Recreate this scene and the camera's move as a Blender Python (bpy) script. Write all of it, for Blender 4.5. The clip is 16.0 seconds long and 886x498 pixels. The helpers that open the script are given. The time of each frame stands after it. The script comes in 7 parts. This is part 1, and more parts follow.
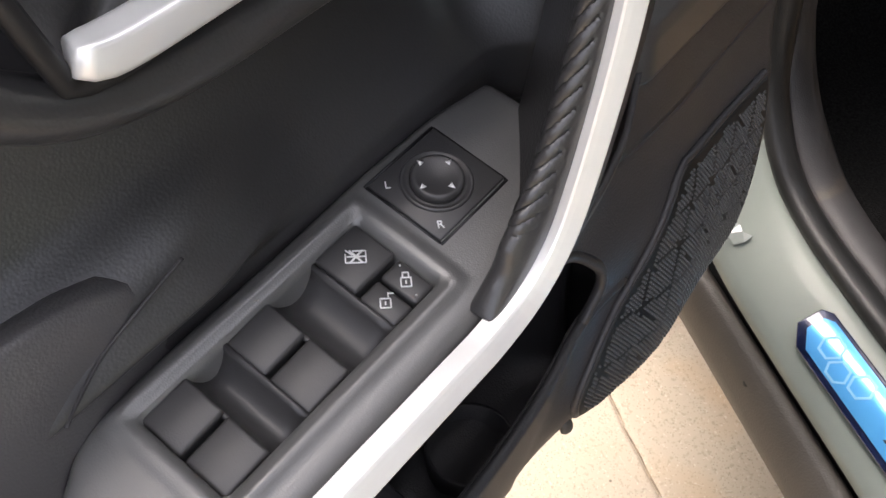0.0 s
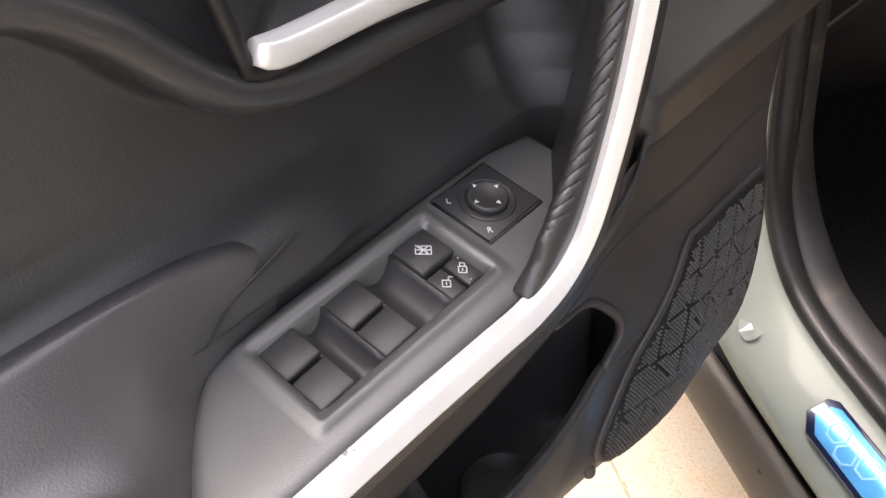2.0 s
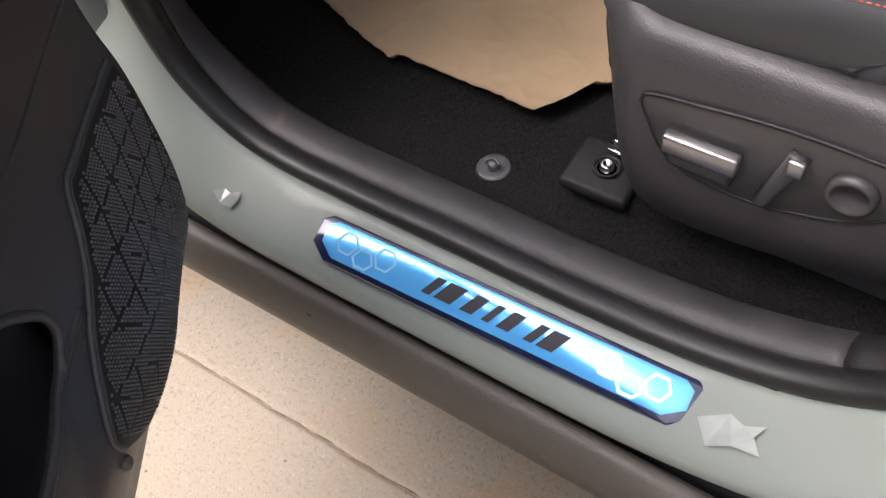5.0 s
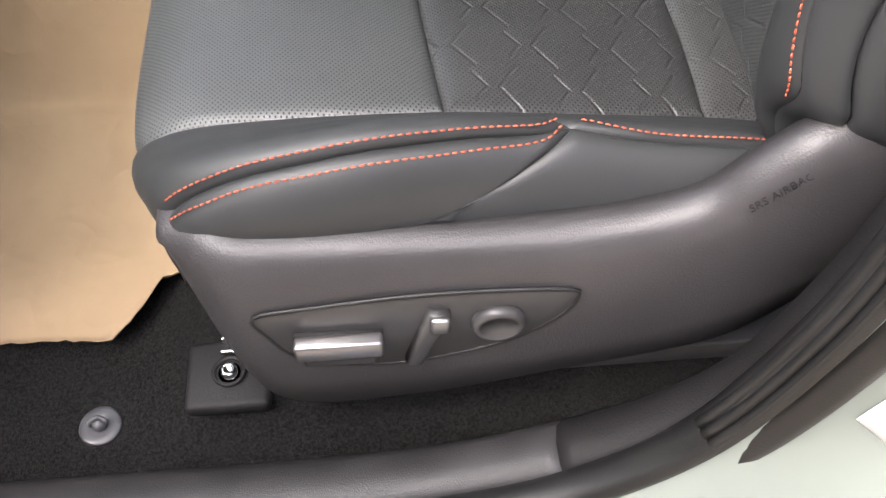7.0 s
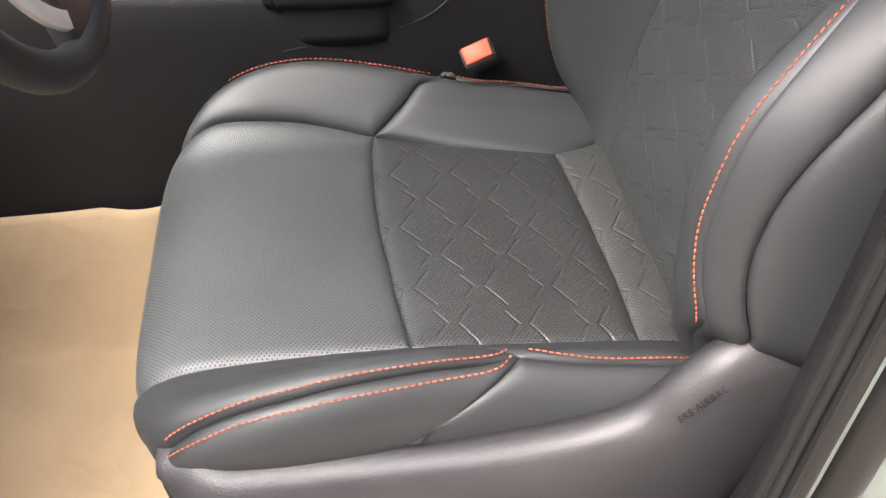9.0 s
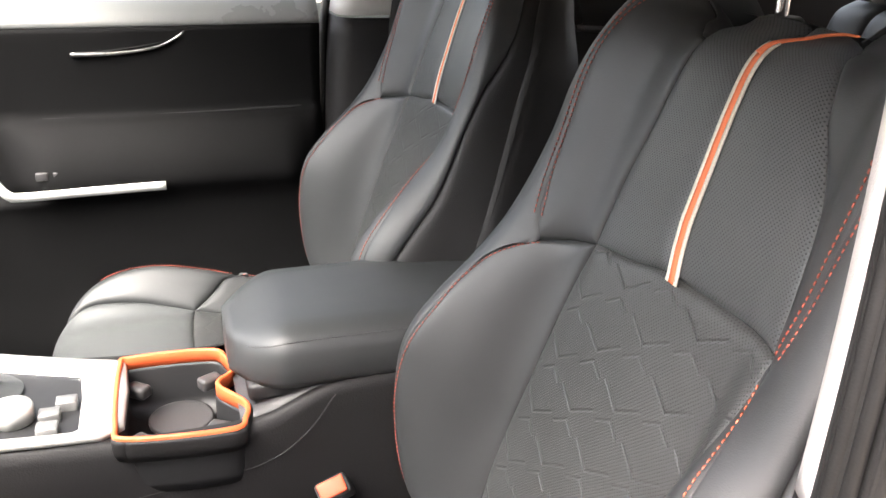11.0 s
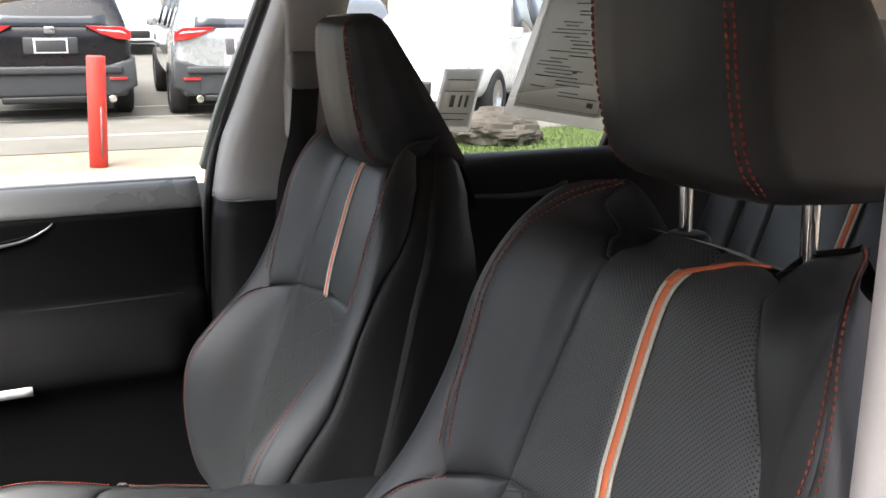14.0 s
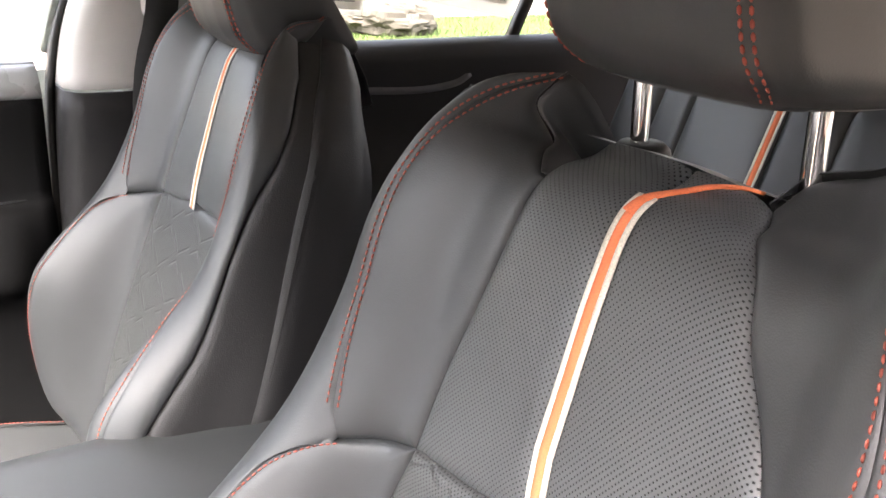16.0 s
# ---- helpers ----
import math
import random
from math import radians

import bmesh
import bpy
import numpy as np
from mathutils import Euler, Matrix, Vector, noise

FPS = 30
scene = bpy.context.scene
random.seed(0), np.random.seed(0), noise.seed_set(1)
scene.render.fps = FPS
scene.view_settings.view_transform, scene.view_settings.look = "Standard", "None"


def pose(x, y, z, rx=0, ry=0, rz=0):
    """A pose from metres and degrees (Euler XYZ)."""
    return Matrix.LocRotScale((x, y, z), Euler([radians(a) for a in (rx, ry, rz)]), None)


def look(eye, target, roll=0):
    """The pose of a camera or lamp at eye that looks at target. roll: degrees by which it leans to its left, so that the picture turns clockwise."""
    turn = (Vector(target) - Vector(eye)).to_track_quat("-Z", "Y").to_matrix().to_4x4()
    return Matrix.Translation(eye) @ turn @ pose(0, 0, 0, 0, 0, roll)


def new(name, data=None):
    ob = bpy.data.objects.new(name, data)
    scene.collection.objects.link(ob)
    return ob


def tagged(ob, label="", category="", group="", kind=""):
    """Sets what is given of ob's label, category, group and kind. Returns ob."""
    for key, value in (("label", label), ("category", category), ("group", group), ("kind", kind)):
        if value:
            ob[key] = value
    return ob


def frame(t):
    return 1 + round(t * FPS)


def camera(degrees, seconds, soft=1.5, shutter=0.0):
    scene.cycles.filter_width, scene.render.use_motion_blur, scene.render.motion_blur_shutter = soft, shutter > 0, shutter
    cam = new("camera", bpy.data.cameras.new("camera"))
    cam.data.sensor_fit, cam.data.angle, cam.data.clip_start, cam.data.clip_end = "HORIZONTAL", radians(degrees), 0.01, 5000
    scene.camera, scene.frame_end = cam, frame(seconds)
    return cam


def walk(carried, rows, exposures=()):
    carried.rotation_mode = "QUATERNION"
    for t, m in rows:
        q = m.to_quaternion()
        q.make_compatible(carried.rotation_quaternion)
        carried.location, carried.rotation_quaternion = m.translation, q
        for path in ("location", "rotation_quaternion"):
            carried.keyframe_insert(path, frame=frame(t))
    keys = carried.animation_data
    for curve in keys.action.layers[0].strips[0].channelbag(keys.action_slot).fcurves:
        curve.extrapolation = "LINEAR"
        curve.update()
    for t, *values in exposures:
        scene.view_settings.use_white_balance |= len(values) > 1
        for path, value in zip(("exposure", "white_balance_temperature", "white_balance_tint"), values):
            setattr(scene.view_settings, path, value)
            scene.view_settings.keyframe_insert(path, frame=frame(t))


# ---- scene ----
cam = camera(51.91, 16.0)
PATH = [
    (0.0, pose(0.4252, -0.4771, 1.2164, 39.154, 3.134, 72.993)),
    (0.5, pose(0.4332, -0.4756, 1.2213, 41.114, 2.746, 73.764)),
    (1.0, pose(0.4627, -0.4746, 1.2302, 44.494, 2.484, 75.653)),
    (1.5, pose(0.5070, -0.4870, 1.2318, 48.026, 3.365, 76.816)),
    (2.0, pose(0.5370, -0.5222, 1.2376, 49.077, 3.200, 75.093)),
    (2.5, pose(0.6039, -0.5862, 1.2333, 47.446, 2.720, 72.319)),
    (3.0, pose(0.6658, -0.6255, 1.2220, 45.429, 3.145, 70.930)),
    (3.5, pose(0.6807, -0.6392, 1.2129, 42.702, 2.876, 67.946)),
    (4.0, pose(0.6643, -0.6130, 1.2102, 41.070, 3.019, 59.302)),
    (4.5, pose(0.5848, -0.5168, 1.2181, 39.968, 4.701, 46.484)),
    (5.0, pose(0.5239, -0.3818, 1.2134, 35.529, 6.156, 33.385)),
    (5.2, pose(0.5134, -0.3462, 1.2099, 34.020, 6.002, 29.334)),
    (7.3, pose(0.4237, -0.2115, 1.2228, 35.834, 0.270, -6.363)),
    (7.5, pose(0.4281, -0.2149, 1.2223, 36.225, 0.345, -6.759)),
    (8.0, pose(0.4308, -0.2350, 1.2406, 39.501, -0.678, -8.389)),
    (8.5, pose(0.4255, -0.2596, 1.2729, 44.314, -0.228, -7.884)),
    (9.0, pose(0.4318, -0.2732, 1.3012, 49.074, 1.236, -7.523)),
    (9.5, pose(0.4371, -0.2729, 1.3513, 55.032, 1.224, -9.117)),
    (10.0, pose(0.4366, -0.2677, 1.3669, 60.865, 0.197, -12.249)),
    (10.2, pose(0.4356, -0.2635, 1.3819, 63.066, -0.458, -13.082)),
    (12.3, pose(0.4476, -0.1756, 1.4979, 71.100, -0.610, -26.688)),
    (12.5, pose(0.4516, -0.1745, 1.5004, 71.488, -0.859, -28.007)),
    (13.0, pose(0.4482, -0.1823, 1.5079, 74.575, -0.515, -27.474)),
    (13.5, pose(0.4483, -0.1861, 1.5132, 76.630, -0.265, -25.432)),
    (14.0, pose(0.4817, -0.1242, 1.5111, 76.531, -0.018, -23.678)),
    (14.5, pose(0.5050, -0.0675, 1.5077, 74.958, 0.231, -22.482)),
    (15.0, pose(0.5246, -0.0150, 1.4940, 72.683, -0.091, -23.040)),
    (15.5, pose(0.5396, 0.0246, 1.4856, 71.201, -0.289, -25.063)),
    (16.0, pose(0.5590, 0.0448, 1.4805, 69.972, -1.964, -30.175)),
]
walk(cam, PATH, exposures=[(0.0, 2.2, 6800, 15), (2.5, 2.58, 7000, 18), (3.5, 1.75, 6500, 15), (4.5, 1.42, 6300, 16), (5.0, 1.65, 6450, 19), (7.3, 2.45, 6450, 16), (9.0, 2.68, 6600, 16), (10.2, 3.25, 6800, 17), (12.3, 3.4, 6700, 17), (13.0, 2.9, 6700, 17), (14.0, 2.5, 6450, 17), (14.5, 2.65, 6500, 16), (15.0, 3.3, 6500, 18), (16.0, 4.3, 6800, 20)])

# ---- light ----
world = bpy.data.worlds.new("sky")
scene.world = world
world.use_nodes = True
wn = world.node_tree
sky = wn.nodes.new("ShaderNodeTexSky")
sky.sky_type = "NISHITA"
sky.sun_disc = False
sky.sun_elevation = radians(59)
sky.sun_rotation = radians(234)
sky.air_density, sky.dust_density, sky.ozone_density = 1.0, 6.0, 0.6
veil = wn.nodes.new("ShaderNodeHueSaturation")
veil.inputs["Saturation"].default_value = 0.45
wn.links.new(sky.outputs[0], veil.inputs["Color"])
wn.links.new(veil.outputs[0], wn.nodes["Background"].inputs[0])
wn.nodes["Background"].inputs[1].default_value = 0.17
sun_data = bpy.data.lights.new("sun", "SUN")
sun_data.energy, sun_data.angle, sun_data.color = 1.3, radians(65), (1.0, 0.95, 0.89)
sun = new("sun", sun_data)
sun.matrix_world = look((-3.77, -3.03, 9.06), (0.4, 0.0, 0.5))

# ---- materials ----


def mat(name, color, rough=0.5, metal=0.0, vary=0.12, scale=12.0, bump=0.0, bump_scale=250.0, coat=0.0, spec=0.5, trans=0.0):
    """Principled material with colour variation at two scales, uneven gloss and fine relief."""
    m = bpy.data.materials.new(name)
    m.use_nodes = True
    nt = m.node_tree
    b = nt.nodes["Principled BSDF"]
    b.inputs["Metallic"].default_value = metal
    b.inputs["Coat Weight"].default_value = coat
    b.inputs["Specular IOR Level"].default_value = spec
    b.inputs["Transmission Weight"].default_value = trans
    tc = nt.nodes.new("ShaderNodeTexCoord")
    big = nt.nodes.new("ShaderNodeTexNoise")
    big.inputs["Scale"].default_value = scale
    big.inputs["Detail"].default_value = 6.0
    nt.links.new(tc.outputs["Object"], big.inputs["Vector"])
    ramp = nt.nodes.new("ShaderNodeMapRange")
    ramp.inputs["From Min"].default_value, ramp.inputs["From Max"].default_value = 0.3, 0.7
    ramp.inputs["To Min"].default_value, ramp.inputs["To Max"].default_value = 1.0 - vary, 1.0 + vary
    nt.links.new(big.outputs[0], ramp.inputs[0])
    mul = nt.nodes.new("ShaderNodeVectorMath")
    mul.operation = "SCALE"
    mul.inputs[0].default_value = color
    nt.links.new(ramp.outputs[0], mul.inputs["Scale"])
    nt.links.new(mul.outputs[0], b.inputs["Base Color"])
    rr = nt.nodes.new("ShaderNodeMapRange")
    rr.inputs["From Min"].default_value, rr.inputs["From Max"].default_value = 0.3, 0.7
    rr.inputs["To Min"].default_value, rr.inputs["To Max"].default_value = max(rough - 0.05, 0.02), min(rough + 0.05, 1)
    nt.links.new(big.outputs[0], rr.inputs[0])
    nt.links.new(rr.outputs[0], b.inputs["Roughness"])
    if bump:
        fine = nt.nodes.new("ShaderNodeTexVoronoi")
        fine.feature = "SMOOTH_F1"
        fine.inputs["Scale"].default_value = bump_scale
        nt.links.new(tc.outputs["Object"], fine.inputs["Vector"])
        bp = nt.nodes.new("ShaderNodeBump")
        bp.inputs["Strength"].default_value = bump
        bp.inputs["Distance"].default_value = 0.001
        nt.links.new(fine.outputs[0], bp.inputs["Height"])
        nt.links.new(bp.outputs[0], b.inputs["Normal"])
    m["main"] = b.name
    return m


def node_math(nt, op, a, b=None):
    n = nt.nodes.new("ShaderNodeMath")
    n.operation = op
    for i, v in enumerate((a, b)):
        if v is None:
            continue
        if isinstance(v, (int, float)):
            n.inputs[i].default_value = v
        else:
            nt.links.new(v, n.inputs[i])
    return n.outputs[0]


def perforate(m, pitch=0.0044, radius=0.19, depth=0.6, quilt=None):
    """Adds rows of small pricked holes, and embossed quilting, laid out on the panel's own metres."""
    nt = m.node_tree
    b = nt.nodes["Principled BSDF"]
    uv = nt.nodes.new("ShaderNodeUVMap")
    sep = nt.nodes.new("ShaderNodeSeparateXYZ")
    nt.links.new(uv.outputs[0], sep.inputs[0])
    u, v = sep.outputs[0], sep.outputs[1]
    row = node_math(nt, "DIVIDE", v, pitch * 0.5)
    odd = node_math(nt, "MULTIPLY", node_math(nt, "MODULO", node_math(nt, "FLOOR", row), 2.0), 0.5)
    fx = node_math(nt, "SUBTRACT", node_math(nt, "FRACT", node_math(nt, "ADD", node_math(nt, "DIVIDE", u, pitch), odd)), 0.5)
    fy = node_math(nt, "MULTIPLY", node_math(nt, "SUBTRACT", node_math(nt, "FRACT", row), 0.5), 0.5)
    d = node_math(nt, "SQRT", node_math(nt, "ADD", node_math(nt, "MULTIPLY", fx, fx), node_math(nt, "MULTIPLY", fy, fy)))
    hole = nt.nodes.new("ShaderNodeMapRange")
    hole.inputs["From Min"].default_value, hole.inputs["From Max"].default_value = radius, radius * 0.6
    nt.links.new(d, hole.inputs[0])
    old = b.inputs["Base Color"].links[0].from_socket
    mixc = nt.nodes.new("ShaderNodeMix")
    mixc.data_type = "RGBA"
    nt.links.new(hole.outputs[0], mixc.inputs[0])
    nt.links.new(old, mixc.inputs[6])
    mixc.inputs[7].default_value = (0.018, 0.018, 0.018, 1)
    nt.links.new(mixc.outputs[2], b.inputs["Base Color"])
    nt.links.new(node_math(nt, "MULTIPLY", node_math(nt, "SUBTRACT", 1.0, node_math(nt, "MULTIPLY", hole.outputs[0], 0.75)), 0.5), b.inputs["Specular IOR Level"])
    height = node_math(nt, "MULTIPLY", hole.outputs[0], -depth)
    if quilt:
        pu, pv = quilt
        a1 = node_math(nt, "ADD", node_math(nt, "DIVIDE", u, pu), node_math(nt, "DIVIDE", v, pv))
        a2 = node_math(nt, "SUBTRACT", node_math(nt, "DIVIDE", u, pu), node_math(nt, "DIVIDE", v, pv))
        total = None
        for along, across, lo, hi in ((a1, a2, 0.06, 0.95), (a2, a1, 0.06, 0.90)):
            fr = node_math(nt, "FRACT", node_math(nt, "ADD", across, 0.5))
            jog = node_math(nt, "MULTIPLY", node_math(nt, "SUBTRACT", node_math(nt, "GREATER_THAN", fr, 0.60), 0.5), 0.15)
            dist = node_math(nt, "ABSOLUTE", node_math(nt, "SUBTRACT", node_math(nt, "FRACT", node_math(nt, "ADD", along, jog)), 0.5))
            ln = nt.nodes.new("ShaderNodeMapRange")
            ln.interpolation_type = "SMOOTHSTEP"
            ln.inputs["From Min"].default_value, ln.inputs["From Max"].default_value = 0.045, 0.0
            nt.links.new(dist, ln.inputs[0])
            gate = node_math(nt, "MULTIPLY", node_math(nt, "GREATER_THAN", fr, lo), node_math(nt, "LESS_THAN", fr, hi))
            g = node_math(nt, "MULTIPLY", ln.outputs[0], gate)
            total = g if total is None else node_math(nt, "MAXIMUM", total, g)
        height = node_math(nt, "ADD", height, node_math(nt, "MULTIPLY", total, -1.0))
    bp = nt.nodes.new("ShaderNodeBump")
    bp.inputs["Strength"].default_value = 0.8
    bp.inputs["Distance"].default_value = 0.0012
    nt.links.new(height, bp.inputs["Height"])
    if b.inputs["Normal"].links:
        nt.links.new(b.inputs["Normal"].links[0].from_socket, bp.inputs["Normal"])
    nt.links.new(bp.outputs[0], b.inputs["Normal"])
    return m


def creased(m):
    """Adds the broad folds and wrinkles of handled paper."""
    nt = m.node_tree
    b = nt.nodes["Principled BSDF"]
    tc = nt.nodes.new("ShaderNodeTexCoord")
    total = None
    for sc, amount in ((7.0, 1.0), (19.0, 0.45)):
        v = nt.nodes.new("ShaderNodeTexVoronoi")
        v.feature = "F1"
        v.inputs["Scale"].default_value = sc
        warp = nt.nodes.new("ShaderNodeTexNoise")
        warp.inputs["Scale"].default_value = sc * 0.6
        nt.links.new(tc.outputs["Object"], warp.inputs["Vector"])
        mixv = nt.nodes.new("ShaderNodeVectorMath")
        mixv.operation = "MULTIPLY_ADD"
        nt.links.new(warp.outputs[1], mixv.inputs[0])
        mixv.inputs[1].default_value = (0.12, 0.12, 0.12)
        nt.links.new(tc.outputs["Object"], mixv.inputs[2])
        nt.links.new(mixv.outputs[0], v.inputs["Vector"])
        part_h = node_math(nt, "MULTIPLY", v.outputs[0], amount)
        total = part_h if total is None else node_math(nt, "ADD", total, part_h)
    bp = nt.nodes.new("ShaderNodeBump")
    bp.inputs["Strength"].default_value, bp.inputs["Distance"].default_value = 0.35, 0.02
    nt.links.new(total, bp.inputs["Height"])
    nt.links.new(b.inputs["Normal"].links[0].from_socket, bp.inputs["Normal"])
    nt.links.new(bp.outputs[0], b.inputs["Normal"])
    return m


def dusty(m, color, scale, lo, hi, amount, stretch=(1, 1, 1)):
    """Lays patches of dried dust over a material."""
    nt = m.node_tree
    b = nt.nodes["Principled BSDF"]
    tc = nt.nodes.new("ShaderNodeTexCoord")
    mp_ = nt.nodes.new("ShaderNodeMapping")
    mp_.inputs["Scale"].default_value = stretch
    nt.links.new(tc.outputs["Object"], mp_.inputs[0])
    tex = nt.nodes.new("ShaderNodeTexNoise")
    tex.inputs["Scale"].default_value, tex.inputs["Detail"].default_value = scale, 5.0
    nt.links.new(mp_.outputs[0], tex.inputs["Vector"])
    r = nt.nodes.new("ShaderNodeMapRange")
    r.inputs["From Min"].default_value, r.inputs["From Max"].default_value, r.inputs["To Max"].default_value = lo, hi, amount
    nt.links.new(tex.outputs[0], r.inputs[0])
    mx = nt.nodes.new("ShaderNodeMix")
    mx.data_type = "RGBA"
    nt.links.new(r.outputs[0], mx.inputs[0])
    nt.links.new(b.inputs["Base Color"].links[0].from_socket, mx.inputs[6])
    mx.inputs[7].default_value = (*color, 1)
    nt.links.new(mx.outputs[2], b.inputs["Base Color"])
    return m


LEATHER = mat("black_leather", (0.032, 0.034, 0.035), 0.48, vary=0.10, scale=9, bump=0.10, bump_scale=900)
LEATHER_PERF = perforate(mat("perforated_leather", (0.066, 0.070, 0.071), 0.40, vary=0.10, scale=9), radius=0.175)
LEATHER_QUILT = perforate(mat("quilted_leather", (0.038, 0.039, 0.039), 0.42, vary=0.10, scale=9), quilt=(0.066, 0.092))
LEATHER_BACK = perforate(mat("quilted_back_leather", (0.052, 0.054, 0.053), 0.40, vary=0.10, scale=9), quilt=(0.068, 0.124))
LEATHER_REAR = perforate(mat("quilted_leather_light", (0.060, 0.061, 0.060), 0.40, vary=0.10, scale=9), quilt=(0.066, 0.092))
PLASTIC = mat("grained_black_plastic", (0.042, 0.040, 0.042), 0.42, vary=0.08, scale=14, bump=0.28, bump_scale=700)
PLASTIC_SOFT = mat("soft_black_panel", (0.040, 0.039, 0.040), 0.34, vary=0.10, scale=7, bump=0.10, bump_scale=900, spec=0.85)
CONSOLE_BLACK = mat("deep_black_plastic", (0.012, 0.0115, 0.012), 0.55, vary=0.12, scale=9, bump=0.25, bump_scale=520, spec=0.25)
SCUFF = dusty(mat("scuffed_black_sill_plastic", (0.030, 0.029, 0.030), 0.48, vary=0.25, scale=22, bump=0.28, bump_scale=850, spec=0.38), (0.11, 0.085, 0.06), 9.0, 0.62, 0.72, 0.55, (1.6, 1.0, 3.0))
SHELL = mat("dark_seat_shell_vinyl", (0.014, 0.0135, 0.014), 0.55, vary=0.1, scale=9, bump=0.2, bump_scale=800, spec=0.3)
PAD = mat("padded_black_vinyl", (0.088, 0.084, 0.086), 0.33, vary=0.08, scale=9, bump=0.13, bump_scale=1000, spec=1.0)
PLATE = mat("satin_black_plate", (0.105, 0.104, 0.102), 0.33, vary=0.08, scale=20, bump=0.09, bump_scale=1500, spec=1.0)
DOTS = mat("grille_dot_plastic", (0.062, 0.063, 0.066), 0.38, vary=0.1, scale=20)
SWITCH = mat("smooth_black_switch", (0.042, 0.041, 0.042), 0.38, vary=0.10, scale=40, bump=0.05, bump_scale=1800)
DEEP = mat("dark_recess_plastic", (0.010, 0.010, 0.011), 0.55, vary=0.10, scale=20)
RUBBER = mat("black_rubber_seal", (0.010, 0.010, 0.010), 0.46, vary=0.15, scale=16, bump=0.15, bump_scale=700)
CHROME = mat("satin_silver_trim", (0.90, 0.90, 0.885), 0.32, metal=0.45, vary=0.03, scale=30)
STEEL = mat("polished_steel", (0.75, 0.74, 0.72), 0.12, metal=1.0, vary=0.03, scale=30)
SATIN = mat("satin_grey_metal", (0.34, 0.33, 0.33), 0.32, metal=0.9, vary=0.06, scale=40)
GREYSTEEL = mat("grey_painted_steel", (0.06, 0.06, 0.065), 0.35, vary=0.15, scale=40)
BODY = mat("pale_green_grey_paint", (0.185, 0.210, 0.188), 0.48, vary=0.03, scale=6, coat=0.12, spec=0.25)
CLADDING = mat("grey_brown_cladding", (0.075, 0.066, 0.056), 0.55, vary=0.12, scale=12, bump=0.3, bump_scale=500)
CARPET = mat("black_carpet", (0.0095, 0.0092, 0.0090), 0.95, vary=0.9, scale=330, bump=1.0, bump_scale=600, spec=0.1)
PAPER = creased(mat("brown_kraft_paper", (0.31, 0.222, 0.138), 0.8, vary=0.09, scale=7, bump=0.10, bump_scale=60, spec=0.2))
THREAD = mat("orange_thread", (0.46, 0.10, 0.05), 0.6, vary=0.1, scale=60)
THREAD_MID = mat("rust_thread", (0.34, 0.068, 0.042), 0.6, vary=0.1, scale=60)
SILL_VINYL = mat("grey_black_sill_vinyl", (0.20, 0.205, 0.205), 0.30, vary=0.03, scale=3, bump=0.15, bump_scale=520)
ORANGE = mat("orange_plastic", (0.64, 0.115, 0.036), 0.42, vary=0.05, scale=30)
WHITE_WEAVE = mat("white_woven_ribbon", (0.62, 0.58, 0.50), 0.8, vary=0.25, scale=900)
ORANGE_WEAVE = mat("orange_woven_ribbon", (0.75, 0.19, 0.075), 0.8, vary=0.15, scale=900)
LETTER = mat("white_print", (0.75, 0.75, 0.75), 0.5, vary=0.02)
BEIGE = mat("light_grey_trim", (0.50, 0.49, 0.475), 0.6, vary=0.04, scale=12, bump=0.15, bump_scale=700)



def tinted_glass(name, tint):
    """Clear automotive glass: lets most light pass, with a thin gloss."""
    m = bpy.data.materials.new(name)
    m.use_nodes = True
    nt = m.node_tree
    clear = nt.nodes.new("ShaderNodeBsdfTransparent")
    clear.inputs[0].default_value = tint
    gloss = nt.nodes.new("ShaderNodeBsdfGlossy")
    gloss.inputs["Roughness"].default_value = 0.02
    fres = nt.nodes.new("ShaderNodeFresnel")
    fres.inputs[0].default_value = 1.25
    mx = nt.nodes.new("ShaderNodeMixShader")
    nt.links.new(fres.outputs[0], mx.inputs[0])
    nt.links.new(clear.outputs[0], mx.inputs[1])
    nt.links.new(gloss.outputs[0], mx.inputs[2])
    nt.links.new(mx.outputs[0], nt.nodes["Material Output"].inputs[0])
    return m


GLASS = tinted_glass("window_glass", (0.62, 0.66, 0.64, 1))
SCREEN_GLASS = tinted_glass("windscreen_glass", (0.84, 0.89, 0.87, 1))

# ---- mesh helpers ----


def group_empty(name, m=None):
    ob = new(name)
    if m is not None:
        ob.matrix_world = m
    return ob


def mesh_of(name, verts, faces, material, smooth=True, uvs=None):
    me = bpy.data.meshes.new(name)
    me.from_pydata([tuple(v) for v in verts], [], faces)
    if uvs is not None:
        layer = me.uv_layers.new(name="UVMap")
        idx = np.empty(len(me.loops), dtype=np.int32)
        me.loops.foreach_get("vertex_index", idx)
        layer.data.foreach_set("uv", np.asarray(uvs, dtype=np.float32)[idx].ravel())
    me.polygons.foreach_set("use_smooth", [smooth] * len(me.polygons))
    if material is not None:
        me.materials.append(material)
    me.update()
    return me


def put(name, me, parent=None, label=""):
    ob = new(name, me)
    if parent is not None:
        ob.parent = parent
    if label:
        ob["label"] = label
    return ob


def part(name, bm, material, parent, label="", smooth=True):
    me = bpy.data.meshes.new(name)
    bmesh.ops.recalc_face_normals(bm, faces=bm.faces[:])
    bm.to_mesh(me)
    bm.free()
    me.polygons.foreach_set("use_smooth", [smooth] * len(me.polygons))
    me.materials.append(material)
    return put(name, me, parent, label)


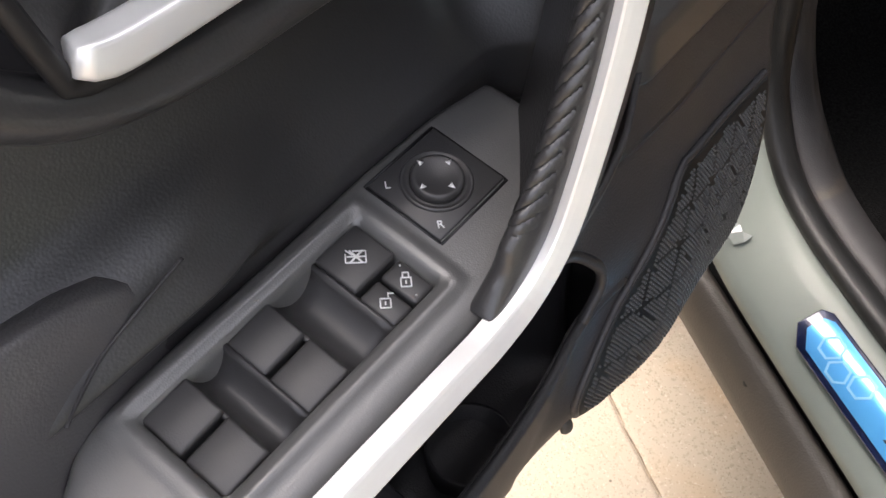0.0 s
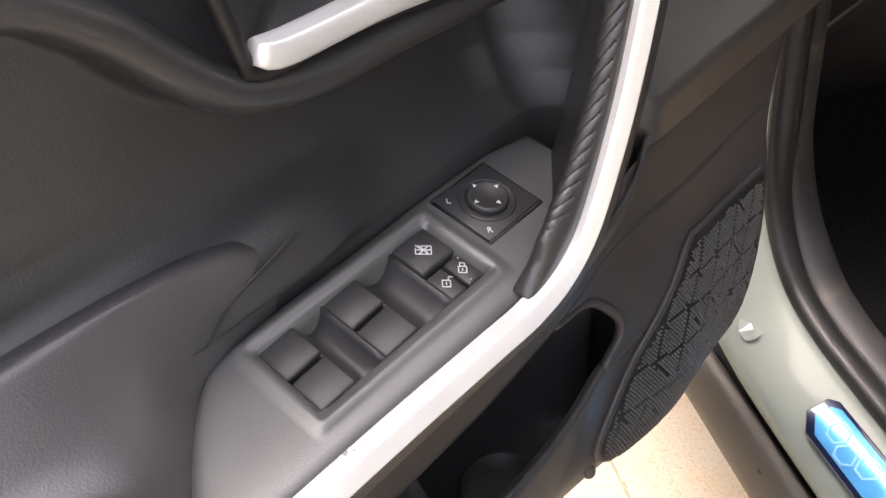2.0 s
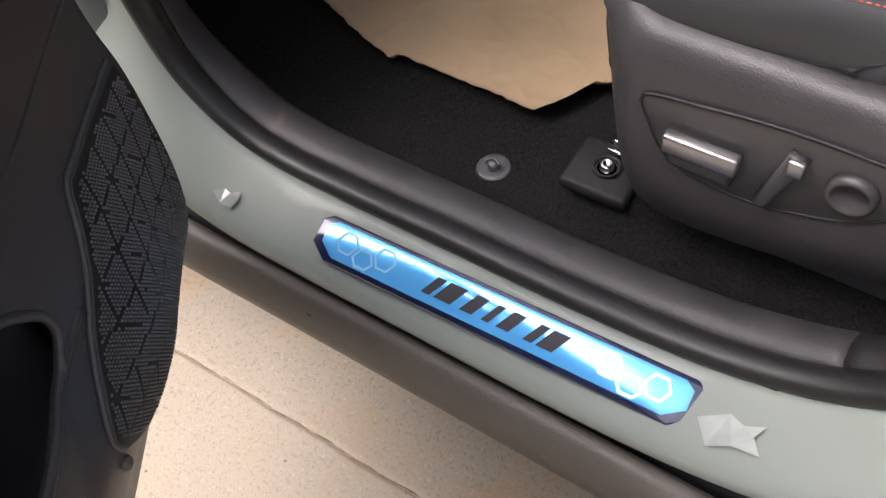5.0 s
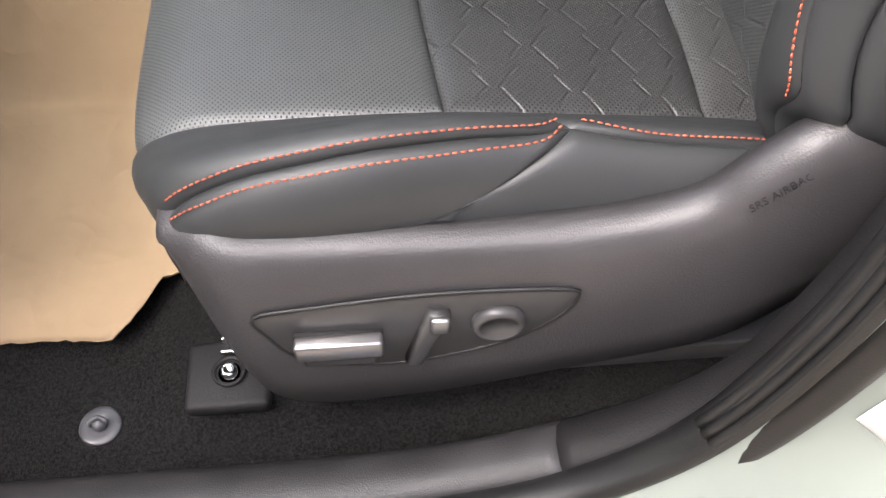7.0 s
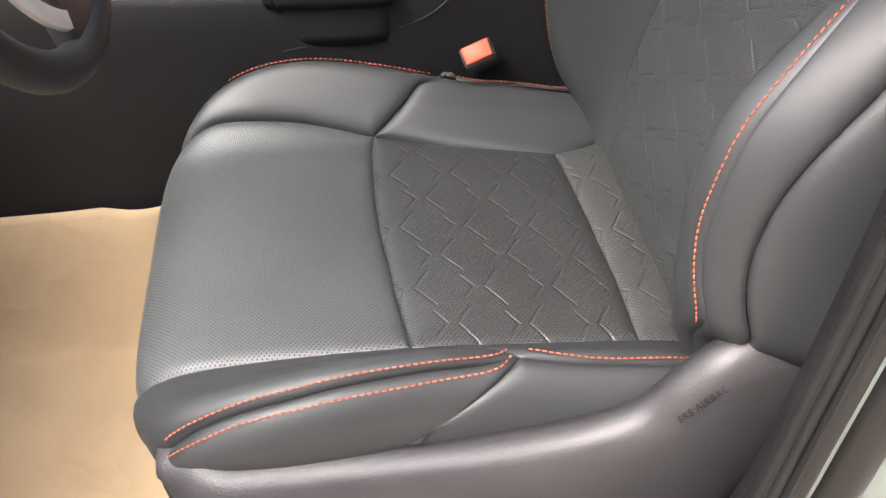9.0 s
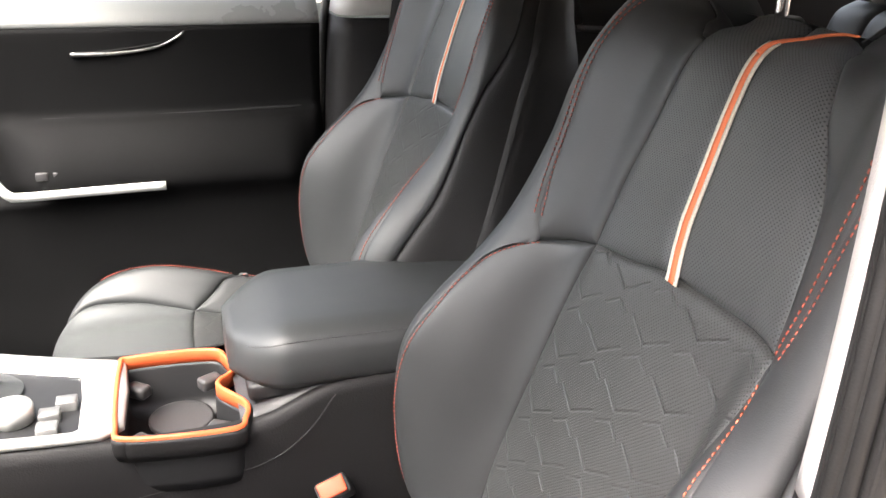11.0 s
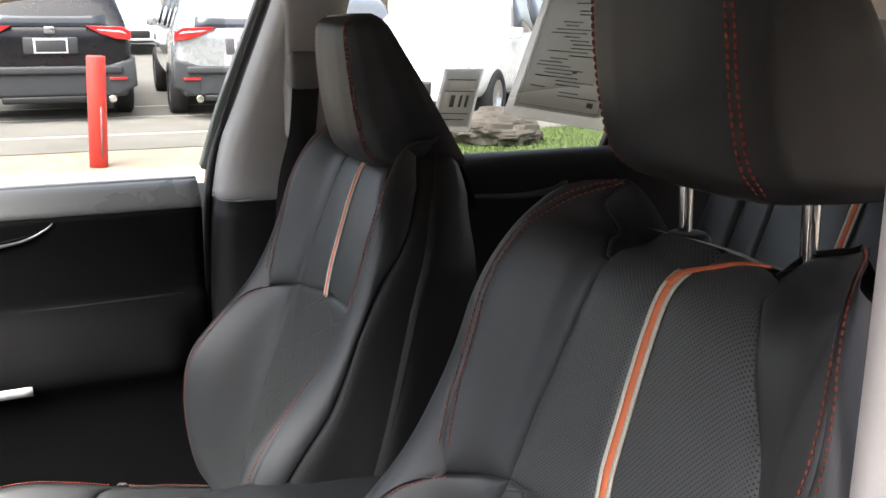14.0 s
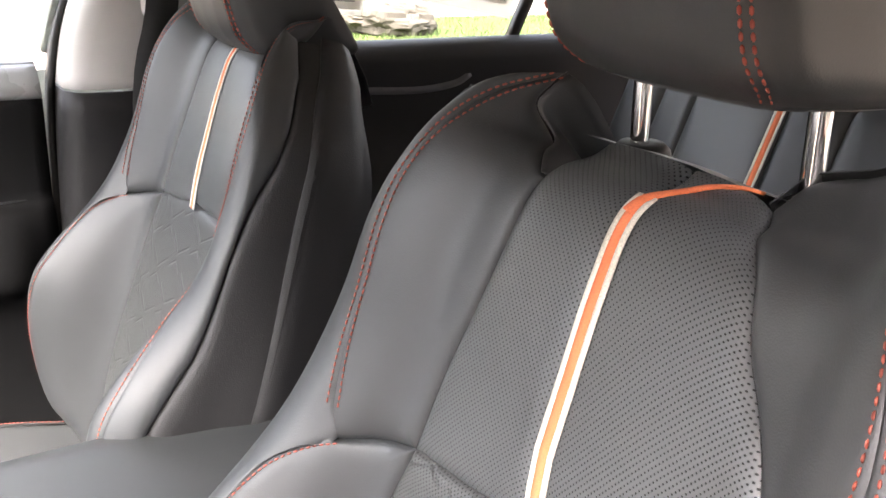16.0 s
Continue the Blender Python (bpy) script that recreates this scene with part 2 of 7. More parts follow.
def grid_faces(nu, nv, loop_u=False):
    f = []
    for i in range(nu if loop_u else nu - 1):
        for j in range(nv - 1):
            k = (i + 1) % nu
            f.append((i * nv + j, k * nv + j, k * nv + j + 1, i * nv + j + 1))
    return f


def solidify(me_ob, t, offset=-1.0):
    md = me_ob.modifiers.new("thick", "SOLIDIFY")
    md.thickness, md.offset = t, offset
    return me_ob


def sheet(name, P, material, parent=None, label="", uv=None, thick=0.0, flip=False, smooth=True):
    """A surface from an array of points (nu, nv, 3)."""
    P = np.asarray(P, float)
    nu, nv = P.shape[:2]
    f = grid_faces(nu, nv)
    if flip:
        f = [q[::-1] for q in f]
    me = mesh_of(name, P.reshape(-1, 3), f, material, smooth, None if uv is None else np.asarray(uv).reshape(-1, 2))
    ob = put(name, me, parent, label)
    if thick:
        solidify(ob, thick)
    return ob


def spline(pts, n, closed=False):
    """Catmull-Rom curve through points, n samples evenly by length."""
    p = np.asarray(pts, float)
    if closed:
        q = np.vstack([p[-1], p, p[0], p[1]])
    else:
        q = np.vstack([2 * p[0] - p[1], p, 2 * p[-1] - p[-2]])
    out = []
    for i in range(1, len(q) - 2):
        for t in np.linspace(0, 1, 16, endpoint=False):
            a, b, c, d = q[i - 1], q[i], q[i + 1], q[i + 2]
            out.append(0.5 * (2 * b + (c - a) * t + (2 * a - 5 * b + 4 * c - d) * t * t + (3 * b - a - 3 * c + d) * t ** 3))
    out.append(q[-2])
    out = np.array(out)
    s = np.r_[0, np.cumsum(np.linalg.norm(np.diff(out, axis=0), axis=1))]
    t = np.linspace(0, s[-1], n, endpoint=not closed)
    return np.stack([np.interp(t, s, out[:, k]) for k in range(p.shape[1])], 1)


def curve1(xs, ys):
    """A smooth function through (x, y) pairs."""
    c = spline(np.stack([xs, ys], 1), 400)
    o = np.argsort(c[:, 0])
    return lambda x: np.interp(x, c[o, 0], c[o, 1])


def sweep(name, path, profile, material, parent=None, label="", up=(0, 0, 1), closed=False, caps=True, smooth=True, scale=None):
    """A profile (side, up) carried along a path."""
    path, prof = np.asarray(path, float), np.asarray(profile, float)
    n, k = len(path), len(prof)
    tan = np.roll(path, -1, 0) - np.roll(path, 1, 0) if closed else np.gradient(path, axis=0)
    tan /= np.linalg.norm(tan, axis=1)[:, None] + 1e-12
    ref = np.asarray(up, float)
    side = np.cross(tan, np.broadcast_to(ref, tan.shape))
    side /= np.linalg.norm(side, axis=1)[:, None] + 1e-12
    nrm = np.cross(side, tan)
    sc = np.ones(n) if scale is None else np.asarray(scale)
    V = path[:, None] + sc[:, None, None] * (side[:, None] * prof[None, :, :1] + nrm[:, None] * prof[None, :, 1:2])
    faces = []
    for i in range(n if closed else n - 1):
        i2 = (i + 1) % n
        for j in range(k):
            j2 = (j + 1) % k
            faces.append((i * k + j, i * k + j2, i2 * k + j2, i2 * k + j))
    if caps and not closed:
        faces.append(tuple(range(k))[::-1])
        faces.append(tuple((n - 1) * k + j for j in range(k)))
    return put(name, mesh_of(name, V.reshape(-1, 3), faces, material, smooth), parent, label)


def circle(r, n=10, ry=None):
    a = np.linspace(0, 2 * np.pi, n, endpoint=False)
    return np.stack([r * np.cos(a), (ry or r) * np.sin(a)], 1)


def tube(name, pts, r, material, parent=None, label="", n=10, samples=40, closed=False, up=(0.03, 0.02, 1)):
    return sweep(name, spline(pts, samples, closed), circle(r, n), material, parent, label, up=up, closed=closed)


def block(name, lo, hi, material, parent=None, label="", bevel=0.003, seg=2, m=None, taper=None):
    """A box with rounded edges, from its low to its high corner, or shaped by m. taper: scale of the top in x and y."""
    bm = bmesh.new()
    bmesh.ops.create_cube(bm, size=1)
    lo, hi = Vector(lo), Vector(hi)
    for v in bm.verts:
        if taper and v.co.z > 0:
            v.co.x *= taper[0]
            v.co.y *= taper[1]
        v.co = Vector(((v.co.x + 0.5) * (hi.x - lo.x) + lo.x, (v.co.y + 0.5) * (hi.y - lo.y) + lo.y, (v.co.z + 0.5) * (hi.z - lo.z) + lo.z))
    if bevel:
        bmesh.ops.bevel(bm, geom=bm.edges[:], offset=bevel, segments=seg, profile=0.5, affect="EDGES")
    if m is not None:
        bmesh.ops.transform(bm, matrix=m, verts=bm.verts)
    return part(name, bm, material, parent, label)


def prism(name, poly, depth, material, parent=None, label="", m=None, bevel=0.0015, seg=2, smooth=True):
    """A flat outline (x, y) given thickness upwards from z = 0, with rounded rims."""
    bm = bmesh.new()
    vs = [bm.verts.new((p[0], p[1], 0)) for p in poly]
    f = bm.faces.new(vs)
    r = bmesh.ops.extrude_face_region(bm, geom=[f])
    top = [e for e in r["geom"] if isinstance(e, bmesh.types.BMVert)]
    bmesh.ops.translate(bm, verts=top, vec=(0, 0, depth))
    if bevel:
        es = [e for e in bm.edges if all(v.co.z > depth * 0.5 for v in e.verts)]
        bmesh.ops.bevel(bm, geom=es, offset=bevel, segments=seg, profile=0.5, affect="EDGES")
    if m is not None:
        bmesh.ops.transform(bm, matrix=m, verts=bm.verts)
    return part(name, bm, material, parent, label, smooth)


def lathe(name, prof, material, parent=None, label="", m=None, n=28):
    """Turns (radius, height) pairs round the z axis."""
    a = np.linspace(0, 2 * np.pi, n, endpoint=False)
    P = np.array([[(r * math.cos(t), r * math.sin(t), h) for r, h in prof] for t in a])
    V = P.reshape(-1, 3)
    if m is not None:
        V = np.array([m @ Vector(v) for v in V])
    k = len(prof)
    faces = grid_faces(n, k, True)
    faces.append(tuple(i * k + k - 1 for i in range(n)))
    faces.append(tuple(i * k for i in range(n))[::-1])
    return put(name, mesh_of(name, V, faces, material), parent, label)


def stitches(name, pts, material, parent, normal, pitch=0.0058, length=0.0042, r=0.00078, lift=0.0006, label=""):
    """A row of single thread stitches along a line of points; normal: one vector or one for each point."""
    p = np.asarray(pts, float)
    s = np.r_[0, np.cumsum(np.linalg.norm(np.diff(p, axis=0), axis=1))]
    n = max(int(s[-1] / pitch), 1)
    at = lambda t: np.array([np.interp(t, s, p[:, k]) for k in range(3)])
    nm = np.broadcast_to(np.asarray(normal, float), p.shape)
    V, F = [], []
    ring = circle(r, 6)
    for i in range(n):
        a, b = at(i * pitch), at(i * pitch + length)
        N = np.array([np.interp(i * pitch, s, nm[:, k]) for k in range(3)])
        N /= np.linalg.norm(N) + 1e-9
        t = b - a
        t /= np.linalg.norm(t) + 1e-9
        sd = np.cross(t, N)
        base = len(V)
        for c, sc, up in ((a, 0.35, 0.2), (a * 0.75 + b * 0.25, 1, 0.9), (a * 0.25 + b * 0.75, 1, 0.9), (b, 0.35, 0.2)):
            for q in ring:
                V.append(c + sd * q[0] * sc + N * (q[1] * sc + lift * up))
        for k in range(3):
            for j in range(6):
                F.append((base + k * 6 + j, base + k * 6 + (j + 1) % 6, base + k * 6 + 6 + (j + 1) % 6, base + k * 6 + 6 + j))
        F.append(tuple(base + j for j in range(6))[::-1])
        F.append(tuple(base + 18 + j for j in range(6)))
    return put(name, mesh_of(name, V, F, material), parent, label)


def smooth01(x, a, b):
    t = np.clip((np.asarray(x, float) - a) / (b - a), 0, 1)
    return t * t * (3 - 2 * t)


def bilinear(e0, e1, f0, f1, nu, nv):
    """Coons net in two dimensions: e0 and e1 run along a (at b = 0 and 1), f0 and f1 along b (at a = 0 and 1)."""
    E0, E1, F0, F1 = spline(e0, nu) if len(e0) > 2 else np.linspace(e0[0], e0[1], nu), spline(e1, nu) if len(e1) > 2 else np.linspace(e1[0], e1[1], nu), spline(f0, nv) if len(f0) > 2 else np.linspace(f0[0], f0[1], nv), spline(f1, nv) if len(f1) > 2 else np.linspace(f1[0], f1[1], nv)
    ease = lambda n: (lambda x: x - 0.85 * np.sin(2 * np.pi * x) / (2 * np.pi))(np.linspace(0, 1, n))
    at = lambda C, n: np.stack([np.interp(ease(n), np.linspace(0, 1, n), C[:, k]) for k in (0, 1)], 1)
    E0, E1, F0, F1 = at(E0, nu), at(E1, nu), at(F0, nv), at(F1, nv)
    a, b = ease(nu)[:, None, None], ease(nv)[None, :, None]
    return (1 - b) * E0[:, None] + b * E1[:, None] + (1 - a) * F0[None] + a * F1[None] - ((1 - a) * (1 - b) * E0[0] + a * (1 - b) * E0[-1] + (1 - a) * b * E1[0] + a * b * E1[-1])


def puff_panel(name, net, surf, material, parent, label="", dip=0.004, wide=0.009, puff=0.0, sides=(1, 1, 1, 1), flip=False, crease=0.0045):
    """A stuffed panel: a net of parameters laid on surf(a, b), its rims drawn in at the seams. sides: how deep the seams at a0, a1, b0, b1 are."""
    P = surf(net[..., 0], net[..., 1])
    du, dv = np.gradient(P, axis=0), np.gradient(P, axis=1)
    N = np.cross(du, dv)
    N /= np.linalg.norm(N, axis=2)[..., None] + 1e-12
    if flip:
        N = -N
    lu = np.concatenate([np.zeros((1, P.shape[1])), np.cumsum(np.linalg.norm(np.diff(P, axis=0), axis=2), 0)], 0)
    lv = np.concatenate([np.zeros((P.shape[0], 1)), np.cumsum(np.linalg.norm(np.diff(P, axis=1), axis=2), 1)], 1)
    d, h = np.full(P.shape[:2], 9.0), np.zeros(P.shape[:2])
    for deep, dist in zip(sides, (lu, lu[-1:] - lu, lv, lv[:, -1:] - lv)):
        if deep:
            d = np.minimum(d, dist)
            h = np.minimum(h, -deep * (dip * np.exp(-(dist / wide) ** 1.3) + crease * np.exp(-dist / 0.003)))
    h = h + puff * (1 - np.exp(-(d / 0.05) ** 2))
    UV = np.stack([lu + 0 * lv, lv + 0 * lu], -1)
    UV[..., 0] -= lu[-1:] * 0.5
    UV[..., 1] -= lv[:, -1:] * 0.5
    return sheet(name, P + N * h[..., None], material, parent, label, uv=UV, flip=flip)


def text_sign(name, body, size, material, parent, m, label="", depth=0.0003):
    cu = bpy.data.curves.new(name, "FONT")
    cu.body, cu.size, cu.extrude, cu.align_x, cu.align_y = body, size, depth, "CENTER", "CENTER"
    cu.materials.append(material)
    ob = new(name, cu)
    ob.parent = parent
    ob.matrix_basis = m
    if label:
        ob["label"] = label
    return ob

# ---- ground ----


def slope(y):
    """The lot rises gently away from the car's far side."""
    return 0.045 * (np.sqrt((np.maximum(y, -1e9) - 2.2) ** 2 + 0.3) + (y - 2.2)) * 0.5


def concrete():
    m = mat("worn_concrete", (0.240, 0.206, 0.160), 0.9, vary=0.10, scale=3.0, spec=0.2)
    nt = m.node_tree
    b = nt.nodes["Principled BSDF"]
    tc = nt.nodes.new("ShaderNodeTexCoord")
    old = b.inputs["Base Color"].links[0].from_socket
    last = old
    for kind, sc, lo, hi, col, amount in (("n", 170.0, 0.56, 0.68, (0.17, 0.145, 0.11, 1), 0.8), ("v", 190.0, 0.24, 0.08, (0.09, 0.077, 0.062, 1), 0.75), ("n", 6.0, 0.52, 0.72, (0.25, 0.165, 0.09, 1), 0.55), ("n", 2.2, 0.48, 0.70, (0.20, 0.175, 0.14, 1), 0.5), ("n", 200.0, 0.62, 0.74, (0.36, 0.32, 0.26, 1), 0.45), ("v", 16.0, 0.05, 0.02, (0.06, 0.05, 0.04, 1), 0.8)):
        tex = nt.nodes.new("ShaderNodeTexNoise" if kind == "n" else "ShaderNodeTexVoronoi")
        tex.inputs["Scale"].default_value = sc
        nt.links.new(tc.outputs["Object"], tex.inputs["Vector"])
        r = nt.nodes.new("ShaderNodeMapRange")
        r.inputs["From Min"].default_value, r.inputs["From Max"].default_value, r.inputs["To Max"].default_value = lo, hi, amount
        nt.links.new(tex.outputs[0], r.inputs[0])
        mx = nt.nodes.new("ShaderNodeMix")
        mx.data_type = "RGBA"
        nt.links.new(r.outputs[0], mx.inputs[0])
        nt.links.new(last, mx.inputs[6])
        mx.inputs[7].default_value = col
        last = mx.outputs[2]
    nt.links.new(last, b.inputs["Base Color"])
    return m


CONCRETE = concrete()
ys = np.r_[-60, -30, -15, -8, -4, np.linspace(-2.5, -0.2, 24), np.linspace(-0.11, -0.08, 13), np.linspace(-0.05, 2, 14), np.linspace(2.5, 8, 14), 12, 20, 35, 60, 120, 400]
xs = np.r_[-400, -120, -60, -25, -10, -4, np.linspace(-2, 2, 161), 4, 10, 25, 60, 120, 400]
GX, GY = np.meshgrid(xs, ys, indexing="ij")
GZ = slope(GY) - 0.006 * np.exp(-((GY + 0.095 + 0.0012 * np.sin(GX * 37) + 0.001 * np.sin(GX * 91)) / 0.0032) ** 2)
ground = sheet("ground", np.stack([GX, GY, GZ], -1), CONCRETE)
tagged(ground, "pale worn concrete ground with a narrow open joint", "ground", kind="structure")
DIRT = mat("dark_joint_dirt", (0.13, 0.10, 0.07), 0.95, vary=0.4, scale=60)
jx = np.linspace(-2.5, 2.5, 400)
jy = -0.095 - 0.0012 * np.sin(jx * 37) - 0.001 * np.sin(jx * 91)
jw = 0.0016 + 0.0007 * np.sin(jx * 23) * np.sin(jx * 71)
joint = sheet("ground_joint", np.stack([np.stack([jx, jy - jw, 0 * jx - 0.003], 1), np.stack([jx, jy + jw, 0 * jx - 0.003], 1)], 1), DIRT, thick=0.001)
tagged(joint, "dark dirt packed in the concrete joint", "joint", kind="structure")

# ---- car body round the open driver's door ----
body = group_empty("car_body")
tagged(body, "pale green-grey car body around an open door aperture", "car body", kind="structure")
LOOP = [(0.739, 1.60), (0.741, 1.45), (0.738, 1.25), (0.722, 1.02), (0.708, 0.86), (0.692, 0.73), (0.650, 0.600), (0.570, 0.512), (0.46, 0.466), (0.32, 0.451), (0.15, 0.450), (0.0, 0.450), (-0.075, 0.455), (-0.135, 0.474), (-0.190, 0.525), (-0.222, 0.60), (-0.245, 0.75), (-0.26, 0.95), (-0.245, 1.10), (-0.12, 1.25), (0.08, 1.43), (0.25, 1.57), (0.40, 1.645), (0.60, 1.67), (0.72, 1.66)]
loop = spline(LOOP, 260, True)
tg = np.roll(loop, -1, 0) - np.roll(loop, 1, 0)
tg /= np.linalg.norm(tg, axis=1)[:, None]
out = np.stack([-tg[:, 1], tg[:, 0]], 1)
cen = np.array([0.25, 1.0])
out *= np.sign(((loop - cen) * out).sum(1))[:, None]


def ring(name, low, high, material, label="", keep=None, blend=(0.47, 0.66), parent=None):
    """A band round the door aperture. low, high: its section as (y, outward) on the sill and on the pillars."""
    w = smooth01(loop[:, 1], *blend)[:, None]
    yy = np.array([p[0] for p in low])[None] * (1 - w) + np.array([p[0] for p in high])[None] * w
    rr = np.array([p[1] for p in low])[None] * (1 - w) + np.array([p[1] for p in high])[None] * w
    P = np.stack([loop[:, None, 0] + out[:, None, 0] * rr, yy, loop[:, None, 1] + out[:, None, 1] * rr], -1)
    idx = np.arange(len(loop) + 1) % len(loop)
    if keep is not None:
        sel = keep(loop)
        start = [i for i in range(len(loop)) if sel[i] and not sel[i - 1]]
        for s in start:
            run = [s]
            while sel[(run[-1] + 1) % len(loop)] and len(run) < len(loop):
                run.append((run[-1] + 1) % len(loop))
            run.append((run[-1] + 1) % len(loop))
            if len(run) > 2:
                sheet(name, P[run], material, parent or body, label, thick=0.002)
        return
    sheet(name, P[idx], material, parent or body, label, thick=0.002)


ring("aperture_panel", [(0.045, -0.004), (0.022, 0.004), (0.0, 0.013), (-0.022, 0.022), (-0.038, 0.030), (-0.047, 0.037), (-0.051, 0.046), (-0.046, 0.054), (-0.02, 0.058)],
     [(0.050, -0.012), (0.041, -0.006), (0.038, 0.03), (0.034, 0.055), (0.028, 0.085), (0.015, 0.115), (-0.010, 0.135), (-0.03, 0.15), (-0.03, 0.19)], BODY, "glossy pale green-grey painted aperture panel")
bulb = [(-0.006, 0.004), (-0.012, -0.004), (-0.013, -0.014), (-0.004, -0.019), (0.008, -0.018), (0.017, -0.011), (0.019, -0.002), (0.012, 0.004)]
ring("weatherstrip", [(0.044 + p[0], p[1] * 0.8) for p in bulb + bulb[:1]], [(0.034, -0.006), (0.030, -0.011), (0.033, -0.017), (0.038, -0.013), (0.044, -0.021), (0.053, -0.024), (0.064, -0.016), (0.058, 0.002), (0.034, -0.006)], RUBBER, "black rubber door seal")
rib2 = [(-0.004, 0.036), (-0.012, 0.034), (-0.016, 0.027), (-0.016, 0.019), (-0.010, 0.012), (-0.006, 0.008), (0.004, 0.010), (0.006, 0.024)]
ring("outer_seal", [(0.044 + p[0] * 0.8, p[1] * 0.6 - 0.003) for p in bulb + bulb[:1]], [(0.046 + p[0], p[1]) for p in rib2 + rib2[:1]], RUBBER, "outer rib of the black rubber seal", keep=lambda l: (l[:, 0] > 0.40) & (l[:, 1] > 0.455) & (l[:, 1] < 1.13), blend=(0.452, 0.52))
for rib_y, rib_r in ((0.0500, -0.0225), (0.0420, -0.0195), (0.0350, -0.0150)):
    dot = [(rib_y + p[0], rib_r + p[1]) for p in circle(0.0024, 8)]
    ring("seal_rib", dot + dot[:1], dot + dot[:1], RUBBER, "raised rib of the rubber seal", keep=lambda l: (l[:, 0] > 0.40) & (l[:, 1] > 0.60))
low_trim = [(0.056, -0.004), (0.064, -0.014), (0.082, -0.016), (0.100, -0.010), (0.112, 0.006), (0.118, 0.03), (0.120, 0.06)]
high_trim = [(0.060, 0.000), (0.078, -0.003), (0.095, 0.004), (0.104, 0.020), (0.107, 0.05), (0.108, 0.10), (0.108, 0.16)]
ring("scuff_trim", low_trim, high_trim, SCUFF, "grained black sill scuff trim", keep=lambda l: (l[:, 1] < 0.95) & (l[:, 0] < 0.555))
ring("pillar_trim_lower", low_trim, high_trim, CONSOLE_BLACK, "dark lower pillar trim", keep=lambda l: (l[:, 1] < 1.16) & (l[:, 0] >= 0.553))
ring("pillar_trim_upper", low_trim, high_trim, BEIGE, "light grey upper pillar trim", keep=lambda l: (l[:, 1] >= 1.155) | ((l[:, 0] < 0.0) & (l[:, 1] >= 0.95)))

xs_ = np.linspace(-0.95, 1.5, 60)
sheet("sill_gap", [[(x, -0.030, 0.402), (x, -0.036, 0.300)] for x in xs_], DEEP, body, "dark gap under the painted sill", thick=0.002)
clad = [(-0.044, 0.360), (-0.047, 0.382), (-0.054, 0.3865), (-0.063, 0.382), (-0.073, 0.367), (-0.079, 0.350), (-0.076, 0.325), (-0.060, 0.295), (-0.02, 0.265), (0.10, 0.25)]
sheet("rocker_cladding", [[(x, y, z) for y, z in clad] for x in xs_], CLADDING, body, "unpainted grey-brown plastic rocker cladding", thick=0.003)
lathe("drain_plug", [(0.0001, 0.003), (0.004, 0.003), (0.0055, 0.0015), (0.006, 0)], DEEP, body, "small black plug", m=pose(0.033, -0.0705, 0.3705, 50, 0, 0), n=16)

# sill plate with blue protective film
plate = group_empty("sill_plate", pose(0.235, -0.007, 0.4408, 24.5, 0, 0) @ pose(0, 0, 0, 0, 0, 1.4))
tagged(plate, "illuminated sill plate under blue protective film on the painted sill", "sill plate")
FILM = mat("blue_film_on_steel", (0.10, 0.46, 0.92), 0.20, metal=0.35, vary=0.10, scale=5, coat=1.0)
FILM_PALE = mat("pale_blue_film", (0.30, 0.66, 0.95), 0.2, metal=0.3, vary=0.08, scale=5, coat=1.0)
FILM_EDGE = mat("dark_blue_film_edge", (0.008, 0.014, 0.05), 0.2, metal=0.2, vary=0.2, scale=30, coat=1.0)
BLACKGLOSS = mat("black_print", (0.012, 0.012, 0.018), 0.5, vary=0.05, spec=0.3)


def hexbar(w, h, c):
    return [(-w / 2 + c, -h / 2), (w / 2 - c, -h / 2), (w / 2, -h / 2 + c * 0.7), (w / 2, h / 2 - c * 0.35), (w / 2 - c * 0.5, h / 2), (-w / 2 + c * 0.5, h / 2), (-w / 2, h / 2 - c * 0.35), (-w / 2, -h / 2 + c * 0.7)]


prism("surround", hexbar(0.436, 0.050, 0.022), 0.005, FILM_EDGE, plate, "dark blue chamfered surround", bevel=0.002)
prism("face", hexbar(0.414, 0.039, 0.019), 0.0012, FILM, plate, "bright blue film-covered face", m=pose(0, 0.001, 0.005), bevel=0.0005)
for sx in (-1, 1):
    for cx, cy in ((0.176, 0.003), (0.152, -0.0075), (0.128, 0.0035)):
        ring_pts = [(0.0125 * math.cos(radians(60 * k)), 0.0125 * math.sin(radians(60 * k))) for k in range(6)]
        path = np.array([(sx * cx + p[0], cy + max(min(p[1], 0.0145 - cy), -0.0155 - cy), 0.0066) for p in ring_pts])
        sweep("hexagon_mark", path, [(-0.0014, 0), (-0.0014, 0.0003), (0.0014, 0.0003), (0.0014, 0)], FILM_PALE, plate, "", closed=True, smooth=False)
# plain emblem strokes in black
for cx, w in ((-0.066, 0.010), (-0.046, 0.020), (-0.018, 0.014), (0.004, 0.008), (0.024, 0.014), (0.052, 0.010), (0.070, 0.018)):
    prism("emblem_bar", [(cx - w / 2 - 0.006, -0.0105), (cx + w / 2 - 0.006, -0.0105), (cx + w / 2 + 0.006, 0.0105), (cx - w / 2 + 0.006, 0.0105)], 0.0006, BLACKGLOSS, plate, "", m=pose(0, 0.001, 0.0064), bevel=0, smooth=False)

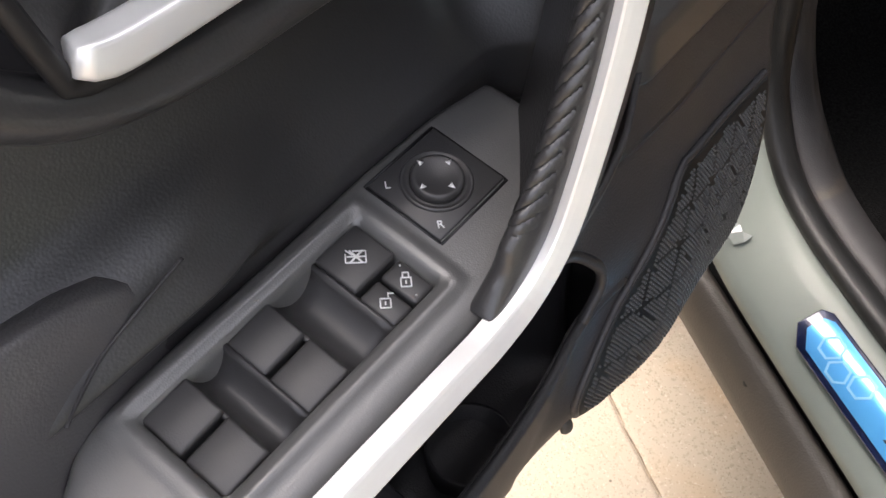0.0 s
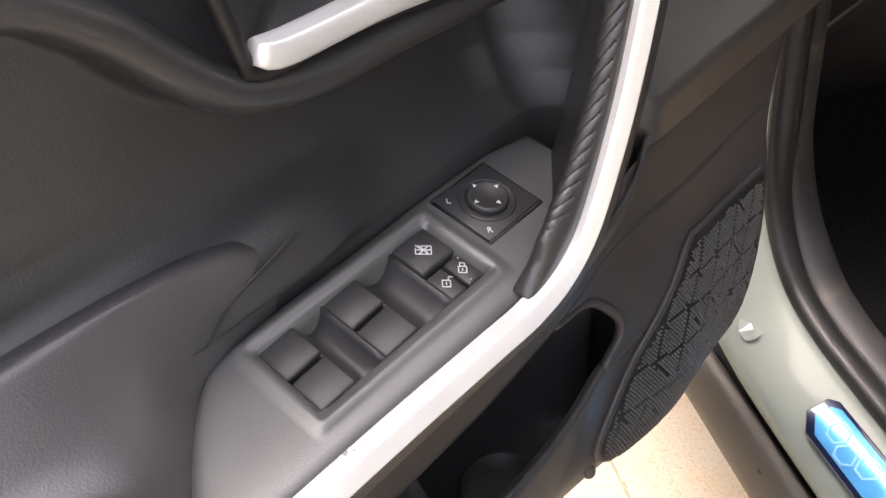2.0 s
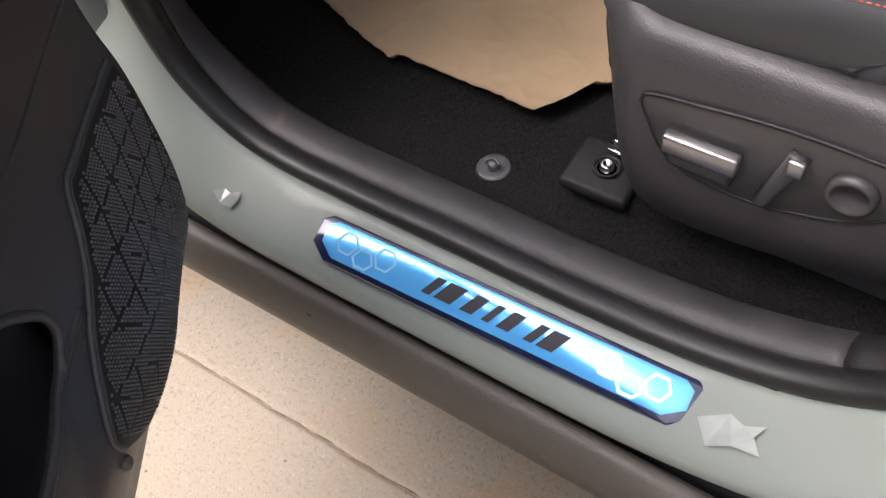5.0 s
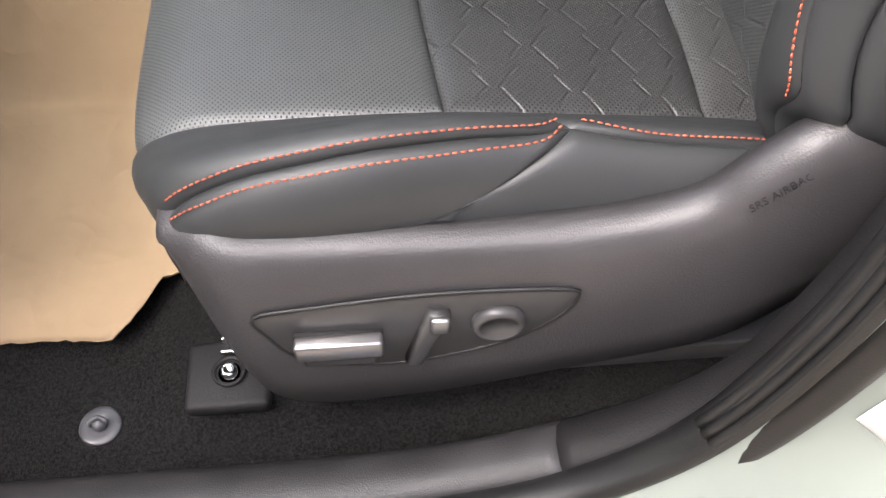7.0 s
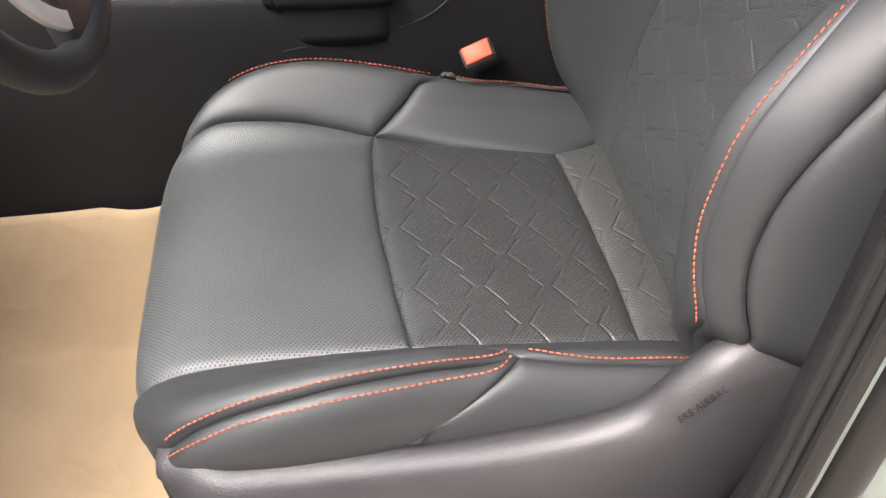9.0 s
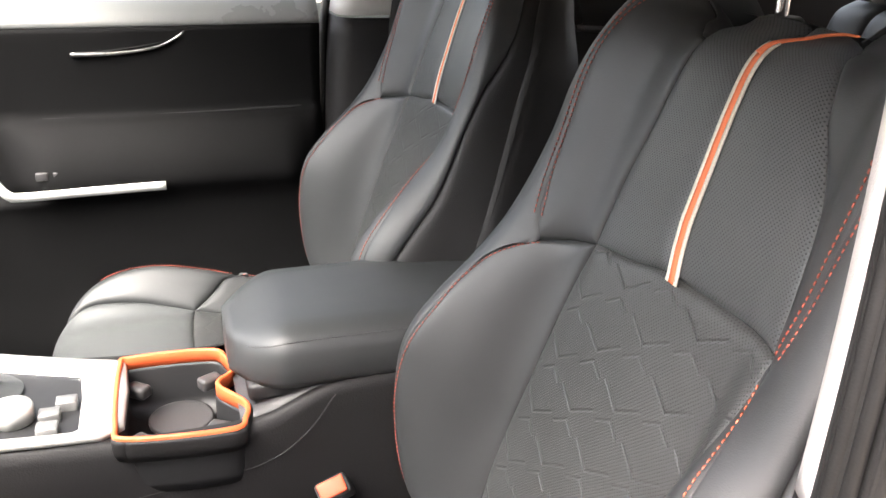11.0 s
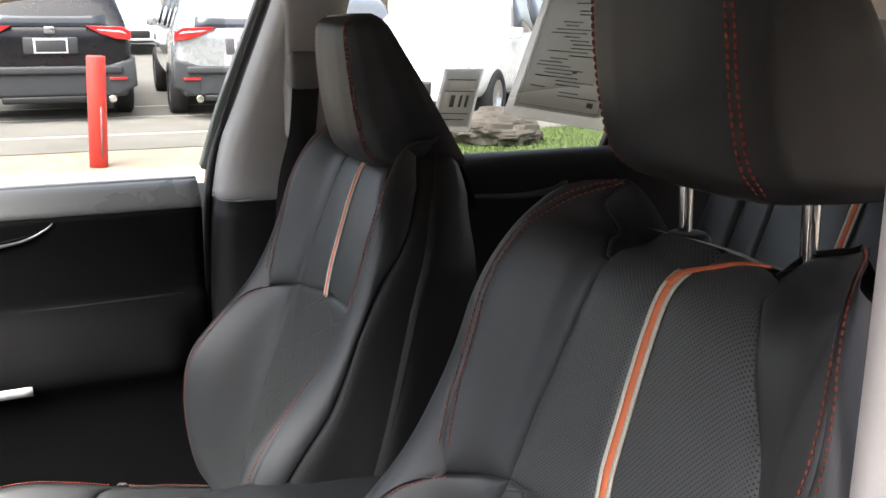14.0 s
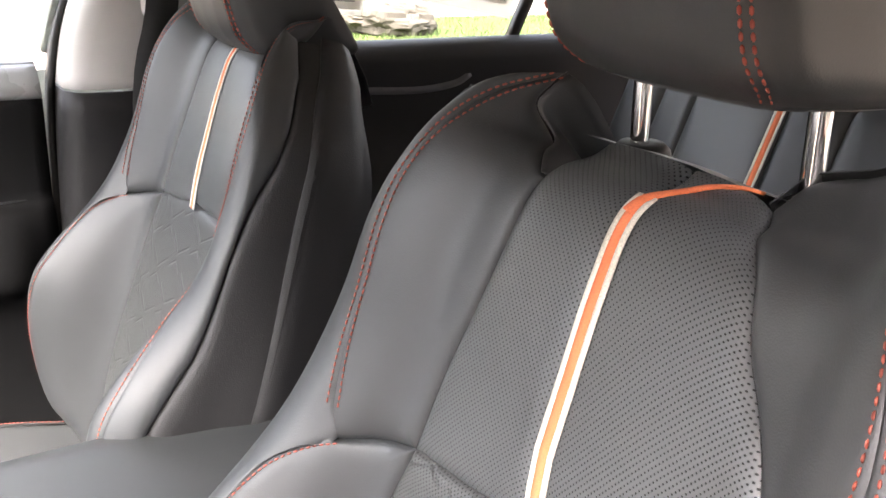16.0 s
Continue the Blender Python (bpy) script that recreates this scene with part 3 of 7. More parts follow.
# scraps of protective film left on the painted sill
SCRAP = mat("clear_film_scrap", (0.26, 0.29, 0.27), 0.35, vary=0.1, scale=60, coat=0.3)
for outline in ([(-0.122, -0.026), (-0.112, -0.016), (-0.103, -0.018), (-0.094, -0.010), (-0.092, -0.020), (-0.096, -0.030), (-0.110, -0.032)], [(0.453, -0.010), (0.478, 0.001), (0.492, -0.005), (0.509, 0.000), (0.503, -0.012), (0.514, -0.024), (0.489, -0.024), (0.470, -0.030)]):
    cx_ = sum(p[0] for p in outline) / len(outline)
    low_y, low_r = [0.045, 0.022, 0.0, -0.022, -0.038, -0.047], [-0.004, 0.004, 0.013, 0.022, 0.030, 0.037]
    verts = []
    for px_, py_ in outline:
        k_ = int(np.argmin(np.where(loop[:, 1] < 0.62, np.abs(loop[:, 0] - px_), 9)))
        r_ = float(np.interp(-py_, [-v for v in low_y], low_r))
        verts.append((px_, py_ - 0.0012, loop[k_, 1] + out[k_, 1] * r_ + 0.0022))
    scrap = put("film_scrap", mesh_of("film_scrap", verts, [tuple(range(len(verts)))], SCRAP, False))
    solidify(scrap, 0.0004)
    tagged(scrap, "torn scrap of clear protective film on the sill", "film scrap", group="film scraps")

# sticker on the pillar's painted face
STICK = mat("white_sticker", (0.80, 0.82, 0.82), 0.5, vary=0.03, coat=0.3)
BLUEPRINT = mat("blue_print", (0.06, 0.42, 0.85), 0.5, vary=0.05)
sticker = group_empty("pillar_label")
tagged(sticker, "white printed label with blue dashes on the painted pillar", "label")


def pillar_face(x, z, lift):
    k = int(np.argmin(np.hypot(loop[:, 0] + out[:, 0] * 0.06 - x, loop[:, 1] + out[:, 1] * 0.06 - z)))
    r = float((np.array([x, z]) - loop[k]) @ out[k])
    y = float(np.interp(r, [0, 0.012, 0.03, 0.055, 0.085, 0.115, 0.135], [0.050, 0.046, 0.040, 0.034, 0.028, 0.015, -0.010]))
    return (x, y - lift, z)


def decal(name, corners, material, lift, n=10):
    a, b, c, d = [np.array(p) for p in corners]
    P = [[pillar_face(*(a * (1 - s) * (1 - t) + b * s * (1 - t) + c * s * t + d * (1 - s) * t), lift) for t in np.linspace(0, 1, n)] for s in np.linspace(0, 1, n)]
    return sheet(name, P, material, sticker, thick=0.0004)


decal("sheet", [(0.728, 0.640), (0.800, 0.570), (0.850, 0.700), (0.772, 0.775)], STICK, 0.0025)
for c in ([(0.742, 0.702), (0.764, 0.664), (0.768, 0.667), (0.746, 0.705)], [(0.782, 0.632), (0.804, 0.594), (0.808, 0.597), (0.786, 0.635)], [(0.765, 0.757), (0.785, 0.722), (0.800, 0.732), (0.780, 0.767)]):
    decal("blue_dash", c, BLUEPRINT, 0.0038, 5)

# ---- floor, walls and roof of the cabin ----
fx, fy = np.meshgrid(np.linspace(-0.9, 2.0, 90), np.linspace(0.10, 1.56, 60), indexing="ij")
fz = 0.398 + 0.004 * np.sin(fx * 9) * np.sin(fy * 7) + 0.055 * smooth01(fx, 0.13, 0.30) * smooth01(fy, 0.14, 0.2) + 0.35 * smooth01(-fx, 0.35, 0.8)
fz += 0.20 * np.exp(-((fy - 0.82) / 0.13) ** 4)
tagged(sheet("floor", np.stack([fx, fy, fz], -1), CARPET, thick=0.01), "black fitted cabin carpet", "floor", kind="structure")

HEAD = mat("light_grey_headliner", (0.42, 0.40, 0.37), 0.95, vary=0.04, scale=40, bump=0.3, bump_scale=800)
rx_, ry_ = np.meshgrid(np.linspace(0.22, 2.6, 30), np.linspace(0.16, 1.48, 20), indexing="ij")
rz_ = 1.66 - 0.05 * ((rx_ - 1.2) / 1.2) ** 2 - 0.03 * smooth01(-rx_, -0.55, -0.22) - 0.05 * ((ry_ - 0.82) / 0.66) ** 2
tagged(sheet("ceiling", np.stack([rx_, ry_, rz_], -1), HEAD, thick=0.03), "light grey cloth headliner", "ceiling", kind="structure")
roofx, roofy = np.meshgrid(np.linspace(0.20, 2.65, 30), np.linspace(-0.02, 1.66, 24), indexing="ij")
roofz = 1.735 - 0.05 * smooth01(-roofx, -0.55, -0.20) - 0.05 * ((roofx - 1.2) / 1.2) ** 2 - 0.06 * np.abs((roofy - 0.82) / 0.84) ** 3
sheet("roof_panel", np.stack([roofx, roofy, roofz], -1), BODY, body, thick=0.004)

wx, wy = np.meshgrid(np.linspace(0, 1, 14), np.linspace(0.14, 1.52, 16), indexing="ij")
sheet("windscreen", np.stack([-0.62 + 0.86 * wx + 0.10 * (1 - wx) * ((wy - 0.83) / 0.69) ** 2, wy, 1.10 + 0.50 * wx + 0.03 * np.sin(wx * math.pi)], -1), SCREEN_GLASS, body, "clear tinted windscreen")

# dashboard and firewall
DASH = mat("dark_dash_vinyl", (0.018, 0.018, 0.02), 0.55, vary=0.1, scale=9, bump=0.3, bump_scale=420)
dprof = [(-0.62, 0.42), (-0.50, 0.46), (-0.38, 0.60), (-0.26, 0.74), (-0.16, 0.86), (-0.13, 0.97), (-0.17, 1.06), (-0.28, 1.10), (-0.55, 1.10), (-0.9, 1.08)]
dp = spline(dprof, 40)
dash = sheet("dashboard", [[(p[0], y, p[1]) for p in dp] for y in np.linspace(0.13, 1.52, 30)], DASH, thick=0.01)
tagged(dash, "dark textured vinyl dashboard across the cabin", "dashboard")

# ---- the open driver's door ----
door = group_empty("driver_door", pose(-0.14, -0.03, 0, 0, 0, -56))
tagged(door, "open driver's door with black padded inner panel", "car door")
LOWP = curve1([0.43, 0.47, 0.52, 0.58, 0.64, 0.70, 0.745, 0.78, 0.81, 0.865, 0.88, 0.91, 0.926], [-0.015, 0.004, 0.027, 0.054, 0.077, 0.085, 0.083, 0.066, 0.062, 0.070, 0.085, 0.098, 0.101])
FORE = curve1([0.0, 0.1, 0.22, 0.34, 0.45, 0.6, 0.75, 1.1], [0.30, 0.30, 0.34, 0.54, 0.80, 0.97, 1.0, 1.0])
UPFORE = curve1([0.0, 0.2, 0.33, 0.42, 0.52, 0.6, 1.1], [0.30, 0.36, 0.50, 0.85, 1.0, 1.0, 1.0])


def low_n(u, z):
    k = FORE(u) * (1 - smooth01(z, 0.74, 0.86)) + UPFORE(u) * smooth01(z, 0.74, 0.86)
    n = LOWP(z) - 0.007 * smooth01(u, 0.735, 0.75) * smooth01(z, 0.86, 0.90)
    n = np.where(n > 0, n * k, n)
    # the speaker bulges out ahead of the pocket
    high = smooth01(z, 0.64, 0.73)
    return n + 0.044 * np.exp(-((z - 0.62) / np.where(z < 0.62, 0.085, 0.20)) ** 2) * (1 - smooth01(u, 0.28 - 0.04 * high, 0.47 - 0.07 * high))


def fore_u(z):
    """Front edge of the inner panel."""
    return np.interp(z, [0.43, 0.60, 0.75, 0.924], [0.19, 0.17, 0.128, 0.080])


def hemmed(P):
    """Turns the front edge of a panel back towards the door's shell."""
    P = np.asarray(P)
    a, b = P[:1].copy(), P[:1].copy()
    a[..., 1], b[..., 1] = -0.04, b[..., 1] - 0.006
    b[..., 0] -= 0.003
    return np.concatenate([a, b, P], 0)


def on_door(u, z, lift=0.0):
    return np.stack([u, low_n(u, z) + lift, z], -1)


# lower panel in three runs round the pocket's mouth
LIP_A, LIP_B = 0.335, 0.705


def mouth_low(u):
    return 0.718 + 0.027 * smooth01(u, 0.42, 0.62)


uu = np.linspace(0, 1, 150)
zl = np.linspace(0, 1, 40)
S_, T = np.meshgrid(uu, zl, indexing="ij")
Z = 0.43 + 0.29 * T
U = fore_u(Z) + (1.09 - fore_u(Z)) * S_
Z = 0.43 + (mouth_low(U) - 0.43) * T
sheet("lower_panel", hemmed(on_door(U, Z)), PLASTIC, door, "soft black lower door panel", thick=0.004, flip=True)
mouth_top = 0.812
MOUTH_FORE = curve1([0.0, 0.08, 0.2, 0.38, 0.68, 0.85, 1.0], [0.384, 0.366, 0.358, 0.361, 0.385, 0.412, 0.445])
MOUTH_REAR = curve1([0.0, 0.10, 0.25, 0.5, 1.0], [0.660, 0.684, 0.688, 0.672, 0.632])
tt_ = np.linspace(0, 1, 24)
for which in (0, 1):
    P_ = []
    for k in np.linspace(0, 1, 40):
        if which == 0:
            uf = fore_u(0.72 + 0.092 * tt_)
            u2 = uf + (MOUTH_FORE(tt_) - uf) * k
        else:
            u2 = 1.09 + (MOUTH_REAR(tt_) - 1.09) * (1 - k)
        z0 = mouth_low(u2)
        P_.append(on_door(u2, z0 + (mouth_top - z0) * tt_))
    sheet("lower_panel", hemmed(P_) if which == 0 else P_, PLASTIC, door, "", thick=0.004, flip=True)
    rim_ = P_[-1 if which == 0 else 0] - np.array([0, 0.002, 0])
    sweep("pocket_lip", rim_, circle(0.0042, 8), PLASTIC, door, up=(0.3, 1, 0))
S_, Z = np.meshgrid(uu, np.linspace(mouth_top, 0.924, 22), indexing="ij")
U = fore_u(Z) + (1.09 - fore_u(Z)) * S_
sheet("armrest_side", hemmed(on_door(U, Z)), PLASTIC, door, "grained black side of the armrest", thick=0.003, flip=True)
lipu = np.linspace(LIP_A, LIP_B, 60)
sweep("pocket_lip", np.stack([lipu, low_n(lipu, mouth_low(lipu)) - 0.002, mouth_low(lipu)], 1), circle(0.0042, 8), PLASTIC, door)
# inside of the pocket
pu = np.linspace(LIP_A - 0.004, LIP_B + 0.004, 30)
inner = []
for u in pu:
    e = min(u - pu[0], pu[-1] - u) / 0.05
    deep = max(0.5, min(1, math.sqrt(max(e, 0))))
    front = [(u, float(low_n(np.array(u), np.array(z))) - 0.0055, z) for z in (float(mouth_low(u)), 0.69, 0.64, 0.60)]
    bk = front[0][1] - deep * (front[0][1] + 0.028)
    inner.append(front + [(u, (front[3][1] + min(bk, front[3][1])) / 2, 0.585), (u, min(bk, front[3][1]), 0.60), (u, bk, 0.70), (u, bk, 0.78), (u, bk + 0.02 * deep, 0.83)])
inner = [[(u, r_[7][1], z) for u, _, z in r_] for r_ in inner[:1]] + inner + [[(u, r_[7][1], z) for u, _, z in r_] for r_ in inner[-1:]]
sheet("pocket_liner", inner, PLASTIC, door, "dark pocket liner", thick=0.002)
dv = [[(0.530 + 0.075 * (1 - t) + 0.012 * math.sin(math.pi * k), -0.020 + (0.062 + 0.016 * (1 - t)) * k, 0.60 + t * (0.140 - 0.075 * k ** 1.4)) for t in np.linspace(0, 1, 12)] for k in np.linspace(0, 1, 12)]
sheet("pocket_divider", dv, PLASTIC, door, "leaning pocket divider", thick=0.004)
lathe("bottle_ring", [(0.030, 0.0), (0.034, 0.0), (0.035, 0.015), (0.034, 0.040), (0.031, 0.040), (0.030, 0.01)], PLASTIC, door, "round bottle holder rim", m=pose(0.455, 0.014, 0.572), n=30)

# speaker grille
GRILLE = mat("woven_speaker_grille", (0.008, 0.008, 0.0085), 0.5, vary=0.1, scale=20)
net = bilinear([(0.400, 0.634), (0.352, 0.588), (0.26, 0.566), (0.175, 0.572)], [(0.262, 0.769), (0.20, 0.764), (0.138, 0.760)], [(0.400, 0.634), (0.403, 0.66), (0.36, 0.697), (0.322, 0.722), (0.30, 0.742), (0.275, 0.763), (0.262, 0.769)], [(0.175, 0.572), (0.163, 0.637), (0.146, 0.714), (0.138, 0.760)], 60, 50)
rimd = np.minimum.reduce([np.broadcast_to(np.arange(60)[:, None], (60, 50)), np.broadcast_to(59 - np.arange(60)[:, None], (60, 50)), np.broadcast_to(np.arange(50)[None], (60, 50)), np.broadcast_to(49 - np.arange(50)[None], (60, 50))])
sheet("speaker_grille", on_door(net[..., 0], net[..., 1], 0.0005 + 0.004 * smooth01(rimd, 0, 3)), GRILLE, door, "patterned black speaker grille", uv=net)
dots_v, dots_f = [], []
ud, zd = np.meshgrid(np.arange(0.12, 0.41, 0.0033), np.arange(0.56, 0.775, 0.0028), indexing="ij")
ud = ud + 0.0017 * (np.arange(ud.shape[1]) % 2)[None]
edge_pts = np.concatenate([net[0], net[-1], net[:, 0], net[:, -1]])
hull = np.concatenate([net[:, 0], net[-1], net[::-1, -1], net[0, ::-1]])
def inside_net(p):
    x, y = p
    xa, ya = hull[:, 0], hull[:, 1]
    xb, yb = np.roll(xa, -1), np.roll(ya, -1)
    c = ((ya > y) != (yb > y)) & (x < (xb - xa) * (y - ya) / (yb - ya + 1e-12) + xa)
    return c.sum() % 2 == 1
def grooved(u, z):
    a, b = (u * 0.90 - z * 0.43) / 0.026, (u * 0.43 + z * 0.90) / 0.034
    ia = math.floor(a)
    fa = a - ia
    wave = abs(2 * ((b + 0.5 * (ia % 2)) % 1.0) - 1)
    return fa < 0.07 and (math.floor(b + 0.25) + ia) % 2 == 0 or abs(wave - fa) < 0.085
for u, z in zip(ud.ravel(), zd.ravel()):
    if not inside_net((u, z)) or np.min(np.abs(edge_pts - (u, z)).sum(1)) < 0.007 or grooved(u, z):
        continue
    n0 = float(low_n(np.array(u), np.array(z))) + 0.0042
    k = len(dots_v)
    dots_v += [(u - 0.00115, n0, z - 0.001), (u + 0.00115, n0, z - 0.001), (u + 0.00115, n0, z + 0.001), (u - 0.00115, n0, z + 0.001), (u - 0.0006, n0 + 0.0014, z - 0.0005), (u + 0.0006, n0 + 0.0014, z - 0.0005), (u + 0.0006, n0 + 0.0014, z + 0.0005), (u - 0.0006, n0 + 0.0014, z + 0.0005)]
    dots_f += [(k, k + 4, k + 5, k + 1), (k + 1, k + 5, k + 6, k + 2), (k + 2, k + 6, k + 7, k + 3), (k + 3, k + 7, k + 4, k), (k + 7, k + 6, k + 5, k + 4)]
dots = put("grille_dots", mesh_of("grille_dots", dots_v, dots_f, DOTS, False), door, "raised dots of the speaker grille")
dots["kind"] = "stuff"
sweep("grille_rim", on_door(hull[::3, 0], hull[::3, 1], 0.001), circle(0.003, 10), PLASTIC, door, "raised rim of the speaker grille", up=(0, 1, 0), closed=True)
lathe("trim_clip", [(0.0001, 0.004), (0.004, 0.004), (0.006, 0.002), (0.0065, 0)], CLADDING, door, "worn clip", m=pose(0.404, float(low_n(np.array(0.404), np.array(0.618))) + 0.001, 0.618, -70, 0, 0), n=14)

# upper panel with the ridge under the inner handle
RIDGE = curve1([0.0, 0.30, 0.46, 0.52, 0.58, 0.617, 0.645, 0.66, 0.70, 0.80, 1.1], [1.03, 1.03, 1.038, 1.042, 1.045, 1.056, 1.082, 1.10, 1.125, 1.14, 1.15])


def handle_n(u, z):
    r = RIDGE(u)
    n = np.interp(z, [0.915, 0.940, 0.948, 0.965, 0.985, 1.005, 1.03], [0.0115, 0.0118, 0.010, -0.006, -0.018, -0.025, -0.028])
    n = n + 0.050 * smooth01(z, r - 0.020, r + 0.016) - 0.022 * smooth01(z, r + 0.02, r + 0.16)
    fwd = 1 - smooth01(u, 0.360, 0.428)
    return n + fwd * 0.055 * smooth01(-z, -1.12, -0.96)


def up_n(u, z):
    """The panel itself, drawn in towards the handle above its ridge."""
    r = RIDGE(u)
    wall = 0.017 * smooth01(u, 0.52, 0.60) * smooth01(z, 0.945, 0.956) * (1 - smooth01(z, 0.966, 0.992))
    return handle_n(u, z) + wall - 0.024 * smooth01(z, r + 0.001, r + 0.024) * smooth01(u, 0.36, 0.42) + 0.005 * np.exp(-((z - r - 0.002) / 0.011) ** 2)


U, Z = np.meshgrid(np.linspace(0.035, 1.09, 260), np.r_[np.linspace(0.915, 1.15, 130), np.linspace(1.154, 1.40, 40)], indexing="ij")
sheet("upper_panel", np.stack([U, up_n(U, Z), Z], -1), PLASTIC_SOFT, door, "soft black upper door panel", thick=0.004, flip=True)
ru = np.linspace(0.38, 0.80, 60)
roll = np.stack([ru, handle_n(ru, RIDGE(ru) + 0.016) - 0.005, RIDGE(ru) + 0.003], 1)
sweep("panel_roll", roll, circle(0.0095, 18), PLASTIC_SOFT, door, "soft padded roll below the inner handle", up=(0, 1, 0), scale=0.3 + 0.7 * smooth01(ru, 0.38, 0.44) * (1 - smooth01(ru, 0.68, 0.80)))
# inner handle: silver surround, dark bowl and lever
hp = spline([(0.614, 1.073), (0.606, 1.064), (0.56, 1.064), (0.50, 1.056), (0.43, 1.046), (0.40, 1.06), (0.41, 1.105), (0.47, 1.135), (0.56, 1.150), (0.606, 1.146), (0.620, 1.12)], 90, True)
hpth = np.stack([hp[:, 0], handle_n(hp[:, 0], hp[:, 1]) + 0.003, hp[:, 1]], 1)
sweep("handle_bar", spline([(0.610, handle_n(0.60, 1.07) + 0.006, 1.0745), (0.596, handle_n(0.596, 1.066) + 0.007, 1.070), (0.54, handle_n(0.54, 1.066) + 0.006, 1.067), (0.48, handle_n(0.48, 1.06) + 0.006, 1.060), (0.42, handle_n(0.42, 1.05) + 0.005, 1.052)], 40), [tuple(p) for p in spline([(0.0058, -0.012), (0.0066, -0.001), (0.0052, 0.0022), (0.0, 0.003), (-0.006, 0.0018), (-0.0072, -0.001), (-0.0068, -0.012)], 36, True)], CHROME, door, "satin silver bar of the inner handle", up=(0, 1, 0), scale=0.62 + 0.22 * np.sqrt(1 - (1 - np.clip(np.arange(40) / 3.0, 0, 1)) ** 2))
sweep("handle_surround", hpth, [(-0.008, -0.008), (-0.0105, 0.001), (-0.006, 0.0065), (0.002, 0.0075), (0.009, 0.004), (0.0105, -0.004), (0.006, -0.008)], DEEP, door, "dark surround of the inner handle", up=(0, 1, 0), closed=True, scale=np.full(90, 0.33))
bowl = []
hc = hp.mean(0)
for k in np.linspace(1, 0, 10):
    ring_ = hc + (hp - hc) * k
    bowl.append(np.stack([ring_[:, 0], handle_n(hp[:, 0], hp[:, 1]) + 0.004 - 0.034 * (1 - k ** 3), ring_[:, 1]], 1))
bowl = np.array(bowl)
sheet("handle_bowl", np.concatenate([bowl, bowl[:, :1]], 1), PLASTIC_SOFT, door, "dark handle bowl")
block("door_lever", (0.45, 0.000, 1.100), (0.585, 0.014, 1.135), PLATE, door, "dark inner door lever", bevel=0.006, seg=3)

# armrest switch plate
N_OUT = curve1([0.432, 0.450, 0.4664, 0.51, 0.562, 0.616, 0.638, 0.6577, 0.672, 0.695, 0.731, 0.756], [0.0185, 0.0155, 0.0132, 0.0122, 0.0136, 0.0140, 0.0150, 0.0172, 0.0242, 0.046, 0.091, 0.12])
N_IN = curve1([0.425, 0.444, 0.47, 0.50, 0.525, 0.56, 0.76], [0.052, 0.062, 0.076, 0.087, 0.0905, 0.0915, 0.0915])


def plate_z(n):
    return 0.946 - 0.2 * n


R0, R1, M0, M1 = 0.530, 0.644, 0.027, 0.070
us = np.unique(np.r_[np.linspace(0.434, 0.731, 100), R0, R0 + 0.0025, R1, R1 - 0.0025])
rows_ = []
for u in us:
    a, b = float(N_OUT(u)), float(N_IN(u))
    ns = np.unique(np.r_[np.linspace(a, b, 40), M0, M0 + 0.002, M1, M1 - 0.002])
    ns = np.interp(np.linspace(0, 1, 44), np.linspace(0, 1, len(ns)), ns) if len(ns) != 44 else ns
    row = []
    for n in ns:
        edge = min(n - a, b - n)
        dz = -0.004 * math.exp(-max(edge, 0) / 0.003)
        inside = min(u - R0, R1 - u, n - M0, M1 - n)
        if inside > 0:
            dz -= 0.014 * min(1, inside / 0.0022)
        elif inside > -0.009:
            dz += 0.0022 * math.sin(math.pi * min(1, (inside + 0.009) / 0.0075)) * (1 - 0.4 * smooth01(n, M1, M1 + 0.01))
        row.append((u, n, plate_z(n) + dz))
    rows_.append(row)
sheet("switch_plate", rows_, PLATE, door, "satin black switch plate", thick=0.003)


def on_plate(u, n, h=0.0):
    return pose(u, n, float(plate_z(n)) + h, -11.3, 0, 0)


def key(name, u0, u1, n0, n1, h, label="", tip=0.0, mtl=SWITCH):
    cu, cn = (u0 + u1) / 2, (n0 + n1) / 2
    return block(name, (-(u1 - u0) / 2, -(n1 - n0) / 2, -0.012), ((u1 - u0) / 2, (n1 - n0) / 2, h), mtl, door, label, bevel=0.0016, seg=3, m=on_plate(cu, cn) @ pose(0, 0, 0, 0, tip, 0))


key("window_lock_switch", 0.5315, 0.5555, 0.0275, 0.0495, -0.0005, "square window lock switch")
key("lock_switch", 0.5320, 0.5435, 0.0510, 0.0695, -0.0010, "door lock switch")
key("unlock_switch", 0.5447, 0.5560, 0.0510, 0.0695, -0.0015, "door unlock switch")
for a, b in ((0.581, 0.603), (0.622, 0.6435)):
    key("window_switch", a, b, 0.0275, 0.0475, -0.0010, "black rocker window switch", tip=6)
    key("window_switch", a, b, 0.0490, 0.0695, -0.0012, "black rocker window switch", tip=6)
for a, b in ((0.557, 0.581), (0.604, 0.622)):
    cv = [[(u, n, plate_z(n) - 0.002 - 0.0095 * math.sin(math.pi * min(max((u - a) / (b - a), 0), 1)) ** 0.7) for n in np.linspace(0.0275, 0.0695, 6)] for u in np.linspace(a, b, 16)]
    sheet("finger_well", cv, SWITCH, door, "", thick=0.002)
# print on the switches
W = 0.0006


def bar(name, u, n, lu, ln, h, turn=0.0):
    return block(name, (-lu / 2, -ln / 2, 0), (lu / 2, ln / 2, 0.0003), LETTER, door, "", bevel=0, m=on_plate(u, n, h) @ pose(0, 0, 0, 0, 0, turn))


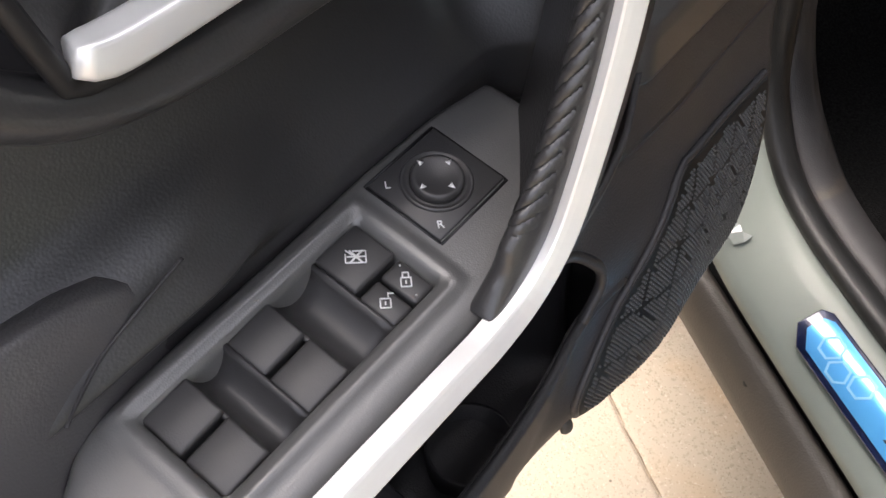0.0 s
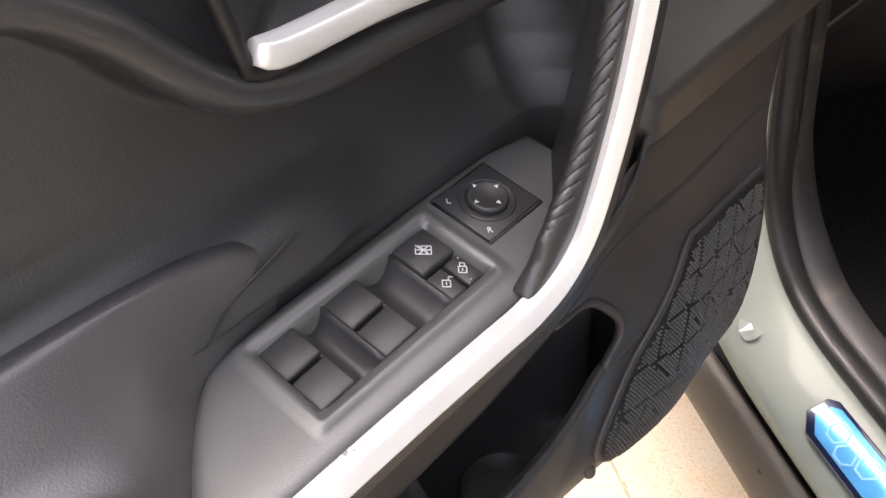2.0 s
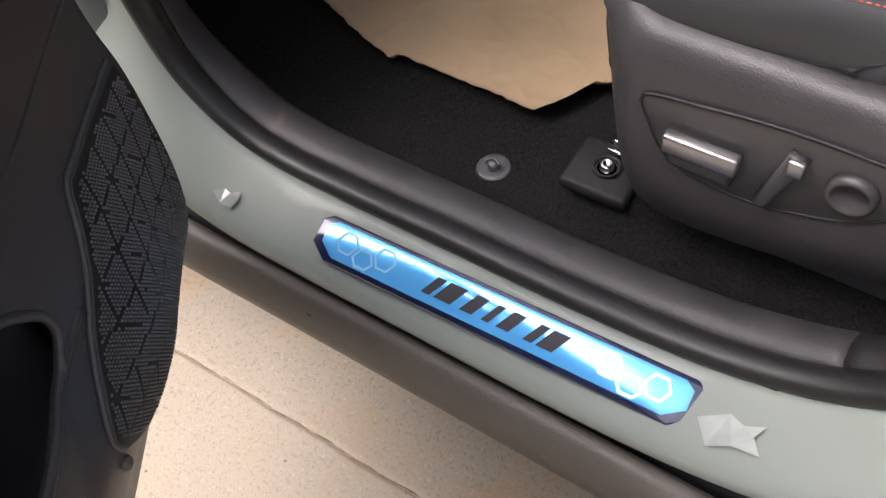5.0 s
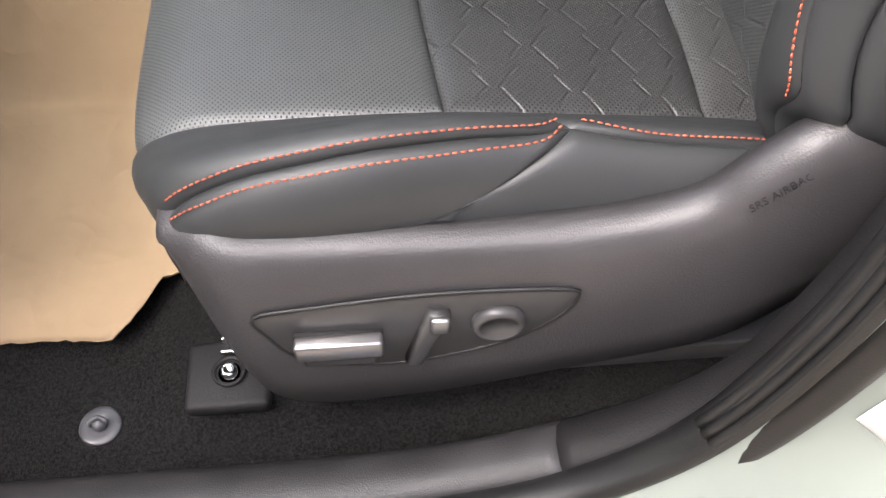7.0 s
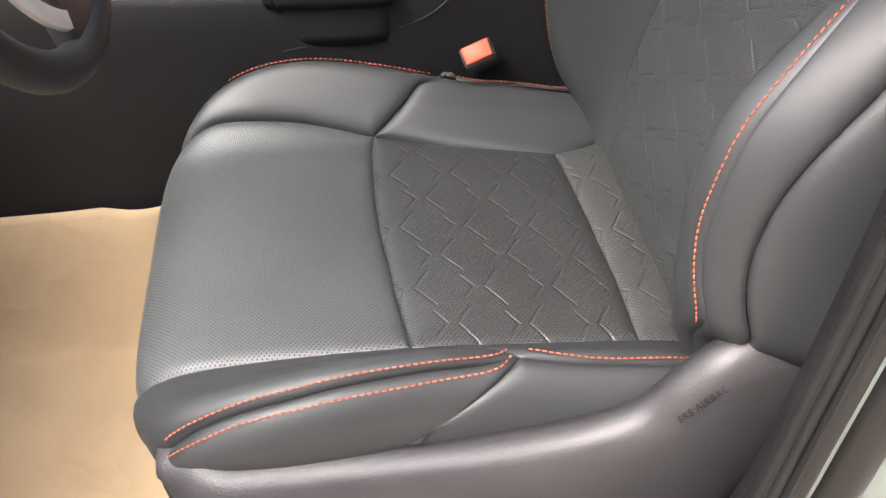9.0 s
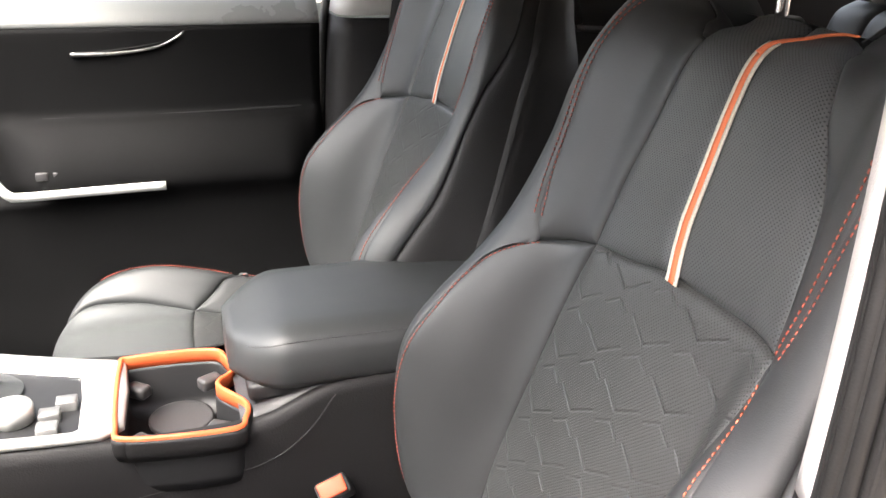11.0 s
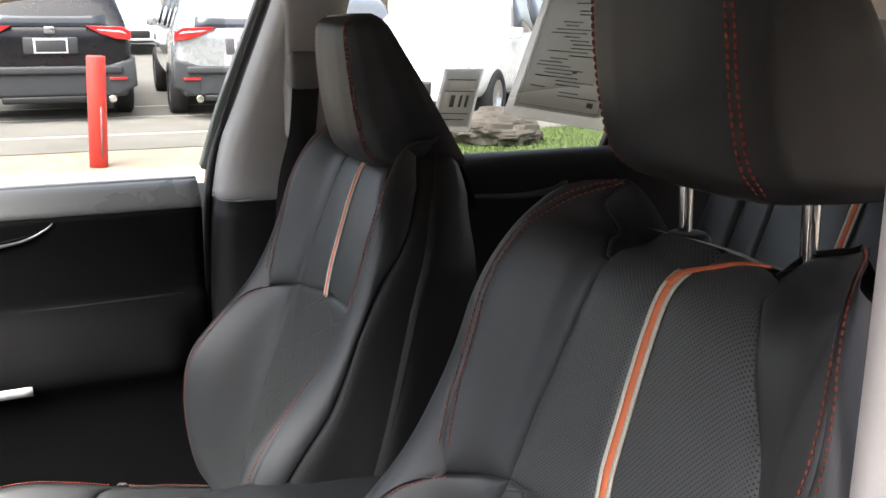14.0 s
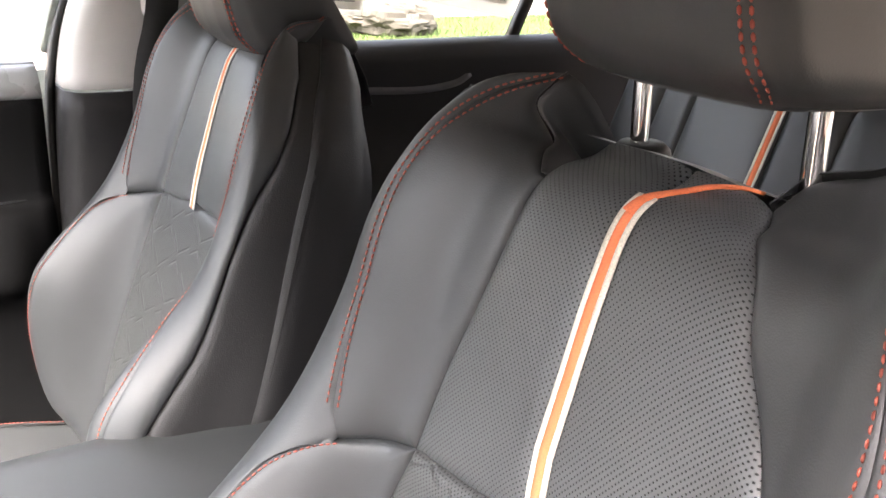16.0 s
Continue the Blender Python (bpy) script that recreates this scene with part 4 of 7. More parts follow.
HALF_TURN = math.sqrt(0.5)
for u, n, op in ((0.5385, 0.0600, 0), (0.5508, 0.0600, 1)):
    for du, dn, lu, ln in ((-0.0019, 0.0, W, 0.0042), (0.0021, 0.0, W, 0.0042), (0.0001, 0.0020, 0.0042, W), (0.0001, -0.0020, 0.0042, W), (0.0001, 0.0, 0.0016, W), (-0.0030, 0.0012, 0.0024, W), (-0.0030, -0.0012 + (0.0024 if op else 0), 0.0024, W), (-0.0042, 0.0 + (0.0022 if op else 0), W, 0.0026)):
        bar("lock_symbol", u + HALF_TURN * (du - dn), n + HALF_TURN * (du + dn), lu, ln, -0.0008 if not op else -0.0013, 45)
for du, dn, lu, ln, tn in ((0.0028, 0, W, 0.0080, 0), (-0.0026, 0.0014, W, 0.0052, 0), (0, 0.0040, 0.0056, W, 0), (0.0008, -0.0040, 0.0042, W, 0), (-0.0018, -0.0026, 0.0036, W, 48), (0, 0.0002, W, 0.0075, 0), (0, 0.0002, 0.0080, 0.0008, 42), (0, 0.0002, 0.0080, 0.0008, -42)):
    bar("window_symbol", 0.5435 + HALF_TURN * (du - dn), 0.0385 + HALF_TURN * (du + dn), lu, ln, -0.0003, tn + 45)
for u, n in ((0.5345, 0.0535), (0.5405, 0.0668)):
    bar("switch_dot", u, n, 0.0008, 0.0008, -0.0008, 45)

# mirror control
prism("mirror_panel", [(-0.0215, -0.0195), (0.0215, -0.0195), (0.0215, 0.0195), (-0.0215, 0.0195)], 0.0012, SWITCH, door, "square mirror control panel", m=on_plate(0.494, 0.0395, 0.0004), bevel=0.0008)
for du, dn, lu, ln in ((0.0, -0.0203, 0.0444, 0.0012), (0.0, 0.0203, 0.0444, 0.0012), (-0.0219, 0, 0.0012, 0.040), (0.0219, 0, 0.0012, 0.040)):
    block("panel_gap", (-lu / 2, -ln / 2, -0.002), (lu / 2, ln / 2, 0.0004), DEEP, door, "", bevel=0, m=on_plate(0.494 + du, 0.0395 + dn, 0.0))
lathe("mirror_ring", [(0.0125, 0.0), (0.0160, 0.0), (0.0158, 0.0014), (0.0150, 0.0022), (0.0140, 0.0012), (0.0128, 0.0008)], SWITCH, door, "", m=on_plate(0.494, 0.0395, 0.0008))
lathe("mirror_knob", [(0.0116, 0), (0.0117, 0.003), (0.0112, 0.0048), (0.0100, 0.0052), (0.0085, 0.0044), (0.0001, 0.0038)], SWITCH, door, "round mirror adjuster knob", m=on_plate(0.494, 0.0395, 0.0006))
for an in (0, 90, 180, 270):
    cx, cy = 0.0088 * math.cos(radians(an)), 0.0088 * math.sin(radians(an))
    prism("arrow_mark", [(-0.0012, -0.0013), (0.0016, 0), (-0.0012, 0.0013)], 0.0003, LETTER, door, "", m=on_plate(0.494, 0.0395, 0.0056) @ pose(cx, cy, 0, 0, 0, an), bevel=0)
for body_, u, n in (("L", 0.510, 0.0265), ("R", 0.510, 0.0545)):
    text_sign("letter_mark", body_, 0.0052, LETTER, door, on_plate(u, n, 0.0019) @ pose(0, 0, 0, 0, 0, 140), "white letter " + body_)
for a, b, c, d in ((0.480, 0.0205, 0.480, 0.0275), (0.4725, 0.0500, 0.480, 0.0500), (0.504, 0.0210, 0.504, 0.0290), (0.5075, 0.0505, 0.514, 0.0505)):
    block("panel_split", (min(a, c) - 0.0003, min(b, d) - 0.0003, 0), (max(a, c) + 0.0003, max(b, d) + 0.0003, 0.0003), DEEP, door, "", bevel=0, m=pose(0, 0, float(plate_z((b + d) / 2)) + 0.0017, -11.3, 0, 0))

# silver strip and grip
SP = np.array([(1.06, 0.100, 0.936), (0.90, 0.100, 0.934), (0.74, 0.0985, 0.930), (0.64, 0.0985, 0.929), (0.565, 0.0985, 0.926), (0.535, 0.0985, 0.925), (0.512, 0.0985, 0.930), (0.494, 0.0985, 0.944), (0.480, 0.098, 0.968), (0.464, 0.097, 1.005), (0.450, 0.095, 1.045), (0.437, 0.092, 1.09), (0.424, 0.086, 1.14), (0.408, 0.076, 1.19)])
sp = spline(SP, 160)
vis = sp[sp[:, 0] < 0.7400]
strip_prof = [(-0.0012, 0.0068), (-0.0006, 0.0073), (0.0012, 0.0074), (0.0056, 0.0071), (0.0066, 0.0062), (0.0069, -0.001), (-0.0012, -0.001)]
tilted = [(a * 1.05 - 0.001, b - 0.0045 + 0.75 * a) for a, b in strip_prof]
sweep("silver_strip", vis, tilted, CHROME, door, "satin silver strip along the armrest and grip", up=(0, 1, 0), smooth=False)
side_prof = [(0.0064, 0.001), (0.016, 0.0015), (0.032, -0.002), (0.046, -0.012), (0.062, -0.034), (0.070, -0.060), (0.052, -0.058), (0.014, -0.022), (0.005, -0.010)]
rise = sp[(sp[:, 0] < 0.60)]
sweep("grip_body", rise, side_prof, PLASTIC, door, "grained black pull grip", up=(0, 1, 0), scale=0.35 + 0.65 * smooth01(-rise[:, 0], -0.60, -0.50))
# thin dark strip painted in as the shade along the silver trim
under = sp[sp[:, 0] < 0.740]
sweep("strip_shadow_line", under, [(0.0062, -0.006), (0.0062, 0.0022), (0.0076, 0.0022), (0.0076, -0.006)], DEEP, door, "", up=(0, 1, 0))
# ribbed soft insert behind the grip
gi = sp[(sp[:, 0] < 0.530)]
gi = spline(gi[::4], 320)
gt = np.gradient(gi, axis=0)
gt /= np.linalg.norm(gt, axis=1)[:, None]
gside = np.cross(gt, (0, 1, 0))
gside /= np.linalg.norm(gside, axis=1)[:, None]
glen = np.r_[0, np.cumsum(np.linalg.norm(np.diff(gi, axis=0), axis=1))]
gw = np.interp(glen, [0, 0.010, 0.03, 0.05, 0.075, 0.11, 0.2], [0.15, 0.9, 1.9, 2.0, 1.5, 1.1, 1.0])
rows_g = []
for an in np.linspace(-0.2, math.pi + 0.5, 26):
    rib = np.maximum(0, np.sin((glen + 0.010 * an) * 2 * math.pi / 0.0085)) ** 0.6 * float(smooth01(an, 0.2, 0.9))
    amount = 1 - 0.20 * rib * smooth01(glen, 0.03, 0.06)
    ex, en = 0.0080 * math.sin(an) + 0.0015, 0.0045 * math.cos(an) - 0.0085
    rows_g.append(gi + gside * (-ex * gw * amount)[:, None] + np.array([0, 1, 0]) * (en * np.ones(len(gi)))[:, None])
sheet("grip_insert", np.array(rows_g), PLASTIC_SOFT, door, "ribbed soft black grip insert", thick=0.002)

# padded armrest behind the plate
EDGE_U = curve1([-0.04, -0.014, -0.004, 0.004, 0.010, 0.0135, 0.018, 0.025, 0.047, 0.07, 0.09, 0.105, 0.12], [0.545, 0.570, 0.582, 0.591, 0.602, 0.630, 0.652, 0.670, 0.692, 0.714, 0.733, 0.737, 0.740])
pprof = spline([(-0.014, 0.955), (-0.012, 0.976), (-0.004, 0.993), (0.010, 1.001), (0.022, 0.996), (0.040, 0.980), (0.056, 0.9745), (0.072, 0.9725), (0.090, 0.962), (0.103, 0.951), (0.1090, 0.938), (0.1090, 0.926), (0.1060, 0.917)], 60)
padP = []
for n, z in pprof:
    u0 = float(EDGE_U(n))
    row = []
    for d in np.r_[0, 0.001, 0.003, 0.006, 0.010, 0.016, 0.025, 0.04, np.linspace(0.06, 1.09 - u0, 24)]:
        s = 1 - math.exp(-d / (0.008 - 0.005 * float(smooth01(n, 0.06, 0.09))))
        rise_ = 1 - (0.55 - 0.45 * float(smooth01(n, 0.05, 0.09))) * math.exp(-d / 0.05)
        low = 0.930 - 0.02 * max(n, 0)
        zz = low + (z - low) * (rise_ if z > low else 1)
        nn = n
        fall = float(smooth01(u0 + d, 0.52, 0.635)) ** 0.7 + (1 - float(smooth01(u0 + d, 0.52, 0.635)) ** 0.7) * float(smooth01(n, 0.015, 0.05))
        zz = low + (zz - low) * fall if zz > low else zz
        row.append((u0 + d, nn, zz * s + (1 - s) * (min(zz, low) - 0.006)))
    padP.append(row)
sheet("armrest_pad", padP, PAD, door, "padded black vinyl armrest", thick=0.004, flip=True)
tube("panel_crease", [(0.598, 0.0120, 0.9725), (0.62, 0.0126, 0.967), (0.638, 0.0134, 0.962), (0.652, 0.019, 0.9605), (0.663, 0.0255, 0.9605)], 0.0008, PLASTIC, door, n=6)

# outer skin and edges of the door
U, Z = np.meshgrid(np.linspace(0.0, 1.10, 20), np.linspace(0.40, 1.05, 20), indexing="ij")
skin_n = -0.13 - 0.03 * np.sin((Z - 0.40) / 0.65 * math.pi)
sheet("outer_skin", np.stack([U, skin_n, Z], -1), BODY, door, "pale green-grey painted door skin", thick=0.002)
block("door_core", (0.03, -0.135, 0.415), (1.09, -0.035, 1.04), GREYSTEEL, door, "dark inner door shell", bevel=0.01)
block("window_sill_trim", (0.02, -0.06, 1.38), (1.09, 0.0, 1.42), PLASTIC_SOFT, door, "", bevel=0.01)

# ---- front seats ----
SHIELD_TOP = curve1([0.235, 0.26, 0.285, 0.32, 0.395, 0.54, 0.63, 0.665, 0.70, 0.76, 0.85], [0.690, 0.704, 0.709, 0.708, 0.706, 0.704, 0.722, 0.758, 0.788, 0.798, 0.80])
SHIELD_BOT = curve1([0.250, 0.256, 0.262, 0.272, 0.300, 0.345, 0.455, 0.558, 0.66, 0.70, 0.74, 0.78, 0.90], [0.686, 0.680, 0.650, 0.596, 0.512, 0.478, 0.486, 0.513, 0.538, 0.558, 0.600, 0.650, 0.73])

CX = curve1([0.0, 0.07, 0.14, 0.22, 0.32, 0.5, 0.75, 1.0], [0.300, 0.232, 0.212, 0.236, 0.295, 0.42, 0.59, 0.765])
CZ = curve1([0.0, 0.07, 0.14, 0.22, 0.32, 0.5, 0.75, 1.0], [0.600, 0.628, 0.672, 0.699, 0.712, 0.713, 0.700, 0.672])
SY = curve1([0.0, 0.25, 0.45, 0.60, 0.70, 0.78, 0.86, 0.93, 1.0], [0.0, 0.090, 0.158, 0.196, 0.216, 0.235, 0.253, 0.262, 0.258])
SB = curve1([0.0, 0.25, 0.45, 0.60, 0.70, 0.78, 0.86, 0.93, 1.0], [-0.006, -0.005, 0.0, 0.72, 1.12, 1.0, 0.30, -0.6, -1.9])
BOLS = curve1([0.0, 0.15, 0.22, 0.30, 0.39, 0.48, 0.58, 0.69, 0.85, 1.0], [0.002, 0.008, 0.018, 0.032, 0.046, 0.053, 0.050, 0.040, 0.034, 0.030])


def cushion(r, s):
    """Cushion surface: r from the front lip to the back, s across from -1 to 1."""
    q = np.abs(s)
    x = CX(r) + 0.050 * (1 - smooth01(r, 0.0, 0.40)) * smooth01(q, 0.40, 1.0)
    b = SB(q)
    wide = 1 - 0.11 * (1 - smooth01(r, 0.08, 0.34)) * smooth01(q, 0.45, 1.0) + 0.085 * np.exp(-((r - 0.40) / 0.17) ** 2) * smooth01(q, 0.40, 0.75) * (1 - smooth01(q, 0.84, 1.0))
    z = CZ(r) + np.where(b < 0, b * 0.035, b * BOLS(r)) - 0.02 * (1 - smooth01(r, 0.0, 0.3)) * smooth01(q, 0.5, 0.9)
    z = z + np.where(s > 0, 0.010, 0.0) * smooth01(q, 0.45, 0.66) * np.exp(-((r - 0.33) / 0.17) ** 2)
    return np.stack([x, np.sign(s) * SY(q) * wide, z], -1)


BASE = np.array([0.735, 0.0, 0.690])
VDIR, WDIR = np.array([math.sin(radians(17.5)), 0, math.cos(radians(17.5))]), np.array([-math.cos(radians(17.5)), 0, math.sin(radians(17.5))])
HALF = curve1([-0.05, 0.0, 0.12, 0.28, 0.40, 0.52, 0.60, 0.66, 0.70, 0.735], [0.266, 0.270, 0.275, 0.273, 0.258, 0.240, 0.234, 0.222, 0.204, 0.170])
RIDGEW = curve1([-0.05, 0.0, 0.05, 0.13, 0.20, 0.25, 0.30, 0.36, 0.42, 0.50, 0.58, 0.63, 0.68, 0.735], [0.0, 0.03, 0.078, 0.116, 0.136, 0.138, 0.120, 0.090, 0.068, 0.057, 0.057, 0.052, 0.036, 0.000])
MIDW = curve1([-0.05, 0.0, 0.1, 0.2, 0.35, 0.42, 0.52, 0.60, 0.645, 0.668, 0.685, 0.735], [0.0, 0.012, 0.024, 0.028, 0.024, 0.022, 0.021, 0.019, 0.013, -0.002, -0.03, -0.06])
BQ = curve1([0.0, 0.25, 0.45, 0.54, 0.66, 0.76, 0.86, 0.94, 1.0], [0.0, 0.0, 0.0, 0.12, 0.68, 1.0, 0.74, -0.05, -0.9])


BQ_NEAR = curve1([0.0, 0.25, 0.45, 0.54, 0.66, 0.76, 0.83, 0.89, 0.95, 1.0], [0.0, 0.0, 0.0, 0.04, 0.30, 0.78, 1.0, 0.80, -0.05, -0.9])


def back(v, s):
    """Backrest surface: v metres up the back, s across from -1 to 1."""
    q = np.abs(s)
    y = np.sign(s) * HALF(v) * np.interp(q, [0, 0.42, 0.76, 0.9, 1.0], [0, 0.45, 0.83, 1.05, 1.13]) * (1 - 0.20 * smooth01(v, 0.55, 0.70) * smooth01(q, 0.74, 1.0))
    y = y * (1 - 0.15 * (1 - smooth01(v, 0.045, 0.105)) * smooth01(q, 0.72, 0.90))
    near = smooth01(v, 0.34, 0.46) * (s < 0)
    k = BQ(q) * (1 - near) + BQ_NEAR(q) * near
    base = np.where(q > 0.86, np.maximum(MIDW(v), 0.010), MIDW(v))
    w = base + np.where(k > 0, k * (RIDGEW(v) - base), k * 0.05 + np.minimum(RIDGEW(v) - base, 0) * (q > 0.9))
    P = BASE + v[..., None] * VDIR + w[..., None] * WDIR
    P[..., 1] += y
    return P


def surf_line(surf, pts, n, lift=0.0):
    p = spline(pts, n)
    return surf(p[:, 0], p[:, 1])


def surf_normals(surf, pts, n, sign):
    p = spline(pts, n)
    e = 1e-3
    a = surf(p[:, 0] + e, p[:, 1]) - surf(p[:, 0] - e, p[:, 1])
    b = surf(p[:, 0], p[:, 1] + e) - surf(p[:, 0], p[:, 1] - e)
    N = np.cross(a, b)
    N /= np.linalg.norm(N, axis=1)[:, None] + 1e-12
    return N * sign


def seam_stitch(name, surf, pts, mtl, parent, sign, n=80, pitch=0.0058, label="", sink=0.0):
    return stitches(name, surf_line(surf, pts, n) - surf_normals(surf, pts, n, sign) * sink, mtl, parent, surf_normals(surf, pts, n, sign), pitch=pitch, length=pitch * 0.72, label=label)


def front_seat(y0, label, drop=0.0):
    seat = group_empty("front_seat", pose(0, y0, 0))
    tagged(seat, label, "car seat", group="front seats")
    # cushion: near seams first, far seams second
    arc = [(0.565, -0.45), (0.551, -0.19), (0.541, 0.118), (0.545, 0.40), (0.552, 0.483)]
    rear = [(0.875, -0.445), (0.876, -0.198), (0.868, 0.182), (0.860, 0.415)]
    edge = {-1: [(0, -0.44), (0.14, -0.44), (0.24, -0.44), (0.42, -0.443), (0.565, -0.45)], 1: [(0, 0.62), (0.22, 0.60), (0.345, 0.555), (0.449, 0.523), (0.552, 0.483)]}
    mid_e = {-1: [(0.565, -0.45), (0.72, -0.46), (0.875, -0.445)], 1: [(0.552, 0.483), (0.70, 0.442), (0.860, 0.415)]}
    end_e = {-1: [(0.875, -0.445), (0.94, -0.45), (1, -0.47)], 1: [(0.860, 0.415), (0.93, 0.47), (1, 0.53)]}
    groove = {-1: [(0, -0.87), (0.14, -0.855), (0.23, -0.828), (0.333, -0.786), (0.429, -0.778), (0.551, -0.776), (0.64, -0.755), (0.695, -0.70)], 1: [(0, 0.80), (0.14, 0.79), (0.30, 0.775), (0.50, 0.775), (0.685, 0.775)]}
    kw = dict(dip=0.0045, wide=0.012)
    puff_panel("cushion_front", bilinear(edge[-1], edge[1], [(0, -0.44), (0, 0.62)], arc, 60, 60), cushion, LEATHER_PERF, seat, "perforated black leather cushion front", puff=0.003, **kw)
    puff_panel("cushion_insert", bilinear(mid_e[-1], mid_e[1], arc, rear, 50, 60), cushion, LEATHER_QUILT, seat, "quilted black leather insert", puff=0.004, **kw)
    puff_panel("cushion_rear_insert", bilinear(end_e[-1], end_e[1], rear, [(1, -0.47), (1, 0.53)], 30, 60), cushion, LEATHER_REAR, seat, "quilted rear cushion panel", puff=0.004, **kw)
    for sg in (-1, 1):
        g = groove[sg]
        c0, peak = edge[sg][-1], g[-1]
        pk = [c0, (0.605, 0.571), (0.645, 0.68), peak] if sg > 0 else [c0, (0.62, -0.54), (0.67, -0.63), peak]
        pk2 = [peak, (0.669, sg * 0.788), (0.613, sg * 0.85), (0.545, sg * 0.89), (0.46, sg * 0.94), (0.38, sg * 1.0)]
        top_r = [peak, (0.739, sg * 0.735), (0.794, sg * 0.75), (0.902, sg * 0.735), (1, sg * 0.74)]
        inner_r = mid_e[sg] + end_e[sg][1:]
        fl = sg < 0
        puff_panel("bolster_front", bilinear(edge[sg], g, [edge[sg][0], g[0]], pk, 60, 30), cushion, LEATHER, seat, "smooth black leather bolster", flip=fl, **kw)
        puff_panel("bolster_rear", bilinear(inner_r, top_r, pk, [inner_r[-1], top_r[-1]], 50, 30), cushion, LEATHER, seat, "smooth black leather bolster", flip=fl, **kw)
        puff_panel("cushion_side_front", bilinear(g, [(0, sg * 1.0), (0.38, sg * 1.0)], [g[0], (0, sg * 1.0)], pk2, 60, 26), cushion, LEATHER, seat, "black leather cushion side", flip=fl, sides=(0, 0.6, 1, 0) if fl else (0, 0, 0.5, 0), **kw)
        puff_panel("cushion_side_rear", bilinear(top_r, [(0.38, sg * 1.0), (1, sg * 1.0)], pk2, [top_r[-1], (1, sg * 1.0)], 40, 26), cushion, LEATHER, seat, "black leather cushion side", flip=fl, sides=(0.6, 0, 1, 0) if fl else (0, 0, 0.5, 0), **kw)
        for off in (-0.026, 0.020) if sg < 0 else (-0.02,):
            seam_stitch("stitching", cushion, [(a + 0.012, b + sg * off) for a, b in g[2:-1]] + [(g[-1][0] - 0.014, g[-1][1] + sg * off)], THREAD if sg < 0 else THREAD_MID, seat, 1.0, label="orange stitching")
        seam_stitch("stitching", cushion, [(a + 0.006, b - sg * 0.012) for a, b in top_r], THREAD if sg < 0 else THREAD_MID, seat, 1.0, label="orange stitching")
    # backrest: the seams lie a little differently on the door side
    arc_b = [(0.452, -0.66), (0.455, -0.435), (0.453, -0.18), (0.449, 0.02), (0.441, 0.15), (0.430, 0.435)]
    cen_t = [(0.690, -0.28), (0.692, 0.0), (0.690, 0.38)]
    kb = dict(dip=0.003, wide=0.010)
    seam_l = {1: [(-0.03, 0.47), (0.071, 0.495), (0.142, 0.492), (0.257, 0.466), (0.372, 0.459), (0.430, 0.435)], -1: [(-0.03, -0.56), (0.10, -0.56), (0.21, -0.57), (0.33, -0.62), (0.452, -0.66)]}
    up_l = {1: [(0.430, 0.435), (0.505, 0.428), (0.59, 0.385), (0.657, 0.38)], -1: [(0.452, -0.66), (0.502, -0.66), (0.559, -0.605), (0.612, -0.48), (0.655, -0.41), (0.686, -0.29)]}
    knot = {1: (0.405, 0.63), -1: (0.440, -0.715)}
    outer_lo = {1: [(-0.03, 0.81), (0.06, 0.80), (0.158, 0.786), (0.221, 0.758), (0.282, 0.748), (0.335, 0.758), (0.366, 0.74), (0.390, 0.69), knot[1]], -1: [(-0.03, -0.86), (0.085, -0.845), (0.125, -0.824), (0.17, -0.812), (0.232, -0.815), (0.302, -0.80), (0.36, -0.775), (0.405, -0.75), knot[-1]]}
    outer_hi = {1: [knot[1], (0.43, 0.678), (0.48, 0.725), (0.53, 0.75), (0.62, 0.758), (0.672, 0.728), (0.704, 0.699), (0.727, 0.648)], -1: [knot[-1], (0.461, -0.755), (0.49, -0.785), (0.532, -0.812), (0.617, -0.845), (0.667, -0.822), (0.699, -0.764), (0.724, -0.60)]}
    strip_s = lambda v: np.interp(v, [0.40, 0.45, 0.475, 0.50, 0.55, 0.62, 0.665], [-0.12, -0.105, -0.078, -0.060, -0.052, -0.036, -0.020])
    puff_panel("back_insert", bilinear(seam_l[-1], seam_l[1], [(-0.03, -0.56), (-0.03, 0.47)], arc_b, 64, 60), back, LEATHER_BACK, seat, "quilted black leather back insert", puff=0.003, **kb)
    # upper back in two panels on either side of the ribbon
    vs = np.linspace(0.452, 0.692, 12)
    cut_l = [(float(v), float(strip_s(v)) + 0.034) for v in vs]
    a_l, a_r = [(0.452, cut_l[0][1]), (0.449, 0.02), (0.441, 0.15), (0.430, 0.435)], [(0.452, -0.66), (0.455, -0.435), (0.453, -0.18), (0.452, cut_l[0][1])]
    puff_panel("back_upper", bilinear(up_l[-1], cut_l, a_r, [up_l[-1][-1], (0.690, -0.15), cut_l[-1]], 44, 44), back, LEATHER_PERF, seat, "perforated black leather upper back", puff=0.002, sides=(1, 0, 1, 1), **kb)
    puff_panel("back_upper", bilinear(cut_l, up_l[1] + [(0.690, 0.38)], a_l, [cut_l[-1], (0.692, 0.2), (0.690, 0.38)], 44, 40), back, LEATHER_PERF, seat, "perforated black leather upper back", sides=(1, 0, 1, 1), **kb)
